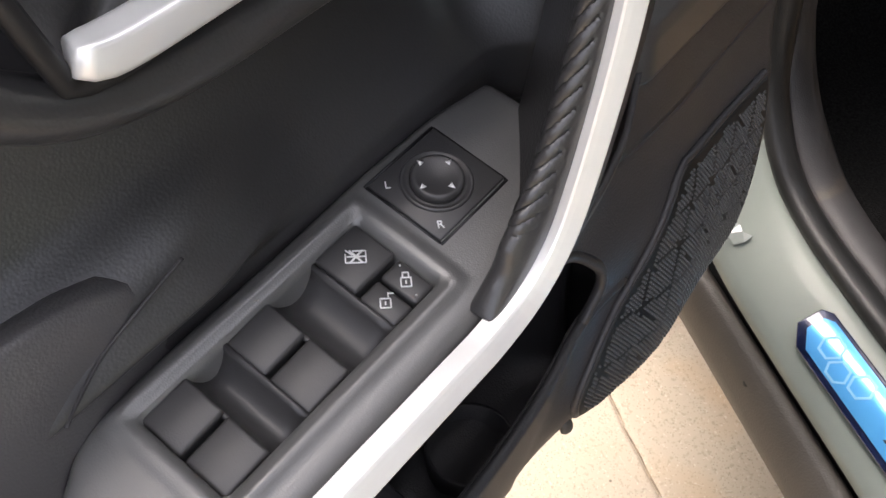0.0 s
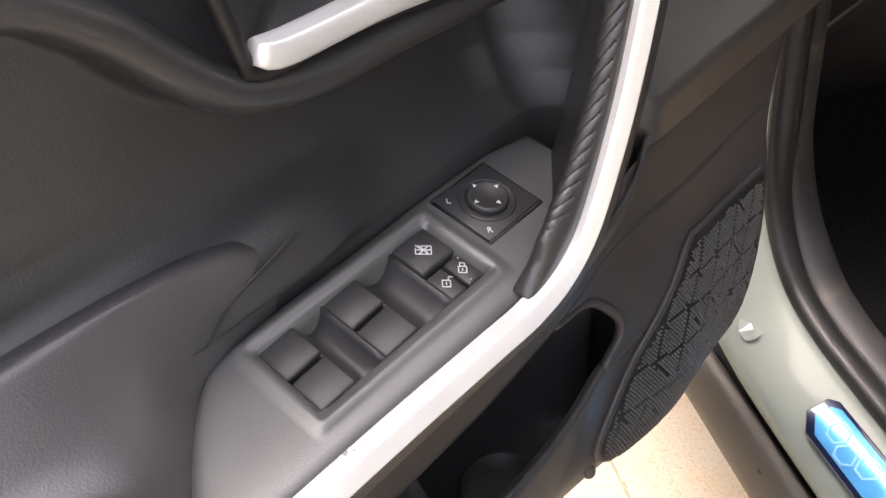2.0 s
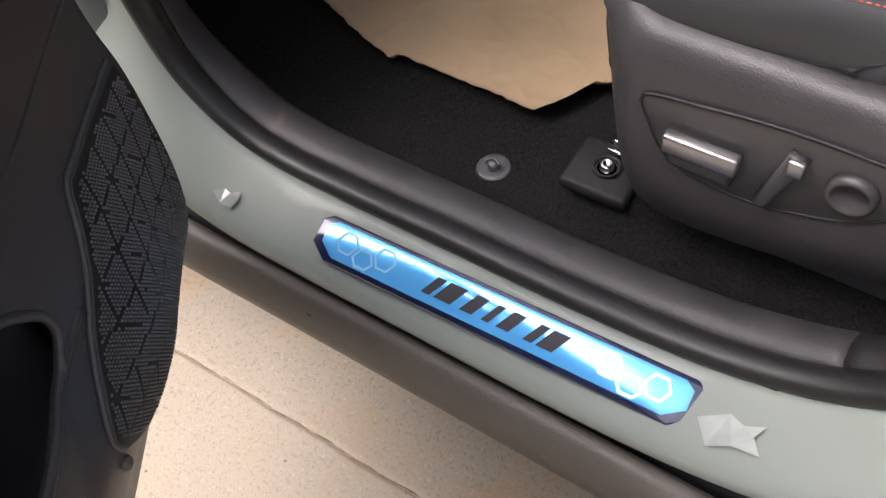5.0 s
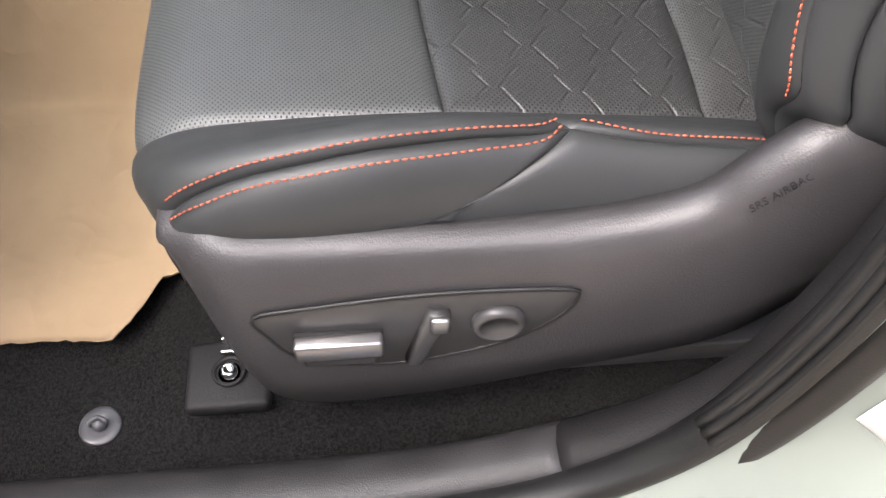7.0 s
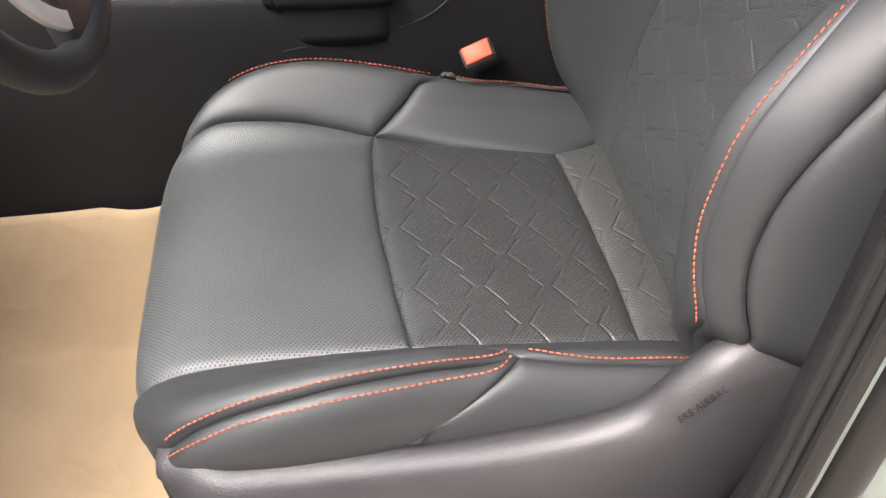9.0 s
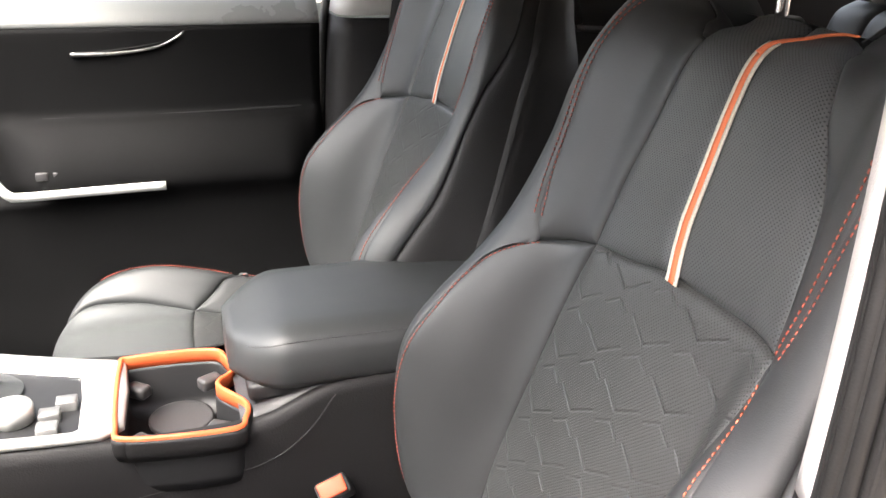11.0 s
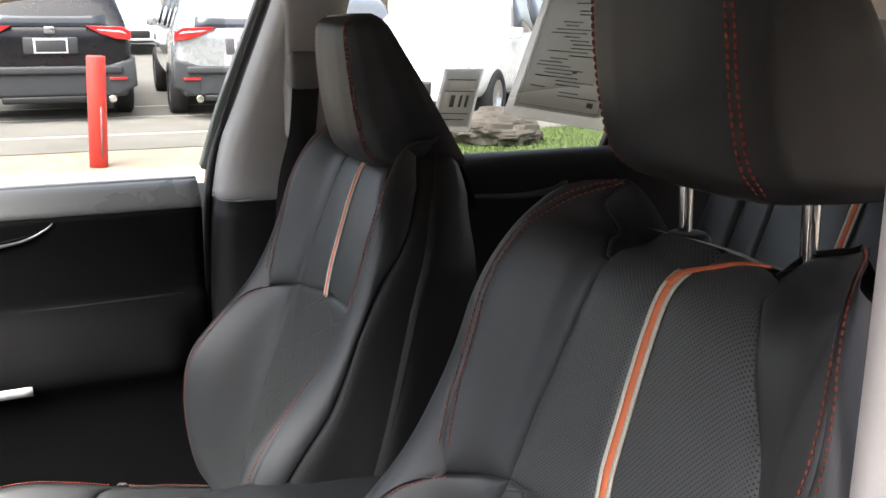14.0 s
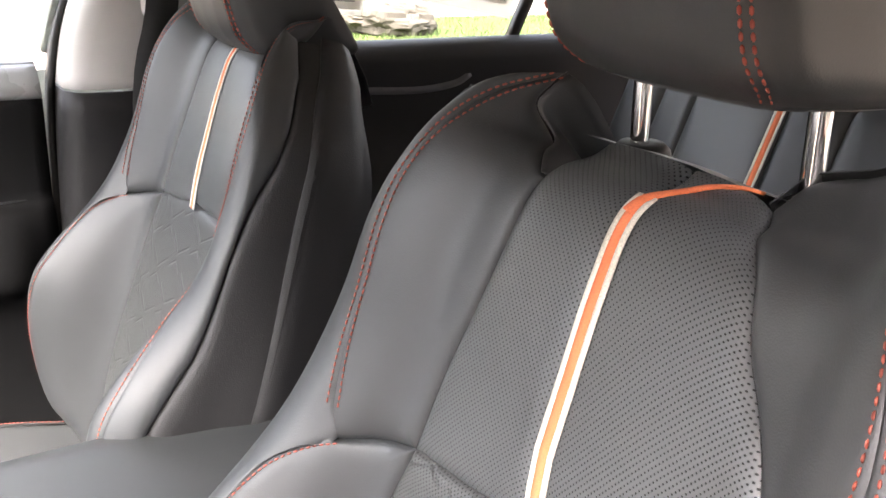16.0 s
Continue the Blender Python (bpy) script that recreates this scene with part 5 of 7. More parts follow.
    for sg in (-1, 1):
        fl = sg < 0
        kk = dict(flip=fl, **kb)
        arc_o = [up_l[sg][0], ((up_l[sg][0][0] + knot[sg][0]) / 2 + 0.003, (up_l[sg][0][1] + knot[sg][1]) / 2), knot[sg]]
        puff_panel("back_bolster", bilinear(seam_l[sg], outer_lo[sg], [seam_l[sg][0], outer_lo[sg][0]], arc_o, 64, 34), back, LEATHER, seat, "smooth black leather back bolster", puff=0.003, sides=(1, 1, 1, 0.3), **kk)
        wing_t = [up_l[sg][-1], (0.694, sg * 0.60), (0.716, sg * 0.64), outer_hi[sg][-1]] if sg > 0 else [up_l[sg][-1], (0.708, -0.36), outer_hi[sg][-1]]
        puff_panel("shoulder_wing", bilinear(up_l[sg], outer_hi[sg], arc_o, wing_t, 54, 34), back, LEATHER, seat, "smooth black leather shoulder wing", puff=0.003, sides=(1, 1, 1, 0.3), **kk)
        wt = spline(wing_t, 30)
        wp = back(wt[:, 0], wt[:, 1])
        sheet("wing_inner_side", np.stack([wp - WDIR * d_ + np.array([0, -sg * i_, 0]) - VDIR * l_ for d_, i_, l_ in ((0.001, 0.0, 0.0), (0.005, 0.003, 0.001), (0.014, 0.006, 0.005), (0.032, 0.008, 0.016), (0.055, 0.009, 0.034), (0.078, 0.009, 0.058), (0.095, 0.008, 0.085))], 1), LEATHER, seat, "black leather inner side of the wing", thick=0.001, flip=fl)
        e_in = outer_lo[sg] + outer_hi[sg][1:]
        e_mid = [(-0.03, sg * 0.905), (0.062, sg * 0.905), (0.137, sg * 0.876), (0.19, sg * 0.870), (0.25, sg * 0.876), (0.33, sg * 0.882), (0.41, sg * 0.890), (0.50, sg * 0.91), (0.56, sg * 0.94), (0.62, sg * 0.955), (0.69, sg * 0.95)]
        e_out = [(-0.03, sg * 0.975), (0.17, sg * 0.985), (0.345, sg * 0.99), (0.50, sg * 0.995), (0.62, sg * 0.995), (0.69, sg * 0.985)]
        puff_panel("bolster_band", bilinear(e_in, e_mid, [e_in[0], e_mid[0]], [e_in[-1], e_mid[-1]], 120, 24), back, LEATHER, seat, "smooth leather outer face of the bolster", sides=(1, 0.3, 0.3, 0.7), **kk)
        # passenger's inner side gets the darker vinyl as shade between the seats
        puff_panel("back_side", bilinear(e_mid, e_out, [e_mid[0], e_out[0]], [e_mid[-1], e_out[-1]], 70, 16), back, SHELL if drop and fl else LEATHER, seat, "black leather backrest side, the passenger's inner one darkened as shade", sides=(1, 0, 1, 0), **kk)
        seam_stitch("stitching", back, [(a, b - sg * 0.012) for a, b in outer_lo[sg][1:]], THREAD if sg < 0 else THREAD_MID, seat, 1.0, n=140, label="orange stitching", sink=0.0006)
        for off in (-0.014, 0.016):
            seam_stitch("stitching", back, [(a, b + sg * off) for a, b in outer_hi[sg][1:]], THREAD_MID, seat, 1.0, n=140, label="dark orange stitching", sink=0.0006)
    # shell of the backrest towards the rear
    sh = []
    for v in np.r_[np.linspace(-0.06, 0.66, 36), 0.675, 0.688, 0.698]:
        e = back(np.array([min(v, 0.712)] * 2), np.array([-0.98, 0.98]))
        close = math.sqrt(max(0.0, 1 - max(0.0, (v - 0.66) / 0.056) ** 2))
        dpt = 0.115 * (1 - 0.50 * float(smooth01(v, 0.50, 0.72)))
        mid = (e[0] + e[1]) / 2 - WDIR * 0.03
        row = []
        for k_, (t, d) in enumerate(((0, 0), (0.0, 0.25), (0.01, 0.55), (0.04, 0.85), (0.10, 1.0), (0.22, 1.06), (0.5, 1.08), (0.78, 1.06), (0.90, 1.0), (0.96, 0.85), (0.99, 0.55), (1.0, 0.25), (1.0, 0))):
            p = e[0] * (1 - t) + e[1] * t - WDIR * dpt * d * (0.35 + 0.65 * close) - VDIR * 0.085 * float(smooth01(v, 0.55, 0.70)) * float(smooth01(min(t, 1 - t), 0.02, 0.16))
            row.append(p)
        sh.append(row)
    sheet("back_shell", sh, SHELL, seat, "dark backrest shell", thick=0.002)
    topP = []
    for v_, s_ in spline([(0.690, -0.36), (0.690, -0.15), (0.692, 0.0), (0.692, 0.2), (0.690, 0.38), (0.690, 0.46)], 50):
        e = back(np.array([v_]), np.array([s_]))[0]
        topP.append([e, e - WDIR * 0.018 + VDIR * 0.001, e - WDIR * 0.050 - VDIR * 0.003, e - WDIR * 0.078 - VDIR * 0.010, e - WDIR * 0.090 - VDIR * 0.030, e - WDIR * 0.092 - VDIR * 0.10])
    sheet("back_top", topP, LEATHER, seat, "black leather top of the backrest")
    # ribbon down the upper back, over its top
    def strand(s0, s1, mtl, lab):
        vv = np.linspace(0.447, 0.668, 60)
        P = np.stack([back(vv, strip_s(vv) + s) + WDIR * 0.0016 for s in (s0, (s0 + s1) / 2, s1)], 1)
        sheet("ribbon", P, mtl, seat, lab, thick=0.0012)
    strand(-0.034, -0.016, WHITE_WEAVE, "white woven ribbon edge")
    strand(-0.016, 0.016, ORANGE_WEAVE, "orange woven ribbon")
    strand(0.016, 0.034, WHITE_WEAVE, "white woven ribbon edge")
    pv, ps = np.array([0.655, 0.666, 0.676, 0.684, 0.689, 0.690]), np.array([-0.010, -0.024, -0.065, -0.11, -0.19, -0.26])
    pip = back(pv, ps) + WDIR * 0.001
    sweep("piping", spline(pip, 50), circle(0.0030, 8, 0.0018), ORANGE_WEAVE, seat, "orange piping along the top", scale=np.linspace(1.6, 0.6, 50))
    # headrest on two steel posts
    for yy in (-0.072, 0.072):
        tube("headrest_post", [(1.000, yy, 1.26), (0.996, yy, 1.34), (0.992, yy, 1.43 - drop)], 0.0068, STEEL, seat, "polished steel headrest post", n=14, samples=8)
        lathe("post_collar", [(0.008, 0.004), (0.016, 0.004), (0.020, 0.0), (0.021, -0.004)], DEEP, seat, "black post collar", m=pose(0.999, yy, 1.333))
    HX0 = curve1([0.0, 0.06, 0.16, 0.4, 0.75, 0.92, 1.0], [0.050, 0.036, 0.019, 0.006, -0.002, -0.001, 0.012])
    def head(a, b):
        """a: round the section from front to back, b: up."""
        q = np.abs(a)
        x0 = 0.893 + HX0(b)
        xr = np.maximum(1.075 - 0.137 * b, x0 + 0.02)
        yv = np.sign(a) * np.interp(q, [0, 0.2, 0.36, 0.44, 0.52, 0.66, 0.8, 0.88, 0.94, 1.0], [0, 0.046, 0.078, 0.090, 0.100, 0.114, 0.122, 0.118, 0.085, 0.0]) * (1 - 0.10 * smooth01(b, 0.5, 1.0))
        t = np.interp(q, [0, 0.2, 0.36, 0.44, 0.52, 0.66, 0.8, 0.88, 0.94, 1.0], [-0.03, -0.02, 0.02, 0.08, 0.18, 0.48, 0.82, 0.96, 1.02, 1.04])
        xv = x0 + (xr - x0) * t - 0.25 * drop
        zv = 1.388 - drop + 0.222 * b
        return np.stack([xv, yv, zv], -1)
    a_, b_ = np.meshgrid(np.linspace(-1, 1, 97), np.linspace(0, 1, 34), indexing="ij")
    HP = head(a_, b_)
    ctr = HP.mean(0, keepdims=True)
    rnd = np.clip(np.minimum(b_, 1 - b_) / 0.10, 0, 1)
    k = 0.72 + 0.28 * np.sqrt(1 - (1 - rnd) ** 2)
    HP[..., :2] = ctr[..., :2] + (HP[..., :2] - ctr[..., :2]) * k[..., None]
    faces = grid_faces(97, 34)
    faces.append(tuple(i * 34 for i in range(97)))
    faces.append(tuple(i * 34 + 33 for i in range(97))[::-1])
    put("headrest", mesh_of("headrest", HP.reshape(-1, 3), faces, LEATHER), seat, "black leather headrest with stitched edges")
    for sg in (-1, 1):
        for off in (-0.016, 0.016):
            fidx = (sg * (0.385 + off) + 1) / 2 * 96
            i0 = int(math.floor(fidx))
            ln = HP[i0] * (1 - (fidx - i0)) + HP[i0 + 1] * (fidx - i0)
            stitches("stitching", ln[1:-1], THREAD_MID, seat, (-0.8, sg * 0.6, 0), pitch=0.0066, length=0.0050, r=0.0012, label="red-orange stitching")
    # side shields
    for sg in (-1, 1):
        xs2 = np.r_[np.linspace(0.250, 0.33, 30), np.linspace(0.34, 0.90, 76)]
        Pn = []
        for x in xs2:
            zt, zb = float(SHIELD_TOP(x)), float(SHIELD_BOT(x))
            if sg > 0 or drop:
                zt = min(zt, 0.692)
            nose = 0.050 * (1 - smooth01(x, 0.235, 0.32)) ** 1.5
            tail = 0.010 * smooth01(x, 0.66, 0.8)
            Pn.append([(x, sg * (0.297 + yv - nose - tail), zb + (zt - zb) * t) for t, yv in ((0, -0.03), (0.02, -0.014), (0.08, -0.004), (0.3, 0.0), (0.6, 0.0), (0.86, -0.004), (0.95, -0.010), (1.0, -0.022), (0.985, -0.036))])
        sheet("side_shield", Pn, PLASTIC, seat, "grained black plastic side shield", thick=0.003, flip=sg < 0)
    # seat base and rails
    block("seat_pan", (0.27, -0.24, 0.50), (0.78, 0.24, 0.655), DEEP, seat, "dark seat pan", bevel=0.02)
    for sg in (-1, 1):
        block("seat_rail", (0.30, sg * 0.235 - 0.022, 0.448), (0.86, sg * 0.235 + 0.022, 0.478), GREYSTEEL, seat, "grey steel seat rail", bevel=0.003)
        block("rail_cover", (0.212, sg * 0.240 - 0.036, 0.440), (0.292, sg * 0.240 + 0.036, 0.458), CONSOLE_BLACK, seat, "black plastic rail cover", bevel=0.007, seg=3)
        lathe("bolt_well", [(0.015, 0.0), (0.0165, 0.004), (0.014, 0.0055), (0.0125, 0.002), (0.0125, -0.002)], CONSOLE_BLACK, seat, "", m=pose(0.253, sg * 0.240, 0.457), n=20)
        lathe("rail_bolt", [(0.0001, 0.004), (0.003, 0.004), (0.0035, 0.0075), (0.0065, 0.0075), (0.008, 0.005), (0.008, 0.0), (0.011, 0.0), (0.011, -0.002)], STEEL, seat, "steel rail bolt", m=pose(0.253, sg * 0.240, 0.458), n=12)
        for dy in (0.006, 0.020):
            block("rail_edge", (0.245, sg * (0.240 - dy - 0.012) - 0.0016, 0.456), (0.34, sg * (0.240 - dy - 0.012) + 0.0016, 0.468), STEEL, seat, "bright steel rail edge", bevel=0.0008)
    return seat


SEAT_Y, SEAT_GAP = 0.441, 0.74
driver_seat = front_seat(SEAT_Y, "black leather driver's seat with orange stitching and quilted panels")
passenger_seat = front_seat(SEAT_Y + SEAT_GAP, "black leather passenger seat with orange stitching and ribbon", 0.075)

# power controls on the driver's outer shield
ypl = -0.2988
pp = [(0.311, 0.648), (0.36, 0.657), (0.432, 0.664), (0.50, 0.663), (0.545, 0.658), (0.552, 0.648), (0.540, 0.622), (0.502, 0.590), (0.45, 0.572), (0.408, 0.566), (0.36, 0.572), (0.332, 0.590), (0.318, 0.618)]
mside = Matrix(((1, 0, 0, 0), (0, 0, -1, ypl), (0, 1, 0, 0), (0, 0, 0, 1)))
prism("control_recess", [tuple(p) for p in spline(pp, 60, True)], 0.0016, SWITCH, driver_seat, "dark recessed control panel", m=mside, bevel=0.001)
sweep("recess_edge", np.array([(p[0], ypl - 0.001, p[1]) for p in spline(pp, 80, True)]), circle(0.0019, 6), DEEP, driver_seat, "", up=(0, 1, 0), closed=True)
prism("seat_switch", [(0.341, 0.588), (0.400, 0.586), (0.404, 0.622), (0.337, 0.624)], 0.014, SWITCH, driver_seat, "long seat slide switch", m=mside, bevel=0.006, seg=3)
block("switch_cap", (0.337, ypl - 0.0185, 0.606), (0.4045, ypl - 0.006, 0.6265), SATIN, driver_seat, "satin grey switch cap", bevel=0.003)
prism("recline_switch", [(0.420, 0.578), (0.433, 0.574), (0.456, 0.643), (0.440, 0.648)], 0.012, SWITCH, driver_seat, "upright recline switch", m=mside, bevel=0.004, seg=3)
block("switch_cap", (0.4405, ypl - 0.015, 0.628), (0.4555, ypl - 0.008, 0.646), SATIN, driver_seat, "satin grey switch cap", bevel=0.003)
mk = mside @ pose(0.493, 0.623, 0)
lathe("lumbar_knob", [(0.021, 0), (0.021, 0.006), (0.019, 0.010), (0.015, 0.0105), (0.0145, 0.0085), (0.0001, 0.008)], SWITCH, driver_seat, "round lumbar knob", m=mk)

text_sign("airbag_mark", "SRS AIRBAG", 0.0088, DEEP, driver_seat, pose(0.676, -0.2930, 0.7515) @ pose(0, 0, 0, 68, 0, 0) @ pose(0, 0, 0.0026, 0, 0, 31), "embossed airbag wording")

# ---- small things on the floor ----
mat_pts = [(-0.30, 0.335), (-0.20, 0.300), (-0.144, 0.281), (-0.100, 0.268), (-0.088, 0.264), (-0.083, 0.276), (0.0, 0.271), (0.06, 0.268), (0.10, 0.263), (0.127, 0.260), (0.152, 0.290), (0.172, 0.328), (0.212, 0.331), (0.24, 0.36), (0.25, 0.58), (0.20, 0.680), (0.106, 0.688), (0.0, 0.686), (-0.10, 0.684), (-0.30, 0.672), (-0.45, 0.62), (-0.45, 0.45)]
mp = np.array(mat_pts + mat_pts[:1])
mlen = np.r_[0, np.cumsum(np.linalg.norm(np.diff(mp, axis=0), axis=1))]
mt = np.linspace(0, mlen[-1], 240, endpoint=False)
mp = np.stack([np.interp(mt, mlen, mp[:, k]) for k in (0, 1)], 1)
rnd_ = np.random.RandomState(3)
mp = mp + rnd_.normal(0, 0.0008, mp.shape) * (mp[:, 1:] < 0.5)
ctr_ = mp.mean(0)
rowsP = []
for k in np.linspace(1, 0, 40):
    p = ctr_ + (mp - ctr_) * k
    z = 0.418 + 0.010 * np.sin(p[:, 0] * 14 + p[:, 1] * 9) * np.sin(p[:, 1] * 17) * 0.6 + 0.055 * smooth01(p[:, 0], 0.13, 0.30) + 0.004 * np.sin(p[:, 0] * 60 + p[:, 1] * 41) * (1 - k) + 0.02 * smooth01(-p[:, 0], 0.2, 0.45) + 0.16 * smooth01(p[:, 1], 0.60, 0.72) * 1.35
    rowsP.append(np.stack([p[:, 0], p[:, 1], z + 0.008 * (k > 0.98) * (p[:, 1] < 0.5)], 1))
rowsP = np.array(rowsP)
paper = sheet("paper_floor_mat", np.concatenate([rowsP, rowsP[:, :1]], 1), PAPER, thick=0.0008)
tagged(paper, "creased brown kraft paper sheet laid over the driver's footwell", "paper mat")
cap = group_empty("carpet_fastener", pose(0.119, 0.182, 0.402))
tagged(cap, "round black twist fastener in the carpet", "fastener")
lathe("base", [(0.0001, 0.002), (0.012, 0.0025), (0.019, 0.004), (0.0205, 0.002), (0.021, 0)], GREYSTEEL, cap, n=30)
lathe("stud", [(0.0001, 0.012), (0.006, 0.011), (0.007, 0.006), (0.007, 0.002)], GREYSTEEL, cap, n=16)
tube("loop", [(-0.009, 0, 0.005), (-0.008, 0, 0.010), (0.0, 0.004, 0.013), (0.009, 0.0, 0.010)], 0.0022, GREYSTEEL, cap, n=8, samples=16)

# ---- centre console ----
console = group_empty("centre_console")
tagged(console, "black centre console with silver trim and orange-rimmed cup holders", "console")
prof_x = np.linspace(-0.45, 0.98, 70)
CZT = curve1([-0.45, -0.2, 0.0, 0.15, 0.36, 0.50, 0.55, 0.60, 0.70, 0.98], [0.98, 0.95, 0.905, 0.872, 0.855, 0.858, 0.872, 0.890, 0.895, 0.89])
CH = curve1([-0.45, 0.0, 0.3, 0.5, 0.62, 0.98], [0.14, 0.128, 0.120, 0.118, 0.108, 0.105])
Pc = []
for x in prof_x:
    zt, h = float(CZT(x)), float(CH(x))
    sec = [(-h * 0.97, 0.40), (-h, 0.55), (-h, 0.70), (-h * 0.99, zt - 0.055), (-h * 0.97, zt - 0.018), (-h * 0.93, zt - 0.004), (-h * 0.85, zt)]
    sec = sec + [(-a, b) for a, b in sec[::-1]]
    Pc.append([(x, 0.82 + a, b) for a, b in sec])
side = np.array(Pc)
sheet("console_body", side[:, :7], CONSOLE_BLACK, console, "soft black console side", thick=0.003)
sheet("console_body", side[:, 7:], CONSOLE_BLACK, console, "", thick=0.003)
seam_y = 0.82 - 0.1185
tube("console_seam", [(0.36, seam_y + 0.0005, 0.782), (0.50, seam_y + 0.001, 0.80), (0.56, seam_y + 0.006, 0.83), (0.60, seam_y + 0.010, 0.878)], 0.0007, DEEP, console, n=6)
# deck with gear gaiter, silver frame
deck = [[(x, 0.82 + s * float(CH(x)) * 0.86, float(CZT(x)) - 0.004) for s in np.linspace(-1, 1, 8)] for x in np.linspace(-0.42, 0.352, 30)]
sheet("console_deck", deck, DEEP, console, "dark console deck", thick=0.003, flip=True)
deck2 = [[(x, 0.82 + s * float(CH(x)) * 0.86, float(CZT(x)) - 0.002) for s in np.linspace(-1, 1, 8)] for x in np.linspace(0.488, 0.97, 24)]
sheet("console_deck", deck2, PLASTIC, console, "grained black console top", thick=0.003, flip=True)
fr_out = [(-0.10, -0.122), (0.19, -0.112), (0.334, -0.104), (0.358, -0.085), (0.362, 0.0), (0.358, 0.075), (0.345, 0.082), (0.16, 0.128), (-0.10, 0.135)]
fr_in = [(-0.10, -0.098), (0.18, -0.091), (0.298, -0.085), (0.306, -0.078), (0.306, 0.0), (0.302, 0.05), (0.285, 0.056), (0.14, 0.092), (-0.10, 0.105)]
fo, fi = np.array(fr_out), np.array(fr_in)
o2 = np.stack([np.interp(np.linspace(0, 8, 81), range(9), fo[:, k]) for k in (0, 1)], 1)
i2 = np.stack([np.interp(np.linspace(0, 8, 81), range(9), fi[:, k]) for k in (0, 1)], 1)
SILVER = mat("matt_silver_plastic", (0.62, 0.61, 0.59), 0.34, metal=0.6, vary=0.03, scale=20)
frP = [[(p[0] * (1 - t) + q[0] * t, 0.82 + p[1] * (1 - t) + q[1] * t, float(CZT(p[0])) + dz) for t, dz in ((0, 0.0), (0.04, 0.006), (0.2, 0.008), (0.8, 0.0075), (0.96, 0.005), (1, -0.002))] for p, q in zip(o2, i2)]
sheet("console_frame", frP, SILVER, console, "matt silver gear surround", thick=0.003, flip=False)
knob_m = pose(0.235, 0.778, float(CZT(0.235)) - 0.001)
lathe("drive_mode_dial", [(0.024, 0.0), (0.0245, 0.016), (0.023, 0.020), (0.0001, 0.021)], SILVER, console, "round silver drive mode dial", m=knob_m)
for bx, by in ((0.275, 0.775), (0.292, 0.80), (0.20, 0.765), (0.275, 0.745)):
    block("console_button", (bx - 0.012, by - 0.010, 0.852), (bx + 0.012, by + 0.010, 0.870), PLATE, console, "grey console button", bevel=0.002)
# gaiter and shift lever
gait = []
ga = np.linspace(0, 2 * np.pi, 72, endpoint=False)
for h in np.linspace(0, 1, 40):
    rr_ = 1 - 0.66 * h ** 0.7
    fold = 1 + (0.07 * np.sin(h * 19 + 2.2 * np.sin(2 * ga) + 1.3 * np.cos(3 * ga)) + 0.09 * np.sin(5 * ga + 7 * h + np.sin(2 * ga))) * (1 - 0.6 * h) * min(1, h * 6)
    gait.append(np.stack([0.135 - 0.015 * h + 0.105 * rr_ * fold * np.cos(ga), 0.845 + 0.066 * rr_ * fold * np.sin(ga), 0 * ga + 0.866 + 0.052 * h], 1))
gait = np.array(gait)
sheet("gear_gaiter", np.concatenate([gait, gait[:, :1]], 1), LEATHER, console, "creased black leather gear gaiter")
tube("gear_stalk", [(0.12, 0.848, 0.90), (0.128, 0.848, 0.93)], 0.012, STEEL, console, "", samples=6)
gk = []
for t in np.linspace(0, 1, 18):
    rr_ = 0.027 * math.sin(math.pi * min(max(0.10 + 0.78 * t, 0), 1)) ** 0.55
    gk.append(np.stack([0.130 + 0.014 * t + 1.5 * rr_ * np.cos(ga), 0.848 + rr_ * np.sin(ga), 0 * ga + 0.917 + 0.046 * t], 1))
gk = np.array(gk)
sheet("gear_knob", np.concatenate([gk, gk[:, :1]], 1), CONSOLE_BLACK, console, "black gear knob with silver cap", thick=0.001)
cap_ = [np.stack([0.143 + 1.5 * q * np.cos(ga), 0.848 + q * np.sin(ga), 0 * ga + z], 1) for q, z in ((0.0235, 0.957), (0.022, 0.964), (0.016, 0.9685), (0.008, 0.970), (0.0002, 0.970))]
cap_ = np.array(cap_)
sheet("knob_cap", np.concatenate([cap_, cap_[:, :1]], 1), SATIN, console, "satin silver knob cap")
# cup holders with orange rim
oz = 0.864
rim = [(0.362, 0.700), (0.475, 0.690), (0.494, 0.712), (0.497, 0.745), (0.470, 0.788), (0.470, 0.806), (0.488, 0.828), (0.482, 0.868), (0.462, 0.892), (0.365, 0.895), (0.350, 0.875), (0.348, 0.735)]
rim_c = spline(rim, 120, True)
sweep("orange_rim", np.concatenate([rim_c, np.full((120, 1), oz)], 1), [(-0.0025, -0.018), (-0.0032, 0.001), (-0.0015, 0.003), (0.0015, 0.003), (0.0032, 0.001), (0.0025, -0.018)], ORANGE, console, "bright orange cup holder rim", closed=True)
cc = rim_c.mean(0)
well = np.array([np.concatenate([cc + (rim_c - cc) * k, np.full((120, 1), z)], 1) for k, z in ((0.975, oz - 0.015), (0.96, 0.845), (0.95, 0.80), (0.92, 0.785), (0.5, 0.782), (0.02, 0.782))])
sheet("cup_well", np.concatenate([well, well[:, :1]], 1), DEEP, console, "dark cup holder well", thick=0.002)
skirt = np.array([np.concatenate([cc + (rim_c - cc) * k, np.full((120, 1), z)], 1) for k, z in ((1.04, oz - 0.001), (1.055, oz - 0.005), (1.05, 0.846), (1.02, 0.835))])
sheet("cup_holder_side", np.concatenate([skirt, skirt[:, :1]], 1), CONSOLE_BLACK, console, "", thick=0.002)
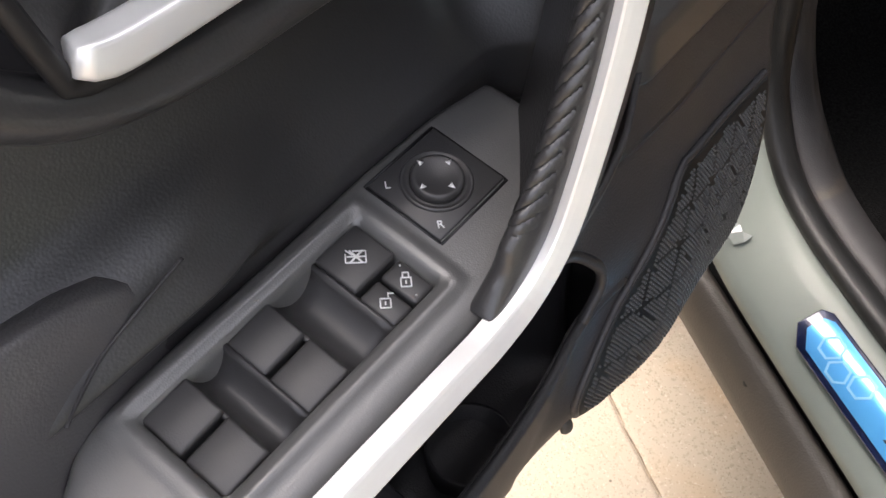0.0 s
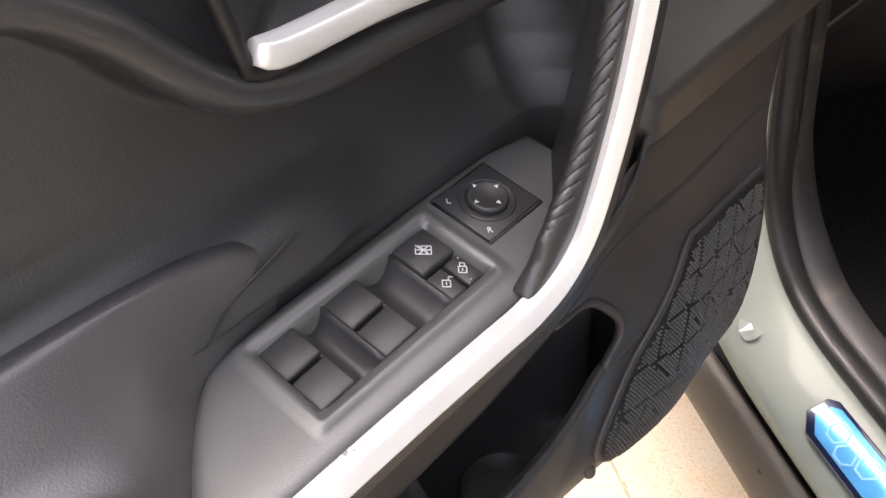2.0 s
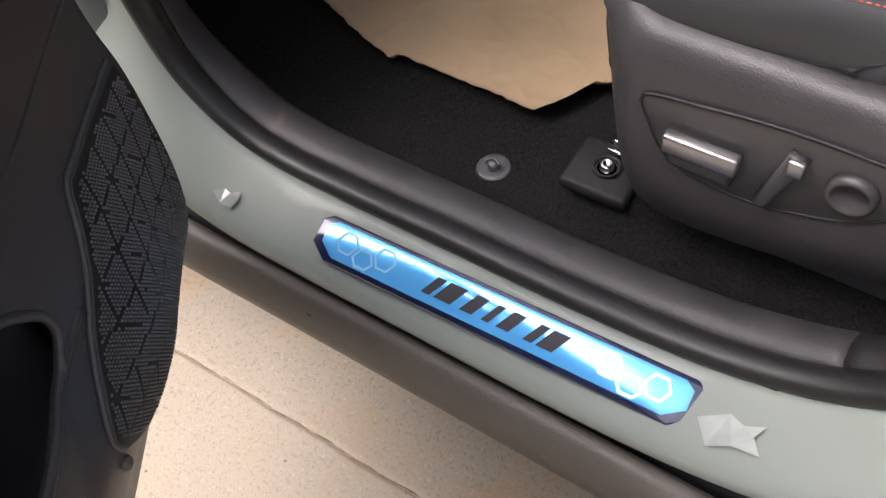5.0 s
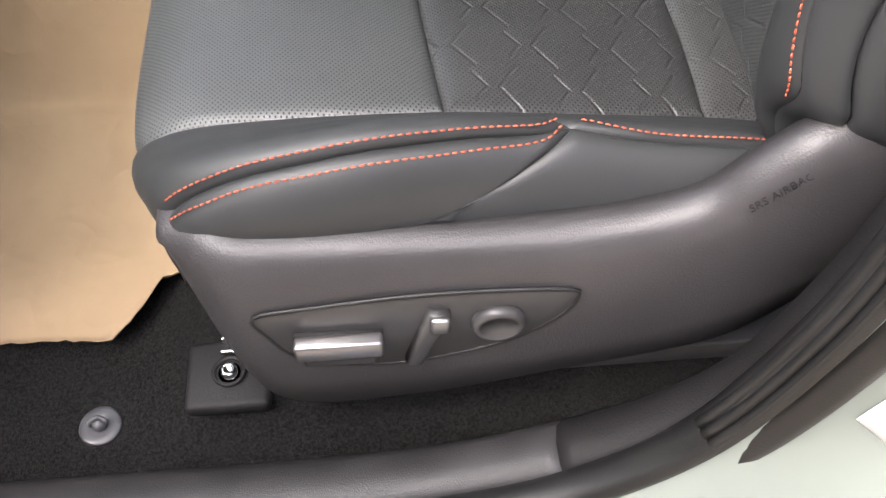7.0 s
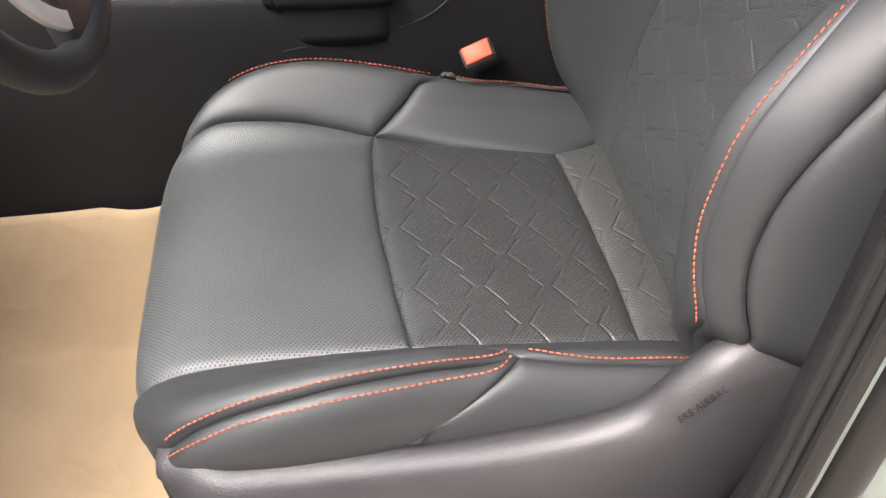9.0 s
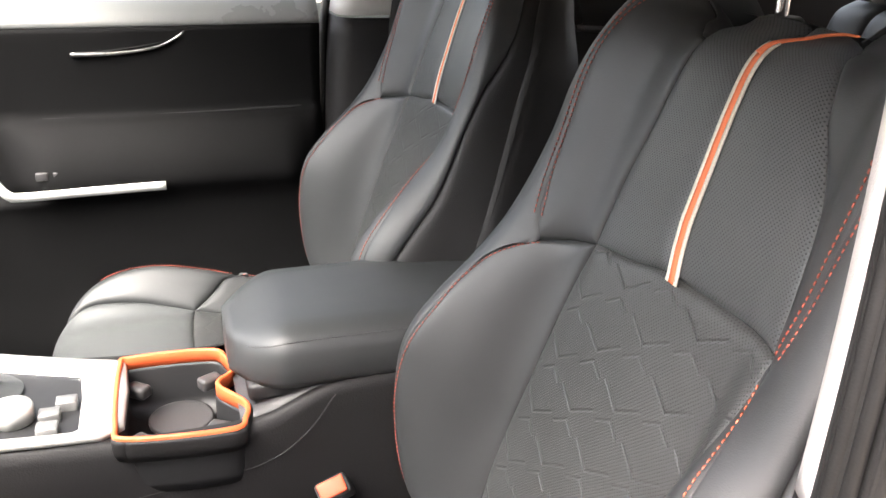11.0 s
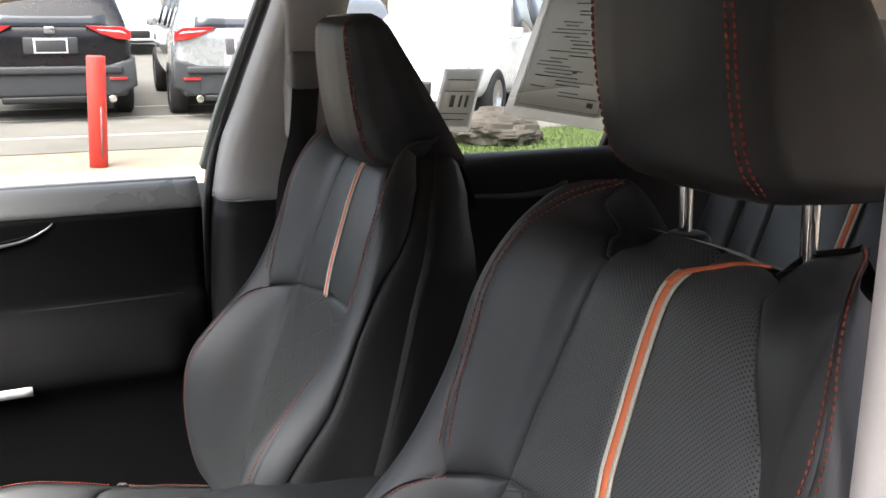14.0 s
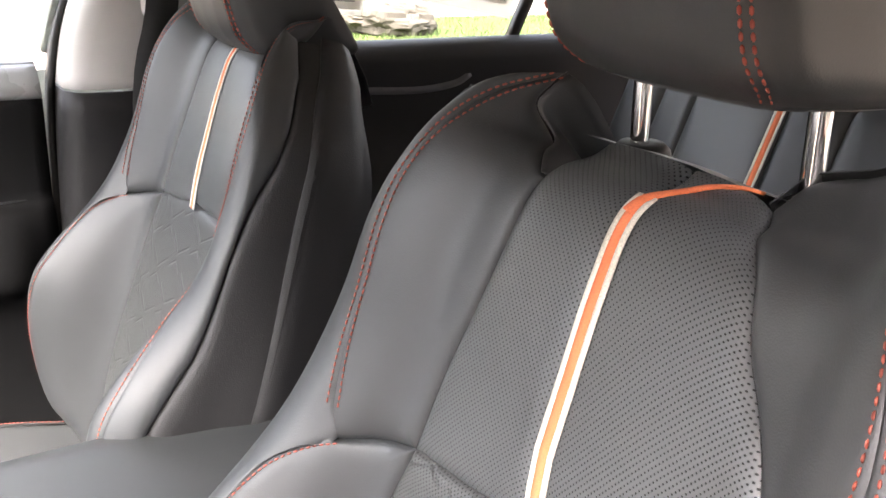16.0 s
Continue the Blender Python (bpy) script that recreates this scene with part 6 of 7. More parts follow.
for cx, cy in ((0.420, 0.752), (0.420, 0.842)):
    lathe("cup_ring", [(0.038, 0.0), (0.041, 0.0), (0.041, 0.006), (0.038, 0.006)], PLASTIC, console, "black cup holder ring", m=pose(cx, cy, 0.792))
for cx, cy, an in ((0.37, 0.735, 40), (0.465, 0.742, 150), (0.37, 0.86, -40), (0.46, 0.86, 210)):
    block("cup_tab", (-0.015, -0.010, -0.012), (0.015, 0.010, 0.004), SWITCH, console, "dark grey cup gripping tab", bevel=0.004, m=pose(cx, cy, 0.838, 0, 0, an))
# padded armrest lid
lid = group_empty("console_armrest")
tagged(lid, "padded black leather armrest lid on the console", "armrest")
LX = np.linspace(0, 1, 46)
lidP = []
for t in LX:
    x = 0.482 + 0.47 * t
    hw = 0.118 * (1 - (1 - min(t / 0.16, 1)) ** 2.4 * 0.62) * (1 - 0.25 * smooth01(t, 0.9, 1.0))
    up = 0.958 - 0.020 * (1 - smooth01(t, 0.0, 0.16)) + 0.006 * t
    lo = 0.886
    sec = [(-0.93, 0.0), (-0.99, 0.15), (-1.0, 0.38), (-0.985, 0.62), (-0.93, 0.82), (-0.82, 0.94), (-0.6, 0.99), (-0.3, 1.0), (0, 1.0)]
    sec = sec + [(-a, b) for a, b in sec[-2::-1]]
    lidP.append([(x, 0.835 + a * hw, lo + (up - lo) * b) for a, b in sec])
lidP = np.array(lidP)
sheet("lid_cushion", lidP, LEATHER, lid, "smooth black leather lid", thick=0.003)
put("lid_front", mesh_of("lid_front", lidP[0], [tuple(range(len(lidP[0])))], LEATHER), lid)
block("lid_base", (0.50, 0.835 - 0.095, 0.866), (0.95, 0.835 + 0.095, 0.888), DEEP, lid, "dark lid base", bevel=0.006)
for sc_ in (4, -5):
    stitches("stitching", lidP[2:-2, sc_] + np.array([0, 0, 0.0005]), SWITCH, lid, (0, 0, 1), pitch=0.005, length=0.0034)

# buckle
buckle = group_empty("seat_belt_buckle", pose(0.594, 0.690, 0.756, 0, 0, 0) @ pose(0, 0, 0, 44, -22, 0))
tagged(buckle, "black seat belt buckle with a red-orange release button", "buckle")
block("case", (-0.020, -0.013, -0.014), (0.020, 0.013, 0.036), SWITCH, buckle, "black buckle case", bevel=0.005, seg=3)
block("release_button", (-0.0165, -0.0105, 0.034), (0.0165, 0.0105, 0.0395), mat("red_orange_plastic", (0.66, 0.075, 0.028), 0.55, vary=0.04), buckle, "red-orange release button", bevel=0.002)
tube("stalk", [(0, 0, -0.010), (0.012, 0.012, -0.05), (0.035, 0.02, -0.16)], 0.010, DEEP, buckle, "black stalk", n=10, samples=12)

# ---- steering wheel ----
wheel = group_empty("steering_wheel", pose(0.175, SEAT_Y, 1.12) @ pose(0, 0, 0, 0, 75, 0))
tagged(wheel, "black leather steering wheel with silver spoke inlays", "steering wheel")
wa = np.linspace(0, 2 * np.pi, 120, endpoint=False)
WHEEL_LEATHER = mat("wheel_leather", (0.020, 0.0195, 0.020), 0.45, vary=0.12, scale=9, bump=0.2, bump_scale=900)
sweep("rim", np.stack([0.182 * np.cos(wa), 0.182 * np.sin(wa), 0 * wa], 1), circle(0.0165, 16, 0.0145), WHEEL_LEATHER, wheel, "stitched black leather rim", closed=True)
for an in (30, 150, 270):
    stitches("stitching", np.stack([0.1665 * np.cos(np.linspace(radians(an - 22), radians(an + 22), 30)), 0.1665 * np.sin(np.linspace(radians(an - 22), radians(an + 22), 30)), np.zeros(30)], 1), GREYSTEEL, wheel, (0, 0, 1))
hubP = []
for r in np.linspace(0, 1, 10):
    a = np.linspace(0, 2 * np.pi, 48)
    hubP.append(np.stack([0.075 * r * np.cos(a), 0.085 * r * np.sin(a), 0.035 - 0.03 * r ** 3 + 0 * a], 1))
sheet("hub", hubP, PLASTIC_SOFT, wheel, "soft black airbag cover", thick=0.02)
for s_ in (-1, 1):
    block("spoke", (-0.030, 0.06 if s_ > 0 else -0.172, -0.012), (0.022, 0.172 if s_ > 0 else -0.06, 0.012), PLASTIC, wheel, "black spoke", bevel=0.008, seg=3)
    ia, ir = np.radians(np.linspace(62, 16, 14)), np.linspace(0.122, 0.150, 14)
    sweep("spoke_inlay", np.stack([ir * np.cos(ia), s_ * ir * np.sin(ia), 0 * ia + 0.012], 1), [(-0.008, -0.003), (-0.007, 0.003), (0.007, 0.003), (0.008, -0.003)], CHROME, wheel, "satin silver inlay")
block("spoke", (0.06, -0.035, -0.012), (0.172, 0.035, 0.008), PLASTIC, wheel, "lower spoke", bevel=0.008, seg=3)
lathe("column", [(0.05, 0.0), (0.055, -0.05), (0.055, -0.22)], PLASTIC_SOFT, wheel, "steering column cover")

# ---- far side of the cabin ----

PDOOR = mat("dull_black_door_vinyl", (0.007, 0.0069, 0.0072), 0.72, vary=0.12, scale=9, bump=0.15, bump_scale=700, spec=0.08)
pdoor = group_empty("passenger_door")
tagged(pdoor, "closed front passenger door with black panel and silver strip", "car door")
prof = spline([(1.640, 1.236), (1.618, 1.243), (1.590, 1.237), (1.566, 1.214), (1.558, 1.195), (1.563, 1.14), (1.570, 1.06), (1.568, 1.030), (1.545, 1.020), (1.520, 0.995), (1.500, 0.96), (1.493, 0.930), (1.497, 0.912), (1.512, 0.895), (1.530, 0.85), (1.540, 0.70), (1.530, 0.55), (1.56, 0.42)], 90)
xsd = np.linspace(-0.32, 0.735, 50)
DP = []
for x in xsd:
    fade = smooth01(x, 0.10, 0.24)
    endf = 1 - smooth01(x, 0.66, 0.735) * 0.8
    DP.append([(x, y + (1.562 - y) * (1 - fade * endf) * (0.89 < z < 1.04), z) for y, z in prof])
DP = np.array(DP)
cut = int(np.argmax(prof[:, 1] < 1.206))
ledge = int(np.argmax(prof[:, 0] < 1.606))
sheet("window_ledge", DP[:, :ledge + 1], SILL_VINYL, pdoor, "grey-black vinyl window ledge", thick=0.004)
sheet("door_top", DP[:, ledge:cut + 1], SILL_VINYL, pdoor, "grey-black vinyl top of the door", thick=0.004)
sheet("door_panel", DP[:, cut:], PDOOR, pdoor, "soft black door panel", thick=0.004)
tube("door_crease", [(0.15, 1.566, 1.032), (0.4, 1.566, 1.031), (0.70, 1.566, 1.036)], 0.0022, DEEP, pdoor, n=6)
sweep("silver_strip", spline([(0.425, 1.490, 0.913), (0.30, 1.490, 0.911), (0.175, 1.490, 0.908), (0.148, 1.492, 0.915), (0.125, 1.498, 0.95), (0.10, 1.51, 1.01), (0.06, 1.53, 1.10), (0.0, 1.55, 1.20)], 60), [(-0.008, -0.003), (-0.008, 0.004), (0.008, 0.004), (0.008, -0.003)], CHROME, pdoor, "satin silver strip", up=(0, -1, 0))
sweep("handle_strip", spline([(0.28, 1.553, 1.150), (0.36, 1.553, 1.151), (0.43, 1.553, 1.160), (0.47, 1.553, 1.178), (0.482, 1.553, 1.188)], 30), [(-0.003, -0.004), (-0.003, 0.002), (0.003, 0.002), (0.003, -0.004)], SATIN, pdoor, "thin silver lower edge of the handle", up=(0, -1, 0), scale=np.linspace(1.2, 0.5, 30))
sheet("handle_bowl", [[(0.28 + 0.195 * t, 1.5555 + 0.012 * math.sin(math.pi * k), 1.152 + 0.026 * t ** 2 + k * (0.042 - 0.034 * t ** 2)) for k in np.linspace(0, 1, 8)] for t in np.linspace(0, 1, 14)], DEEP, pdoor, "dark inner handle bowl", thick=0.002)
for i in range(3):
    block("window_switch", (0.20 + i * 0.03, 1.492, 0.935), (0.222 + i * 0.03, 1.50, 0.95), SWITCH, pdoor, "window switch", bevel=0.002)
sheet("window_pane", [[(x, 1.655 - 0.10 * smooth01(z, 1.25, 1.65) , z) for z in np.linspace(1.26, 1.62, 8)] for x in np.linspace(-0.1, 0.80, 6)], GLASS, pdoor, "clear side window glass")
sweep("window_frame", spline([(0.764, 1.640, 1.255), (0.796, 1.625, 1.36), (0.841, 1.600, 1.48), (0.886, 1.57, 1.60)], 20), [(-0.014, -0.02), (-0.014, 0.012), (0.014, 0.012), (0.014, -0.02)], BODY, pdoor, "pale green window frame", up=(0, -1, 0))
sweep("frame_seal", spline([(0.750, 1.590, 0.50), (0.742, 1.585, 0.80), (0.742, 1.580, 1.05), (0.757, 1.585, 1.24), (0.796, 1.60, 1.36), (0.840, 1.58, 1.48), (0.884, 1.55, 1.60)], 40), [(-0.0045, -0.03), (-0.005, 0.008), (0.005, 0.008), (0.005, -0.03)], RUBBER, pdoor, "black door seal", up=(0, -1, 0))

pillar = group_empty("pillar_far")
tagged(pillar, "passenger side centre pillar with light upper trim and belt guide", "pillar", kind="structure")
PL = curve1([0.40, 0.8, 1.21, 1.4, 1.6], [0.750, 0.745, 0.764, 0.822, 0.890])
PR = curve1([0.40, 0.8, 1.21, 1.4, 1.6], [1.05, 0.98, 0.945, 0.96, 0.99])


def pillar_sheet(z0, z1, material, label):
    P = []
    for z in np.linspace(z0, z1, 24):
        a, b = float(PL(z)), float(PR(z))
        lean = 0.10 * float(smooth01(z, 1.25, 1.65))
        P.append([(a - 0.004, 1.60 - lean, z), (a, 1.525 - lean, z), (a + 0.012, 1.505 - lean, z), (a + 0.03, 1.498 - lean, z), ((a + b) / 2, 1.494 - lean, z), (b - 0.02, 1.50 - lean, z), (b, 1.52 - lean, z), (b + 0.003, 1.60 - lean, z)])
    sheet("pillar_trim", P, material, pillar, label, thick=0.003)


pillar_sheet(0.42, 1.213, CONSOLE_BLACK, "dark lower pillar trim")
pillar_sheet(1.217, 1.63, BEIGE, "light grey upper pillar trim")
block("belt_adjuster", (0.872, 1.415, 1.325), (0.945, 1.47, 1.60), BEIGE, pillar, "raised belt height adjuster cover", bevel=0.012, seg=3)
block("belt_guide", (0.868, 1.385, 1.415), (0.922, 1.43, 1.478), mat("grey_guide_plastic", (0.20, 0.195, 0.19), 0.5), pillar, "grey plastic belt guide", bevel=0.012, seg=3)
belt = sweep("seat_belt", spline([(0.896, 1.395, 1.43), (0.888, 1.405, 1.335), (0.868, 1.43, 1.22), (0.86, 1.45, 0.95), (0.86, 1.47, 0.55)], 30), [(-0.023, -0.0008), (-0.023, 0.0008), (0.023, 0.0008), (0.023, -0.0008)], mat("black_belt_webbing", (0.012, 0.012, 0.012), 0.8, vary=0.2, scale=300), None, up=(0, -1, 0))
tagged(belt, "black seat belt webbing hanging from the guide", "seat belt")

rdoor = group_empty("rear_door")
tagged(rdoor, "closed rear passenger door with dark panel and silver handle trim", "car door")
rprof = spline([(1.665, 1.242), (1.64, 1.252), (1.61, 1.247), (1.595, 1.225), (1.600, 1.15), (1.600, 1.02), (1.56, 0.99), (1.545, 0.93), (1.57, 0.88), (1.58, 0.6), (1.60, 0.42)], 60)
sheet("door_panel", [[(x, y, z) for y, z in rprof] for x in np.linspace(0.97, 2.05, 30)], CONSOLE_BLACK, rdoor, "soft black rear door panel", thick=0.004)
sweep("handle_trim", spline([(1.30, 1.598, 1.168), (1.42, 1.598, 1.163), (1.50, 1.598, 1.172), (1.535, 1.598, 1.190)], 24), [(-0.007, -0.004), (-0.007, 0.005), (0.007, 0.005), (0.007, -0.004)], GREYSTEEL, rdoor, "dark silver handle trim", up=(0, -1, 0))
sweep("handle_trim", spline([(1.30, 1.598, 1.192), (1.45, 1.598, 1.197), (1.535, 1.598, 1.190)], 24), circle(0.003, 8), CHROME, rdoor, "", up=(0, -1, 0))
sheet("window_pane", [[(x, 1.668 - 0.09 * smooth01(z, 1.25, 1.65), z) for z in np.linspace(1.238, 1.63, 8)] for x in np.linspace(0.98, 2.15, 8)], GLASS, rdoor, "clear rear side glass")
sweep("window_divider", spline([(1.668, 1.655, 1.245), (1.70, 1.64, 1.34), (1.735, 1.62, 1.46), (1.77, 1.58, 1.60)], 16), [(-0.010, -0.01), (-0.010, 0.01), (0.010, 0.01), (0.010, -0.01)], RUBBER, rdoor, "black window divider", up=(0, -1, 0))

block("armrest_strip", (1.230, 1.552, 0.880), (1.312, 1.566, 0.889), CHROME, rdoor, "short silver strip on the rear armrest", bevel=0.002)

# papers behind the rear side glass
PAPERWHITE = mat("white_office_paper", (0.62, 0.61, 0.58), 0.7, vary=0.03, scale=8)
INK = mat("grey_print", (0.22, 0.22, 0.22), 0.8, vary=0.1)
SLEEVE = mat("clear_plastic_sleeve", (0.72, 0.72, 0.72), 0.25, vary=0.04)


def translucent(m, share):
    """Lets light from behind shine through a thin sheet."""
    nt = m.node_tree
    b = nt.nodes["Principled BSDF"]
    tr2 = nt.nodes.new("ShaderNodeBsdfTranslucent")
    tr2.inputs[0].default_value = (0.80, 0.79, 0.76, 1)
    mx = nt.nodes.new("ShaderNodeMixShader")
    mx.inputs[0].default_value = share
    nt.links.new(b.outputs[0], mx.inputs[1])
    nt.links.new(tr2.outputs[0], mx.inputs[2])
    nt.links.new(mx.outputs[0], nt.nodes["Material Output"].inputs[0])


translucent(PAPERWHITE, 0.65)
translucent(SLEEVE, 0.75)


def window_sheet(name, label, corners, lines):
    ob = group_empty(name)
    tagged(ob, label, "paper sheet")
    tl, tr_, br, bl = [np.array(c, float) for c in corners]
    at = lambda a, b, o=0.0: tl * (1 - a) * (1 - b) + tr_ * a * (1 - b) + br * a * b + bl * (1 - a) * b + np.array([0, -o, 0])
    sheet("sleeve", [[at(a, b) for b in np.linspace(-0.03, 1.04, 5)] for a in np.linspace(-0.05, 1.05, 5)], SLEEVE, ob, "clear plastic sleeve", thick=0.0006)
    sheet("page", [[at(a, b, 0.0015) for b in np.linspace(0, 0.95, 5)] for a in np.linspace(0.02, 0.98, 5)], PAPERWHITE, ob, "printed page", thick=0.0004)
    for a0, a1, b0, b1 in lines:
        sheet("print_line", [[at(a, b, 0.0025) for b in (b0, b1)] for a in (a0, a1)], INK, ob, thick=0.0002)
    return ob


rl = random.Random(5)
L1 = []
for i in range(26):
    b = 0.06 + 0.03 * i
    if rl.random() < 0.8:
        a = 0.12 + rl.random() * 0.35
        L1.append((a, min(a + 0.15 + rl.random() * 0.35, 0.9), b, b + 0.009))
L1 += [(0.05, 0.95, 0.02, 0.024), (0.05, 0.95, 0.92, 0.924), (0.05, 0.054, 0.02, 0.92), (0.946, 0.95, 0.02, 0.92), (0.55, 0.60, 0.60, 0.625), (0.80, 0.87, 0.84, 0.88)]
window_sheet("window_sticker", "printed white price sheet in a clear sleeve on the rear glass", [(1.493, 1.622, 1.585), (1.69, 1.622, 1.588), (1.652, 1.652, 1.300), (1.418, 1.652, 1.342)], L1)
window_sheet("notice_card", "small framed white notice card on the rear glass", [(1.262, 1.640, 1.432), (1.345, 1.640, 1.430), (1.318, 1.652, 1.305), (1.235, 1.652, 1.31)], [(0.1, 0.9, 0.15, 0.17), (0.1, 0.9, 0.34, 0.36), (0.72, 0.80, 0.42, 0.62), (0.55, 0.62, 0.42, 0.62), (0.3, 0.42, 0.42, 0.62), (0.1, 0.9, 0.72, 0.74), (0.2, 0.8, 0.82, 0.84)])

# ---- rear seat ----
rseat = group_empty("rear_seat")
tagged(rseat, "black leather rear bench seat with orange ribbon stripe", "car seat")


def rear_back(v, s):
    """v up the back, s across in metres from the car's middle."""
    w = 0.030 * np.cos(np.clip(np.abs(np.abs(s) - 0.36) / 0.30, 0, 1) * math.pi / 2) + 0.02 * smooth01(np.abs(s), 0.50, 0.62)
    drop = 0.06 * smooth01(v, 0.56, 0.66) ** 2
    return np.stack([1.66 + 0.36 * v - w + drop, 0.82 + s, 0.69 + 0.88 * v - 0.3 * drop], -1)


edges = [-0.66, -0.545, -0.46, -0.25, -0.14, 0.14, 0.25, 0.46, 0.545, 0.66]
for i, (a, b) in enumerate(zip(edges[:-1], edges[1:])):
    m_ = LEATHER_PERF if i in (2, 6) else LEATHER
    puff_panel("back_panel", bilinear([(0, a), (0.64, a)], [(0, b), (0.64, b)], [(0, a), (0, b)], [(0.64, a), (0.64, b)], 30, 12), rear_back, m_, rseat, "black leather rear back panel", dip=0.006, wide=0.012)
for a, b, m_, lb in ((0.247, 0.252, WHITE_WEAVE, "white ribbon edge"), (0.252, 0.263, ORANGE_WEAVE, "orange woven ribbon"), (0.263, 0.268, WHITE_WEAVE, "white ribbon edge")):
    vv = np.linspace(0.25, 0.60, 40)
    sheet("ribbon", np.stack([rear_back(vv, np.full(40, q)) + np.array([-0.004, 0, 0.001]) for q in (a, b)], 1), m_, rseat, lb, thick=0.001)
sheet("back_top", [[(1.86 + 0.02, y, 1.245), (1.90, y, 1.262), (1.98, y, 1.25), (2.02, y, 1.15)] for y in np.linspace(0.16, 1.48, 12)], LEATHER, rseat, "top edge", thick=0.003)
sheet("bench", [[(1.20, y, 0.55), (1.19, y, 0.64), (1.22, y, 0.69), (1.35, y, 0.705), (1.70, y, 0.69)] for y in np.linspace(0.17, 1.47, 24)], LEATHER, rseat, "black leather bench cushion", thick=0.01)
for yy in (0.40, 0.52, 1.12, 1.24):
    tube("headrest_post", [(1.90, yy, 1.22), (1.915, yy, 1.32)], 0.006, STEEL, rseat, "steel headrest post", samples=6)
for yy in (0.46, 1.18):
    block("headrest", (-0.05, -0.13, 0), (0.05, 0.13, 0.17), LEATHER, rseat, "black leather rear headrest", bevel=0.035, seg=5, m=pose(1.935, yy, 1.305, 0, 12, 0))

# body parts that close the cabin
sheet("rear_wall", [[(2.62, y, z) for z in np.linspace(0.4, 1.12, 4)] for y in np.linspace(0.05, 1.6, 4)], PLASTIC_SOFT, body, "dark tailgate trim", thick=0.03)
sheet("parcel_side", [[(2.05, 1.60, z), (2.62, 1.58, z)] for z in np.linspace(0.4, 1.24, 4)], PLASTIC_SOFT, body, "dark cargo side trim", thick=0.02)
sheet("left_rear_side", [[(0.95, 0.02, z), (2.62, 0.05, z)] for z in np.linspace(0.35, 1.22, 4)], BODY, body, "painted rear side", thick=0.03)
sheet("far_outer_side", [[(-0.6, 1.70, z), (2.62, 1.70, z)] for z in (0.3, 0.7, 1.0, 1.22)], BODY, body, "painted far side", thick=0.01)
sweep("far_roof_rail", spline([(-0.42, 1.55, 1.10), (0.0, 1.52, 1.40), (0.35, 1.50, 1.60), (1.0, 1.50, 1.655), (2.0, 1.50, 1.63), (2.6, 1.50, 1.56)], 50), [(-0.05, -0.03), (-0.05, 0.03), (0.05, 0.03), (0.05, -0.03)], BEIGE, body, "light roof rail trim", up=(0, -1, 0))
sweep("near_roof_rail", spline([(0.45, 0.11, 1.69), (1.0, 0.10, 1.70), (2.0, 0.10, 1.67), (2.6, 0.12, 1.60)], 30), [(-0.05, -0.03), (-0.05, 0.03), (0.05, 0.03), (0.05, -0.03)], BEIGE, body, "light roof rail trim", up=(0, -1, 0))
sweep("rear_pillar", spline([(2.15, 1.62, 1.20), (2.35, 1.58, 1.40), (2.5, 1.50, 1.60)], 12), [(-0.08, -0.03), (-0.08, 0.03), (0.08, 0.03), (0.08, -0.03)], BEIGE, body, "light rear pillar trim", up=(0, -1, 0))
sheet("front_wing", [[(-0.26, 0.03, z), (-0.30, 0.0, z), (-0.9, 0.0, z)] for z in np.linspace(0.35, 1.05, 5)], BODY, body, "painted front wing", thick=0.01)

# ---- outside, beyond the far windows ----
ASPHALT = mat("pale_worn_asphalt", (0.15, 0.142, 0.125), 0.95, vary=0.18, scale=1.2, bump=0.4, bump_scale=90, spec=0.2)
lot = sheet("parking_lot", [[(x, y, float(slope(y)) + 0.012) for y in np.linspace(9.6, 60, 12)] for x in np.linspace(-50, 60, 8)], ASPHALT, thick=0.01)
tagged(lot, "pale worn asphalt parking lot", "road", kind="structure")
LINE = mat("faded_white_paint", (0.32, 0.305, 0.26), 0.8, vary=0.2, scale=6)
for y0 in (10.5, 11.95, 13.0):
    ln = sheet("lot_line", [[(x, y, float(slope(y)) + 0.017) for y in (y0, y0 + 0.12)] for x in np.linspace(-8, 4.5, 6)], LINE, thick=0.002)
    tagged(ln, "faded white painted line on asphalt", "road marking", kind="structure")
ln = sheet("lot_line", [[(x + (y - 10.6) * 0.35, y, float(slope(y)) + 0.018) for y in np.linspace(10.6, 16, 4)] for x in (2.35, 2.48)], LINE, thick=0.002)
tagged(ln, "faded white painted line on asphalt", "road marking", kind="structure")

bollard = group_empty("bollard", pose(0.925, 8.76, float(slope(8.76)), 0, 3.0, 0))
tagged(bollard, "red painted steel bollard beside the lot", "bollard")
RED = mat("red_bollard_paint", (0.72, 0.06, 0.045), 0.5, vary=0.12, scale=9)
lathe("post", [(0.082, 0.0), (0.082, 0.985), (0.080, 0.997), (0.070, 1.002), (0.0001, 1.004)], RED, bollard, "scuffed red post", n=28)
block("scuff", (0.02, -0.082, 0.10), (0.035, -0.0795, 0.55), mat("grey_scuff", (0.25, 0.14, 0.13), 0.8, vary=0.3, scale=40), bollard, "grey scuff", bevel=0)

# plain unseen wall, added to cut the light from the driver's side
wall = block("light_block_wall", (-18, -6.4, -0.2), (18, -6.0, 5.0), mat("dark_grey_light_block", (0.09, 0.085, 0.08), 0.9, vary=0.15, scale=0.8, bump=0.3, bump_scale=60), None, "", bevel=0.01)
tagged(wall, "unseen dark grey wall added to block side light", "wall", kind="structure")

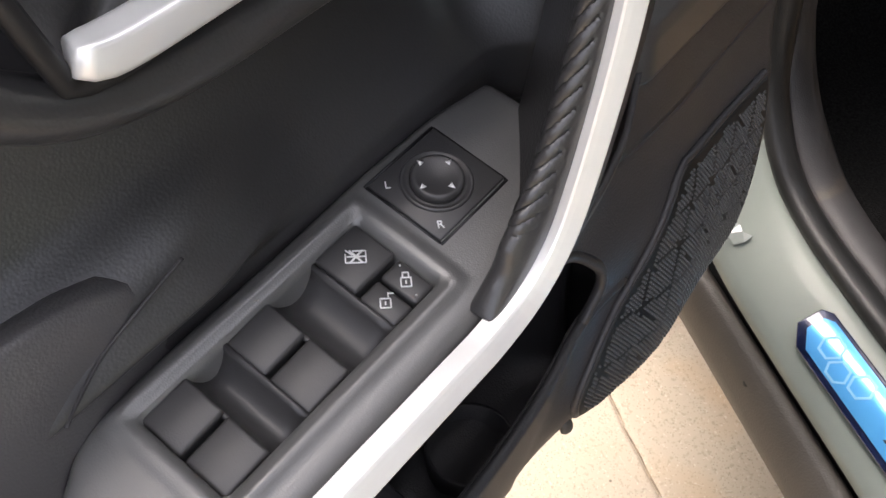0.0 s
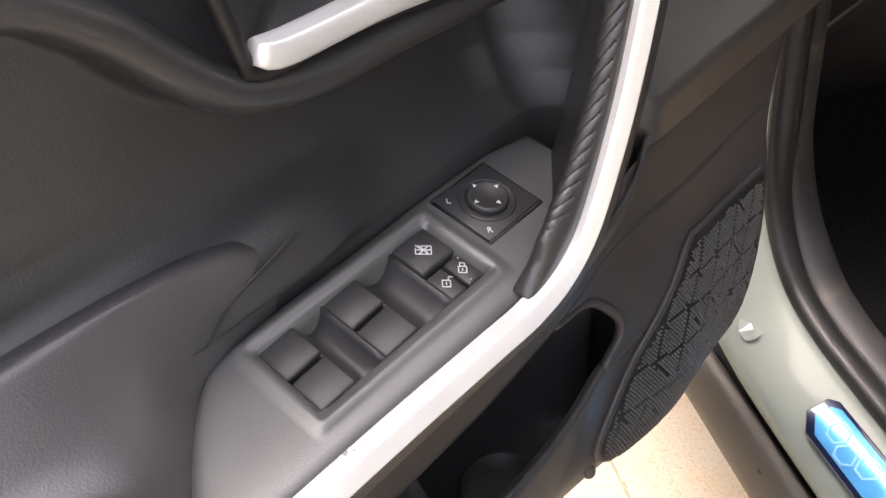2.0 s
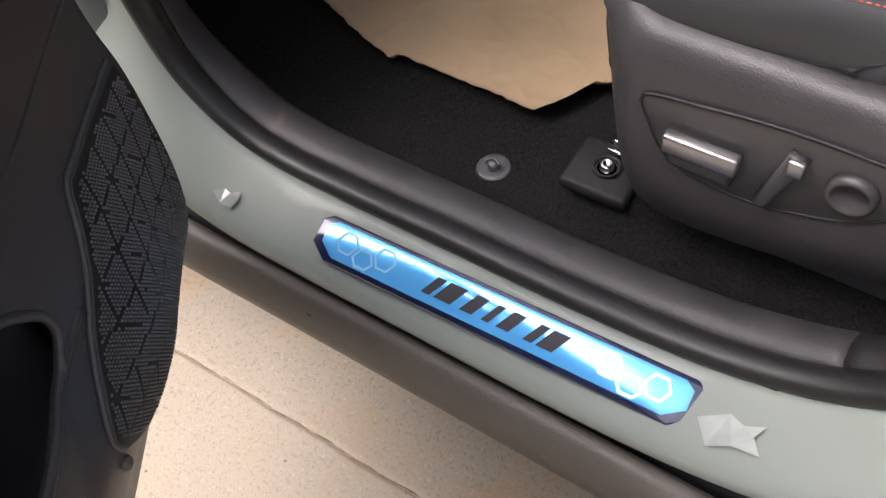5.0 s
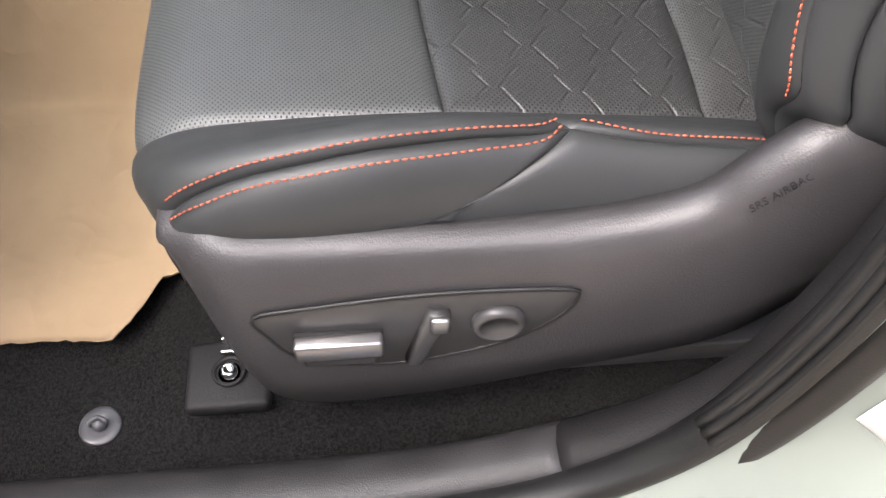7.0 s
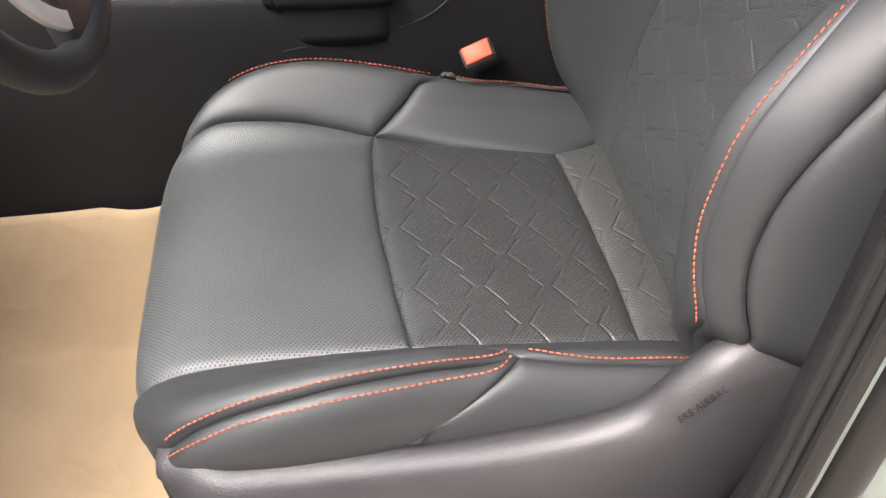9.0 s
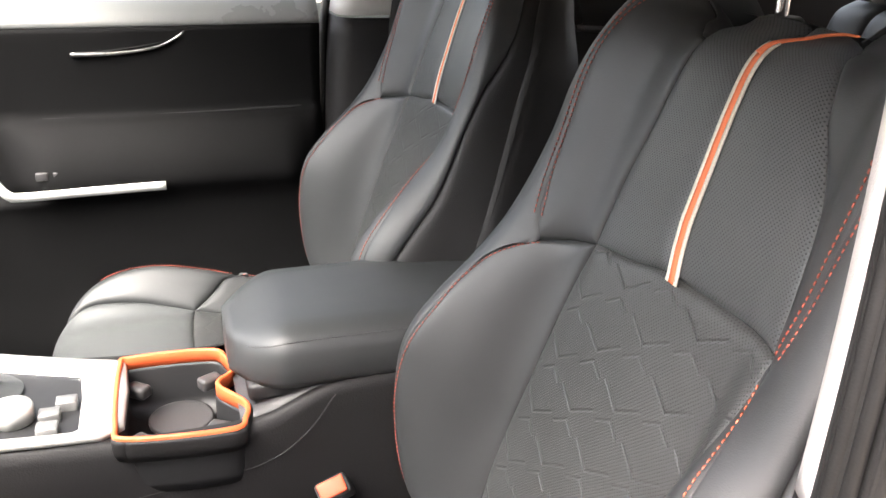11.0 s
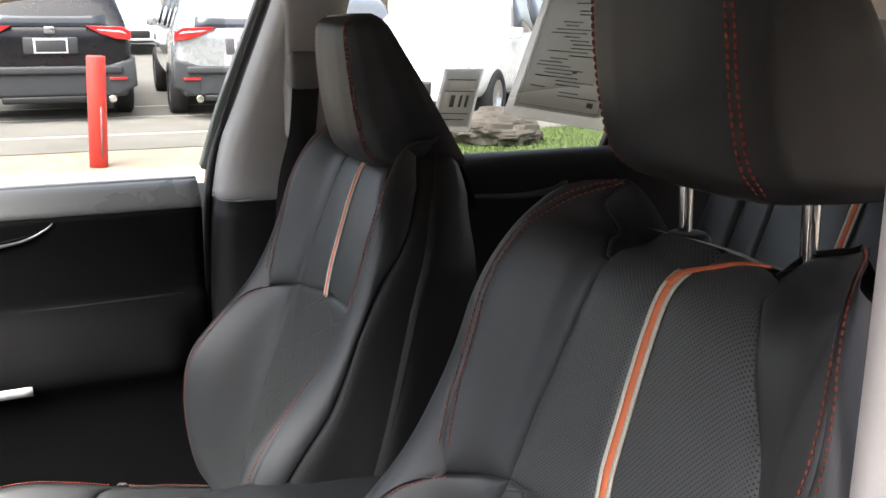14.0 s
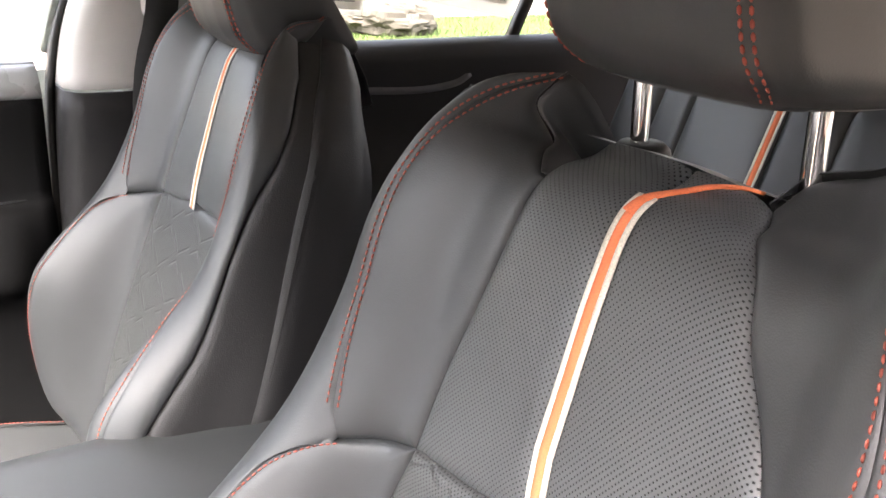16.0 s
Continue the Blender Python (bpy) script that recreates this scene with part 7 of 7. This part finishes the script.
# lawn and boulder
GRASS = mat("mown_grass", (0.060, 0.085, 0.026), 0.9, vary=0.35, scale=5, bump=0.8, bump_scale=120, spec=0.1)
lx, ly = np.meshgrid(np.linspace(2.4, 14, 40), np.linspace(4.0, 9.5, 30), indexing="ij")
lawn = sheet("lawn", np.stack([lx, ly, slope(ly) + 0.05 + 0.02 * np.sin(lx * 3.1) * np.sin(ly * 2.3)], -1), GRASS, thick=0.05)
tagged(lawn, "short green mown lawn strip", "lawn", kind="structure")
rg = random.Random(11)
V, F = [], []
for i in range(14000):
    x, y = rg.uniform(3.0, 8.5), rg.uniform(4.6, 9.45)
    z = float(slope(y)) + 0.05
    h, a, w = rg.uniform(0.03, 0.075), rg.uniform(0, 6.28), 0.006
    b = len(V)
    V += [(x - w * math.cos(a), y - w * math.sin(a), z), (x + w * math.cos(a), y + w * math.sin(a), z), (x + 0.03 * math.sin(a), y + 0.03 * math.cos(a), z + h)]
    F.append((b, b + 1, b + 2))
blades = put("grass_blades", mesh_of("grass_blades", V, F, mat("grass_blade", (0.080, 0.118, 0.030), 0.8, vary=0.3, scale=3), False))
tagged(blades, "green grass blades on the lawn", "grass", kind="stuff")
STONE = mat("grey_brown_boulder", (0.075, 0.066, 0.054), 0.9, vary=0.35, scale=4, bump=0.9, bump_scale=14, spec=0.2)
bm = bmesh.new()
bmesh.ops.create_icosphere(bm, subdivisions=5, radius=1)
for v in bm.verts:
    d = noise.fractal(v.co * 1.6, 1.0, 2.0, 5)
    c = Vector((round(v.co.x * 1.6) / 1.6, round(v.co.y * 1.6) / 1.6, round(v.co.z * 1.6) / 1.6))
    v.co = (v.co * 0.80 + c * 0.20) * (1 + 0.13 * d)
    v.co.x *= 0.56
    v.co.y *= 0.45
    v.co.z *= 0.26
bmesh.ops.transform(bm, matrix=pose(5.0, 8.75, float(slope(8.75)) + 0.15, 0, 4, 12), verts=bm.verts)
boulder = part("boulder", bm, STONE, None, smooth=False)
tagged(boulder, "low grey-brown boulder on the lawn", "boulder")

# ---- parked cars ----
TYRE = mat("black_tyre", (0.02, 0.02, 0.02), 0.9, vary=0.15, scale=20)
ALLOY = mat("silver_alloy", (0.5, 0.5, 0.5), 0.3, metal=0.9)
DARKGLASS = mat("dark_car_glass", (0.03, 0.035, 0.04), 0.06, vary=0.05, coat=0.6)
TAIL = mat("red_tail_lens", (0.55, 0.02, 0.02), 0.15, coat=1.0)
LAMP = mat("clear_lamp_lens", (0.6, 0.62, 0.65), 0.1, coat=1.0)
GREYCLAD = mat("dark_grey_bumper", (0.040, 0.042, 0.045), 0.6, vary=0.08)
WHITEBAR = mat("white_plate", (0.8, 0.8, 0.8), 0.5)


def parked_car(label, x, y, turn, paint, tall=True, length=4.6, width=1.85, sticker=False):
    """A parked car; its tail is at the local origin and its nose towards +y."""
    car = group_empty("parked_car", pose(x, y, float(slope(y)) + 0.012) @ pose(0, 0, 0, 2.6, 0, 0) @ pose(0, 0, 0, 0, 0, turn))
    tagged(car, label, "car", group="parked cars")
    H = 1.68 if tall else 1.45
    w = width / 2
    L = length
    if tall:
        st = [(0.0, 0.50, 0.95, 1.00, 0.86), (0.03, 0.42, 1.02, 1.10, 0.93), (0.10, 0.34, 1.06, 1.16, 0.97), (0.28, 0.30, 1.08, 1.46, 0.985), (0.55, 0.30, 1.08, H - 0.05, 1.0), (1.1, 0.30, 1.07, H, 1.0), (2.0, 0.30, 1.05, H, 1.0), (2.7, 0.30, 1.03, H - 0.06, 1.0), (3.1, 0.30, 1.02, 1.40, 1.0), (3.5, 0.30, 1.01, 1.10, 0.99), (3.9, 0.30, 0.98, 1.02, 0.98), (4.35, 0.32, 0.88, 0.94, 0.93), (4.55, 0.38, 0.74, 0.80, 0.85), (4.6, 0.45, 0.66, 0.70, 0.80)]
    else:
        st = [(0.0, 0.45, 0.90, 0.94, 0.86), (0.05, 0.36, 0.96, 1.02, 0.93), (0.2, 0.28, 1.00, 1.06, 0.97), (0.6, 0.25, 1.00, 1.10, 0.99), (1.0, 0.25, 1.00, 1.32, 1.0), (1.5, 0.25, 0.98, H, 1.0), (2.2, 0.25, 0.96, H, 1.0), (2.7, 0.25, 0.94, H - 0.10, 1.0), (3.3, 0.25, 0.93, 1.06, 1.0), (3.6, 0.25, 0.91, 0.95, 0.98), (4.2, 0.26, 0.82, 0.86, 0.94), (4.5, 0.32, 0.70, 0.74, 0.86), (4.6, 0.42, 0.60, 0.64, 0.80)]
    P = []
    for yy, zb, belt_, top_, k in st:
        hw = w * k
        g = max(top_ - belt_, 0.0)
        rw = hw - 0.34 * g
        sec = [(0, zb), (hw * 0.80, zb), (hw * 0.95, zb + 0.06), (hw, zb + 0.22), (hw * 1.0, (zb + belt_) / 2 + 0.1), (hw * 0.985, belt_ - 0.02), (hw * 0.965, belt_), (hw * 0.965 - 0.17 * g, belt_ + 0.5 * g), (rw, top_ - min(0.06, g * 0.3)), (rw - 0.10, top_ - 0.005), (0, top_)]
        P.append([(a, yy * L / 4.6, b) for a, b in sec] + [(-a, yy * L / 4.6, b) for a, b in sec[-2:0:-1]])
    P = np.array(P)
    n, k = P.shape[:2]
    faces = []
    for i in range(n - 1):
        for j in range(k):
            faces.append((i * k + j, i * k + (j + 1) % k, (i + 1) * k + (j + 1) % k, (i + 1) * k + j))
    faces.append(tuple(range(k))[::-1])
    faces.append(tuple((n - 1) * k + j for j in range(k)))
    ob = put("body", mesh_of("body", P.reshape(-1, 3), faces, paint), car, "painted car body")
    sd = ob.modifiers.new("round", "SUBSURF")
    sd.levels = sd.render_levels = 2
    ob.data.update()
    s5 = L / 4.6
    # glass
    if tall:
        sheet("rear_window", [[(sx * (0.66 - 0.10 * t), 0.045 + 0.36 * t, 1.125 + 0.40 * t) for t in (0, 0.33, 0.66, 1)] for sx in np.linspace(-1, 1, 9)], DARKGLASS, car, "dark rear window", thick=0.01)
        panes = ((0.62, 1.0), (1.08, 1.95), (2.03, 2.95))
    else:
        sheet("rear_window", [[(sx * (0.62 - 0.05 * t), 0.66 + 0.62 * t, 1.12 + 0.27 * t) for t in (0, 0.5, 1)] for sx in np.linspace(-1, 1, 7)], DARKGLASS, car, "dark rear window", thick=0.01)
        panes = ((1.0, 1.85), (1.93, 2.9))
    for sg in (-1, 1):
        for a, b in panes:
            zb0 = 1.09 if tall else 1.0
            zt0 = H - 0.16
            sl = [0.0, 0.0] if b < 2.5 else [0.0, -0.35]
            sheet("side_window", [[(sg * (w * 0.975 - 0.17 * (zb0 - (1.07 if tall else 0.98)) - 0.33 * (zz - zb0) + 0.012), (yy + (sl[1] * (zz - zb0) / (zt0 - zb0) if yy == b else 0)) * s5, zz) for zz in (zb0, (zb0 + zt0) / 2, zt0)] for yy in (a, (a + b) / 2, b)], DARKGLASS, car, "dark side window", thick=0.006)
        for wy in (0.85, 3.60):
            mw = pose(sg * (w - 0.10), wy * s5, 0.335, 0, 90 * sg, 0)
            tyre = lathe("wheel", [(0.20, -0.10), (0.30, -0.115), (0.335, -0.09), (0.338, 0.09), (0.30, 0.115), (0.22, 0.11), (0.20, 0.08)], TYRE, car, "black tyre", m=mw)
            lathe("rim", [(0.0001, 0.085), (0.05, 0.09), (0.07, 0.06), (0.18, 0.07), (0.21, 0.10), (0.215, 0.09)], ALLOY, tyre, "silver alloy rim", m=mw)
        if tall:
            for nm, pts, out, mtl, lb in (("tail_lamp", [(0.40, 1.130), (0.80, 1.125), (0.90, 1.07), (0.90, 0.965), (0.74, 0.975), (0.56, 1.035)], 0.13, TAIL, "red wedge-shaped tail lamp"), ("lamp_inlay", [(0.50, 1.095), (0.80, 1.075), (0.86, 1.035), (0.80, 1.048), (0.58, 1.068)], 0.137, LAMP, "clear strip across the tail lamp")):
                prism(nm, [(sg * a, b) for a, b in (pts if sg > 0 else pts[::-1])], out, mtl, car, lb, m=pose(0, 0.105, 0, 90, 0, 0), bevel=0.012, seg=3)
            prism("bumper_corner", [(sg * a, b) for a, b in ([(0.60, 0.66), (0.93, 0.76), (0.94, 0.42), (0.70, 0.30), (0.60, 0.34)] if sg > 0 else [(0.60, 0.34), (0.70, 0.30), (0.94, 0.42), (0.93, 0.76), (0.60, 0.66)])], 0.30, GREYCLAD, car, "dark grey bumper corner", m=pose(0, 0.26, 0, 90, 0, 0), bevel=0.04, seg=3)
        else:
            block("tail_lamp", (sg * w * 0.98 if sg < 0 else 0.45, -0.02, 0.86), (-0.45 if sg < 0 else w * 0.98, 0.16, 0.96), TAIL, car, "red tail lamp", bevel=0.03, seg=3)
        block("head_lamp", (-w * 0.90 if sg < 0 else 0.52, (L - 0.36), 0.70), (-0.52 if sg < 0 else w * 0.90, L - 0.12, 0.80), LAMP, car, "clear head lamp", bevel=0.03, seg=3)
        block("wing_mirror", (sg * w - 0.12 if sg < 0 else w - 0.04, 2.95 * s5, 1.03), (sg * w + 0.04 if sg < 0 else w + 0.12, 3.10 * s5, 1.17), paint, car, "door mirror", bevel=0.03, seg=3)
        lathe("exhaust_tip", [(0.035, 0.0), (0.043, 0.0), (0.043, 0.08), (0.035, 0.08)], STEEL, car, "chrome exhaust tip", m=pose(sg * 0.64, -0.075, 0.275, -90, 0, 0), n=16)
        block("reflector", (sg * 0.72 - 0.10, -0.064, 0.50), (sg * 0.72 + 0.10, -0.030, 0.53), TAIL, car, "red reflector", bevel=0.004)
    block("rear_bumper", (-w * 0.90, -0.03, 0.30), (w * 0.90, 0.32, 0.60), GREYCLAD, car, "dark grey rear bumper", bevel=0.05, seg=4)
    block("bumper_step", (-w * 0.84, -0.075, 0.575), (w * 0.84, 0.20, 0.665), GREYCLAD, car, "bumper step", bevel=0.025, seg=3)
    block("valance", (-0.58, -0.045, 0.235), (0.58, 0.16, 0.315), DEEP, car, "dark lower valance", bevel=0.02, seg=2)
    block("grille", (-0.44, L - 0.02, 0.40), (0.44, L + 0.045, 0.58), DEEP, car, "dark front grille", bevel=0.03, seg=2)
    block("lower_grille", (-0.62, L - 0.02, 0.30), (0.62, L + 0.04, 0.36), DEEP, car, "dark lower intake", bevel=0.02, seg=2)
    block("front_bumper", (-w * 0.86, L - 0.30, 0.30), (w * 0.86, L + 0.03, 0.60), paint, car, "painted front bumper", bevel=0.07, seg=4)
    block("plate_recess", (-0.30, -0.012, 0.80), (0.30, 0.10, 1.00), GREYCLAD, car, "plate recess", bevel=0.02)
    block("number_plate", (-0.185, -0.022, 0.815), (0.185, -0.010, 0.985), WHITEBAR, car, "white plate holder", bevel=0.004)
    block("plate_face", (-0.165, -0.026, 0.833), (0.165, -0.021, 0.967), GREYCLAD, car, "dark plate face", bevel=0.002)
    block("badge", (-0.06, -0.014, 1.04), (0.06, 0.05, 1.12), ALLOY, car, "oval silver badge", bevel=0.015, seg=3)
    if sticker:
        block("dash_sticker", (0.10, L * 0.70, 1.14), (0.38, L * 0.70 + 0.01, 1.24), mat("yellow_sticker", (0.85, 0.75, 0.05), 0.6), car, "yellow windscreen sticker", bevel=0.002)
    return car


BLACKPAINT = mat("black_car_paint", (0.008, 0.008, 0.010), 0.3, vary=0.05, coat=0.25, spec=0.3)
SILVERPAINT = mat("silver_car_paint", (0.50, 0.52, 0.54), 0.28, metal=0.5, vary=0.03, coat=1.0)
WHITEPAINT = mat("white_car_paint", (0.80, 0.80, 0.79), 0.25, vary=0.02, coat=1.0)
GREYPAINT = mat("dark_grey_car_paint", (0.06, 0.065, 0.07), 0.2, vary=0.04, coat=1.0)
parked_car("black sport utility car seen from its tail", 0.66, 11.75, 0, BLACKPAINT)
parked_car("silver sport utility car with red tail lamps", 2.93, 11.45, -3, SILVERPAINT)
parked_car("white saloon car parked nose forward", 2.9, 27.5, 176, WHITEPAINT, tall=False)
parked_car("dark grey saloon car parked in the lot", 7.5, 21.8, 163, GREYPAINT, tall=False)
parked_car("silver saloon car parked beyond the lawn", 10.1, 22.6, 160, SILVERPAINT, tall=False)
parked_car("white sport utility car with a yellow windscreen sticker", 7.67, 13.45, 135, WHITEPAINT, sticker=True)

# trees at the far edge of the lot
LEAF = mat("tree_foliage", (0.06, 0.10, 0.03), 0.8, vary=0.4, scale=1.5)
BARK = mat("tree_bark", (0.10, 0.075, 0.05), 0.9, vary=0.3, scale=6)


def tree(x, y, h):
    t = group_empty("tree", pose(x, y, float(slope(y))))
    tagged(t, "leafy green tree at the edge of the lot", "tree", group="far trees")
    rt = random.Random(int(x * 10 + y))
    sweep("trunk", spline([(0, 0, 0), (0.1, 0, h * 0.3), (0.0, 0.1, h * 0.6), (0.1, 0, h * 0.9)], 14), circle(1.0, 8), BARK, t, "brown trunk", up=(1, 0.1, 0), scale=np.linspace(0.18, 0.04, 14))
    V, F = [], []
    for i in range(2600):
        a, b, r = rt.uniform(0, 6.28), rt.uniform(-1, 1), rt.random() ** 0.4
        cl = 0.75 + 0.25 * math.sin(3 * a + 5 * b) * math.cos(4 * b)
        p = np.array([math.cos(a) * math.sqrt(1 - b * b) * h * 0.36 * r * cl, math.sin(a) * math.sqrt(1 - b * b) * h * 0.36 * r * cl, h * 0.62 + b * h * 0.42 * r * cl])
        n1 = np.array([rt.gauss(0, 1), rt.gauss(0, 1), rt.gauss(0, 1)])
        n2 = np.array([rt.gauss(0, 1), rt.gauss(0, 1), rt.gauss(0, 1)])
        k = len(V)
        V += [p, p + n1 * 0.13, p + n1 * 0.09 + n2 * 0.12, p + n2 * 0.10]
        F.append((k, k + 1, k + 2, k + 3))
    put("crown", mesh_of("crown", V, F, LEAF, False), t, "leafy green crown")


for i, (x, y, h) in enumerate(((4, 38, 7), (9, 40, 8), (14, 37, 6.5), (19, 36, 8), (24, 38, 7), (-1, 40, 8), (-7, 41, 7))):
    tree(x, y, h)
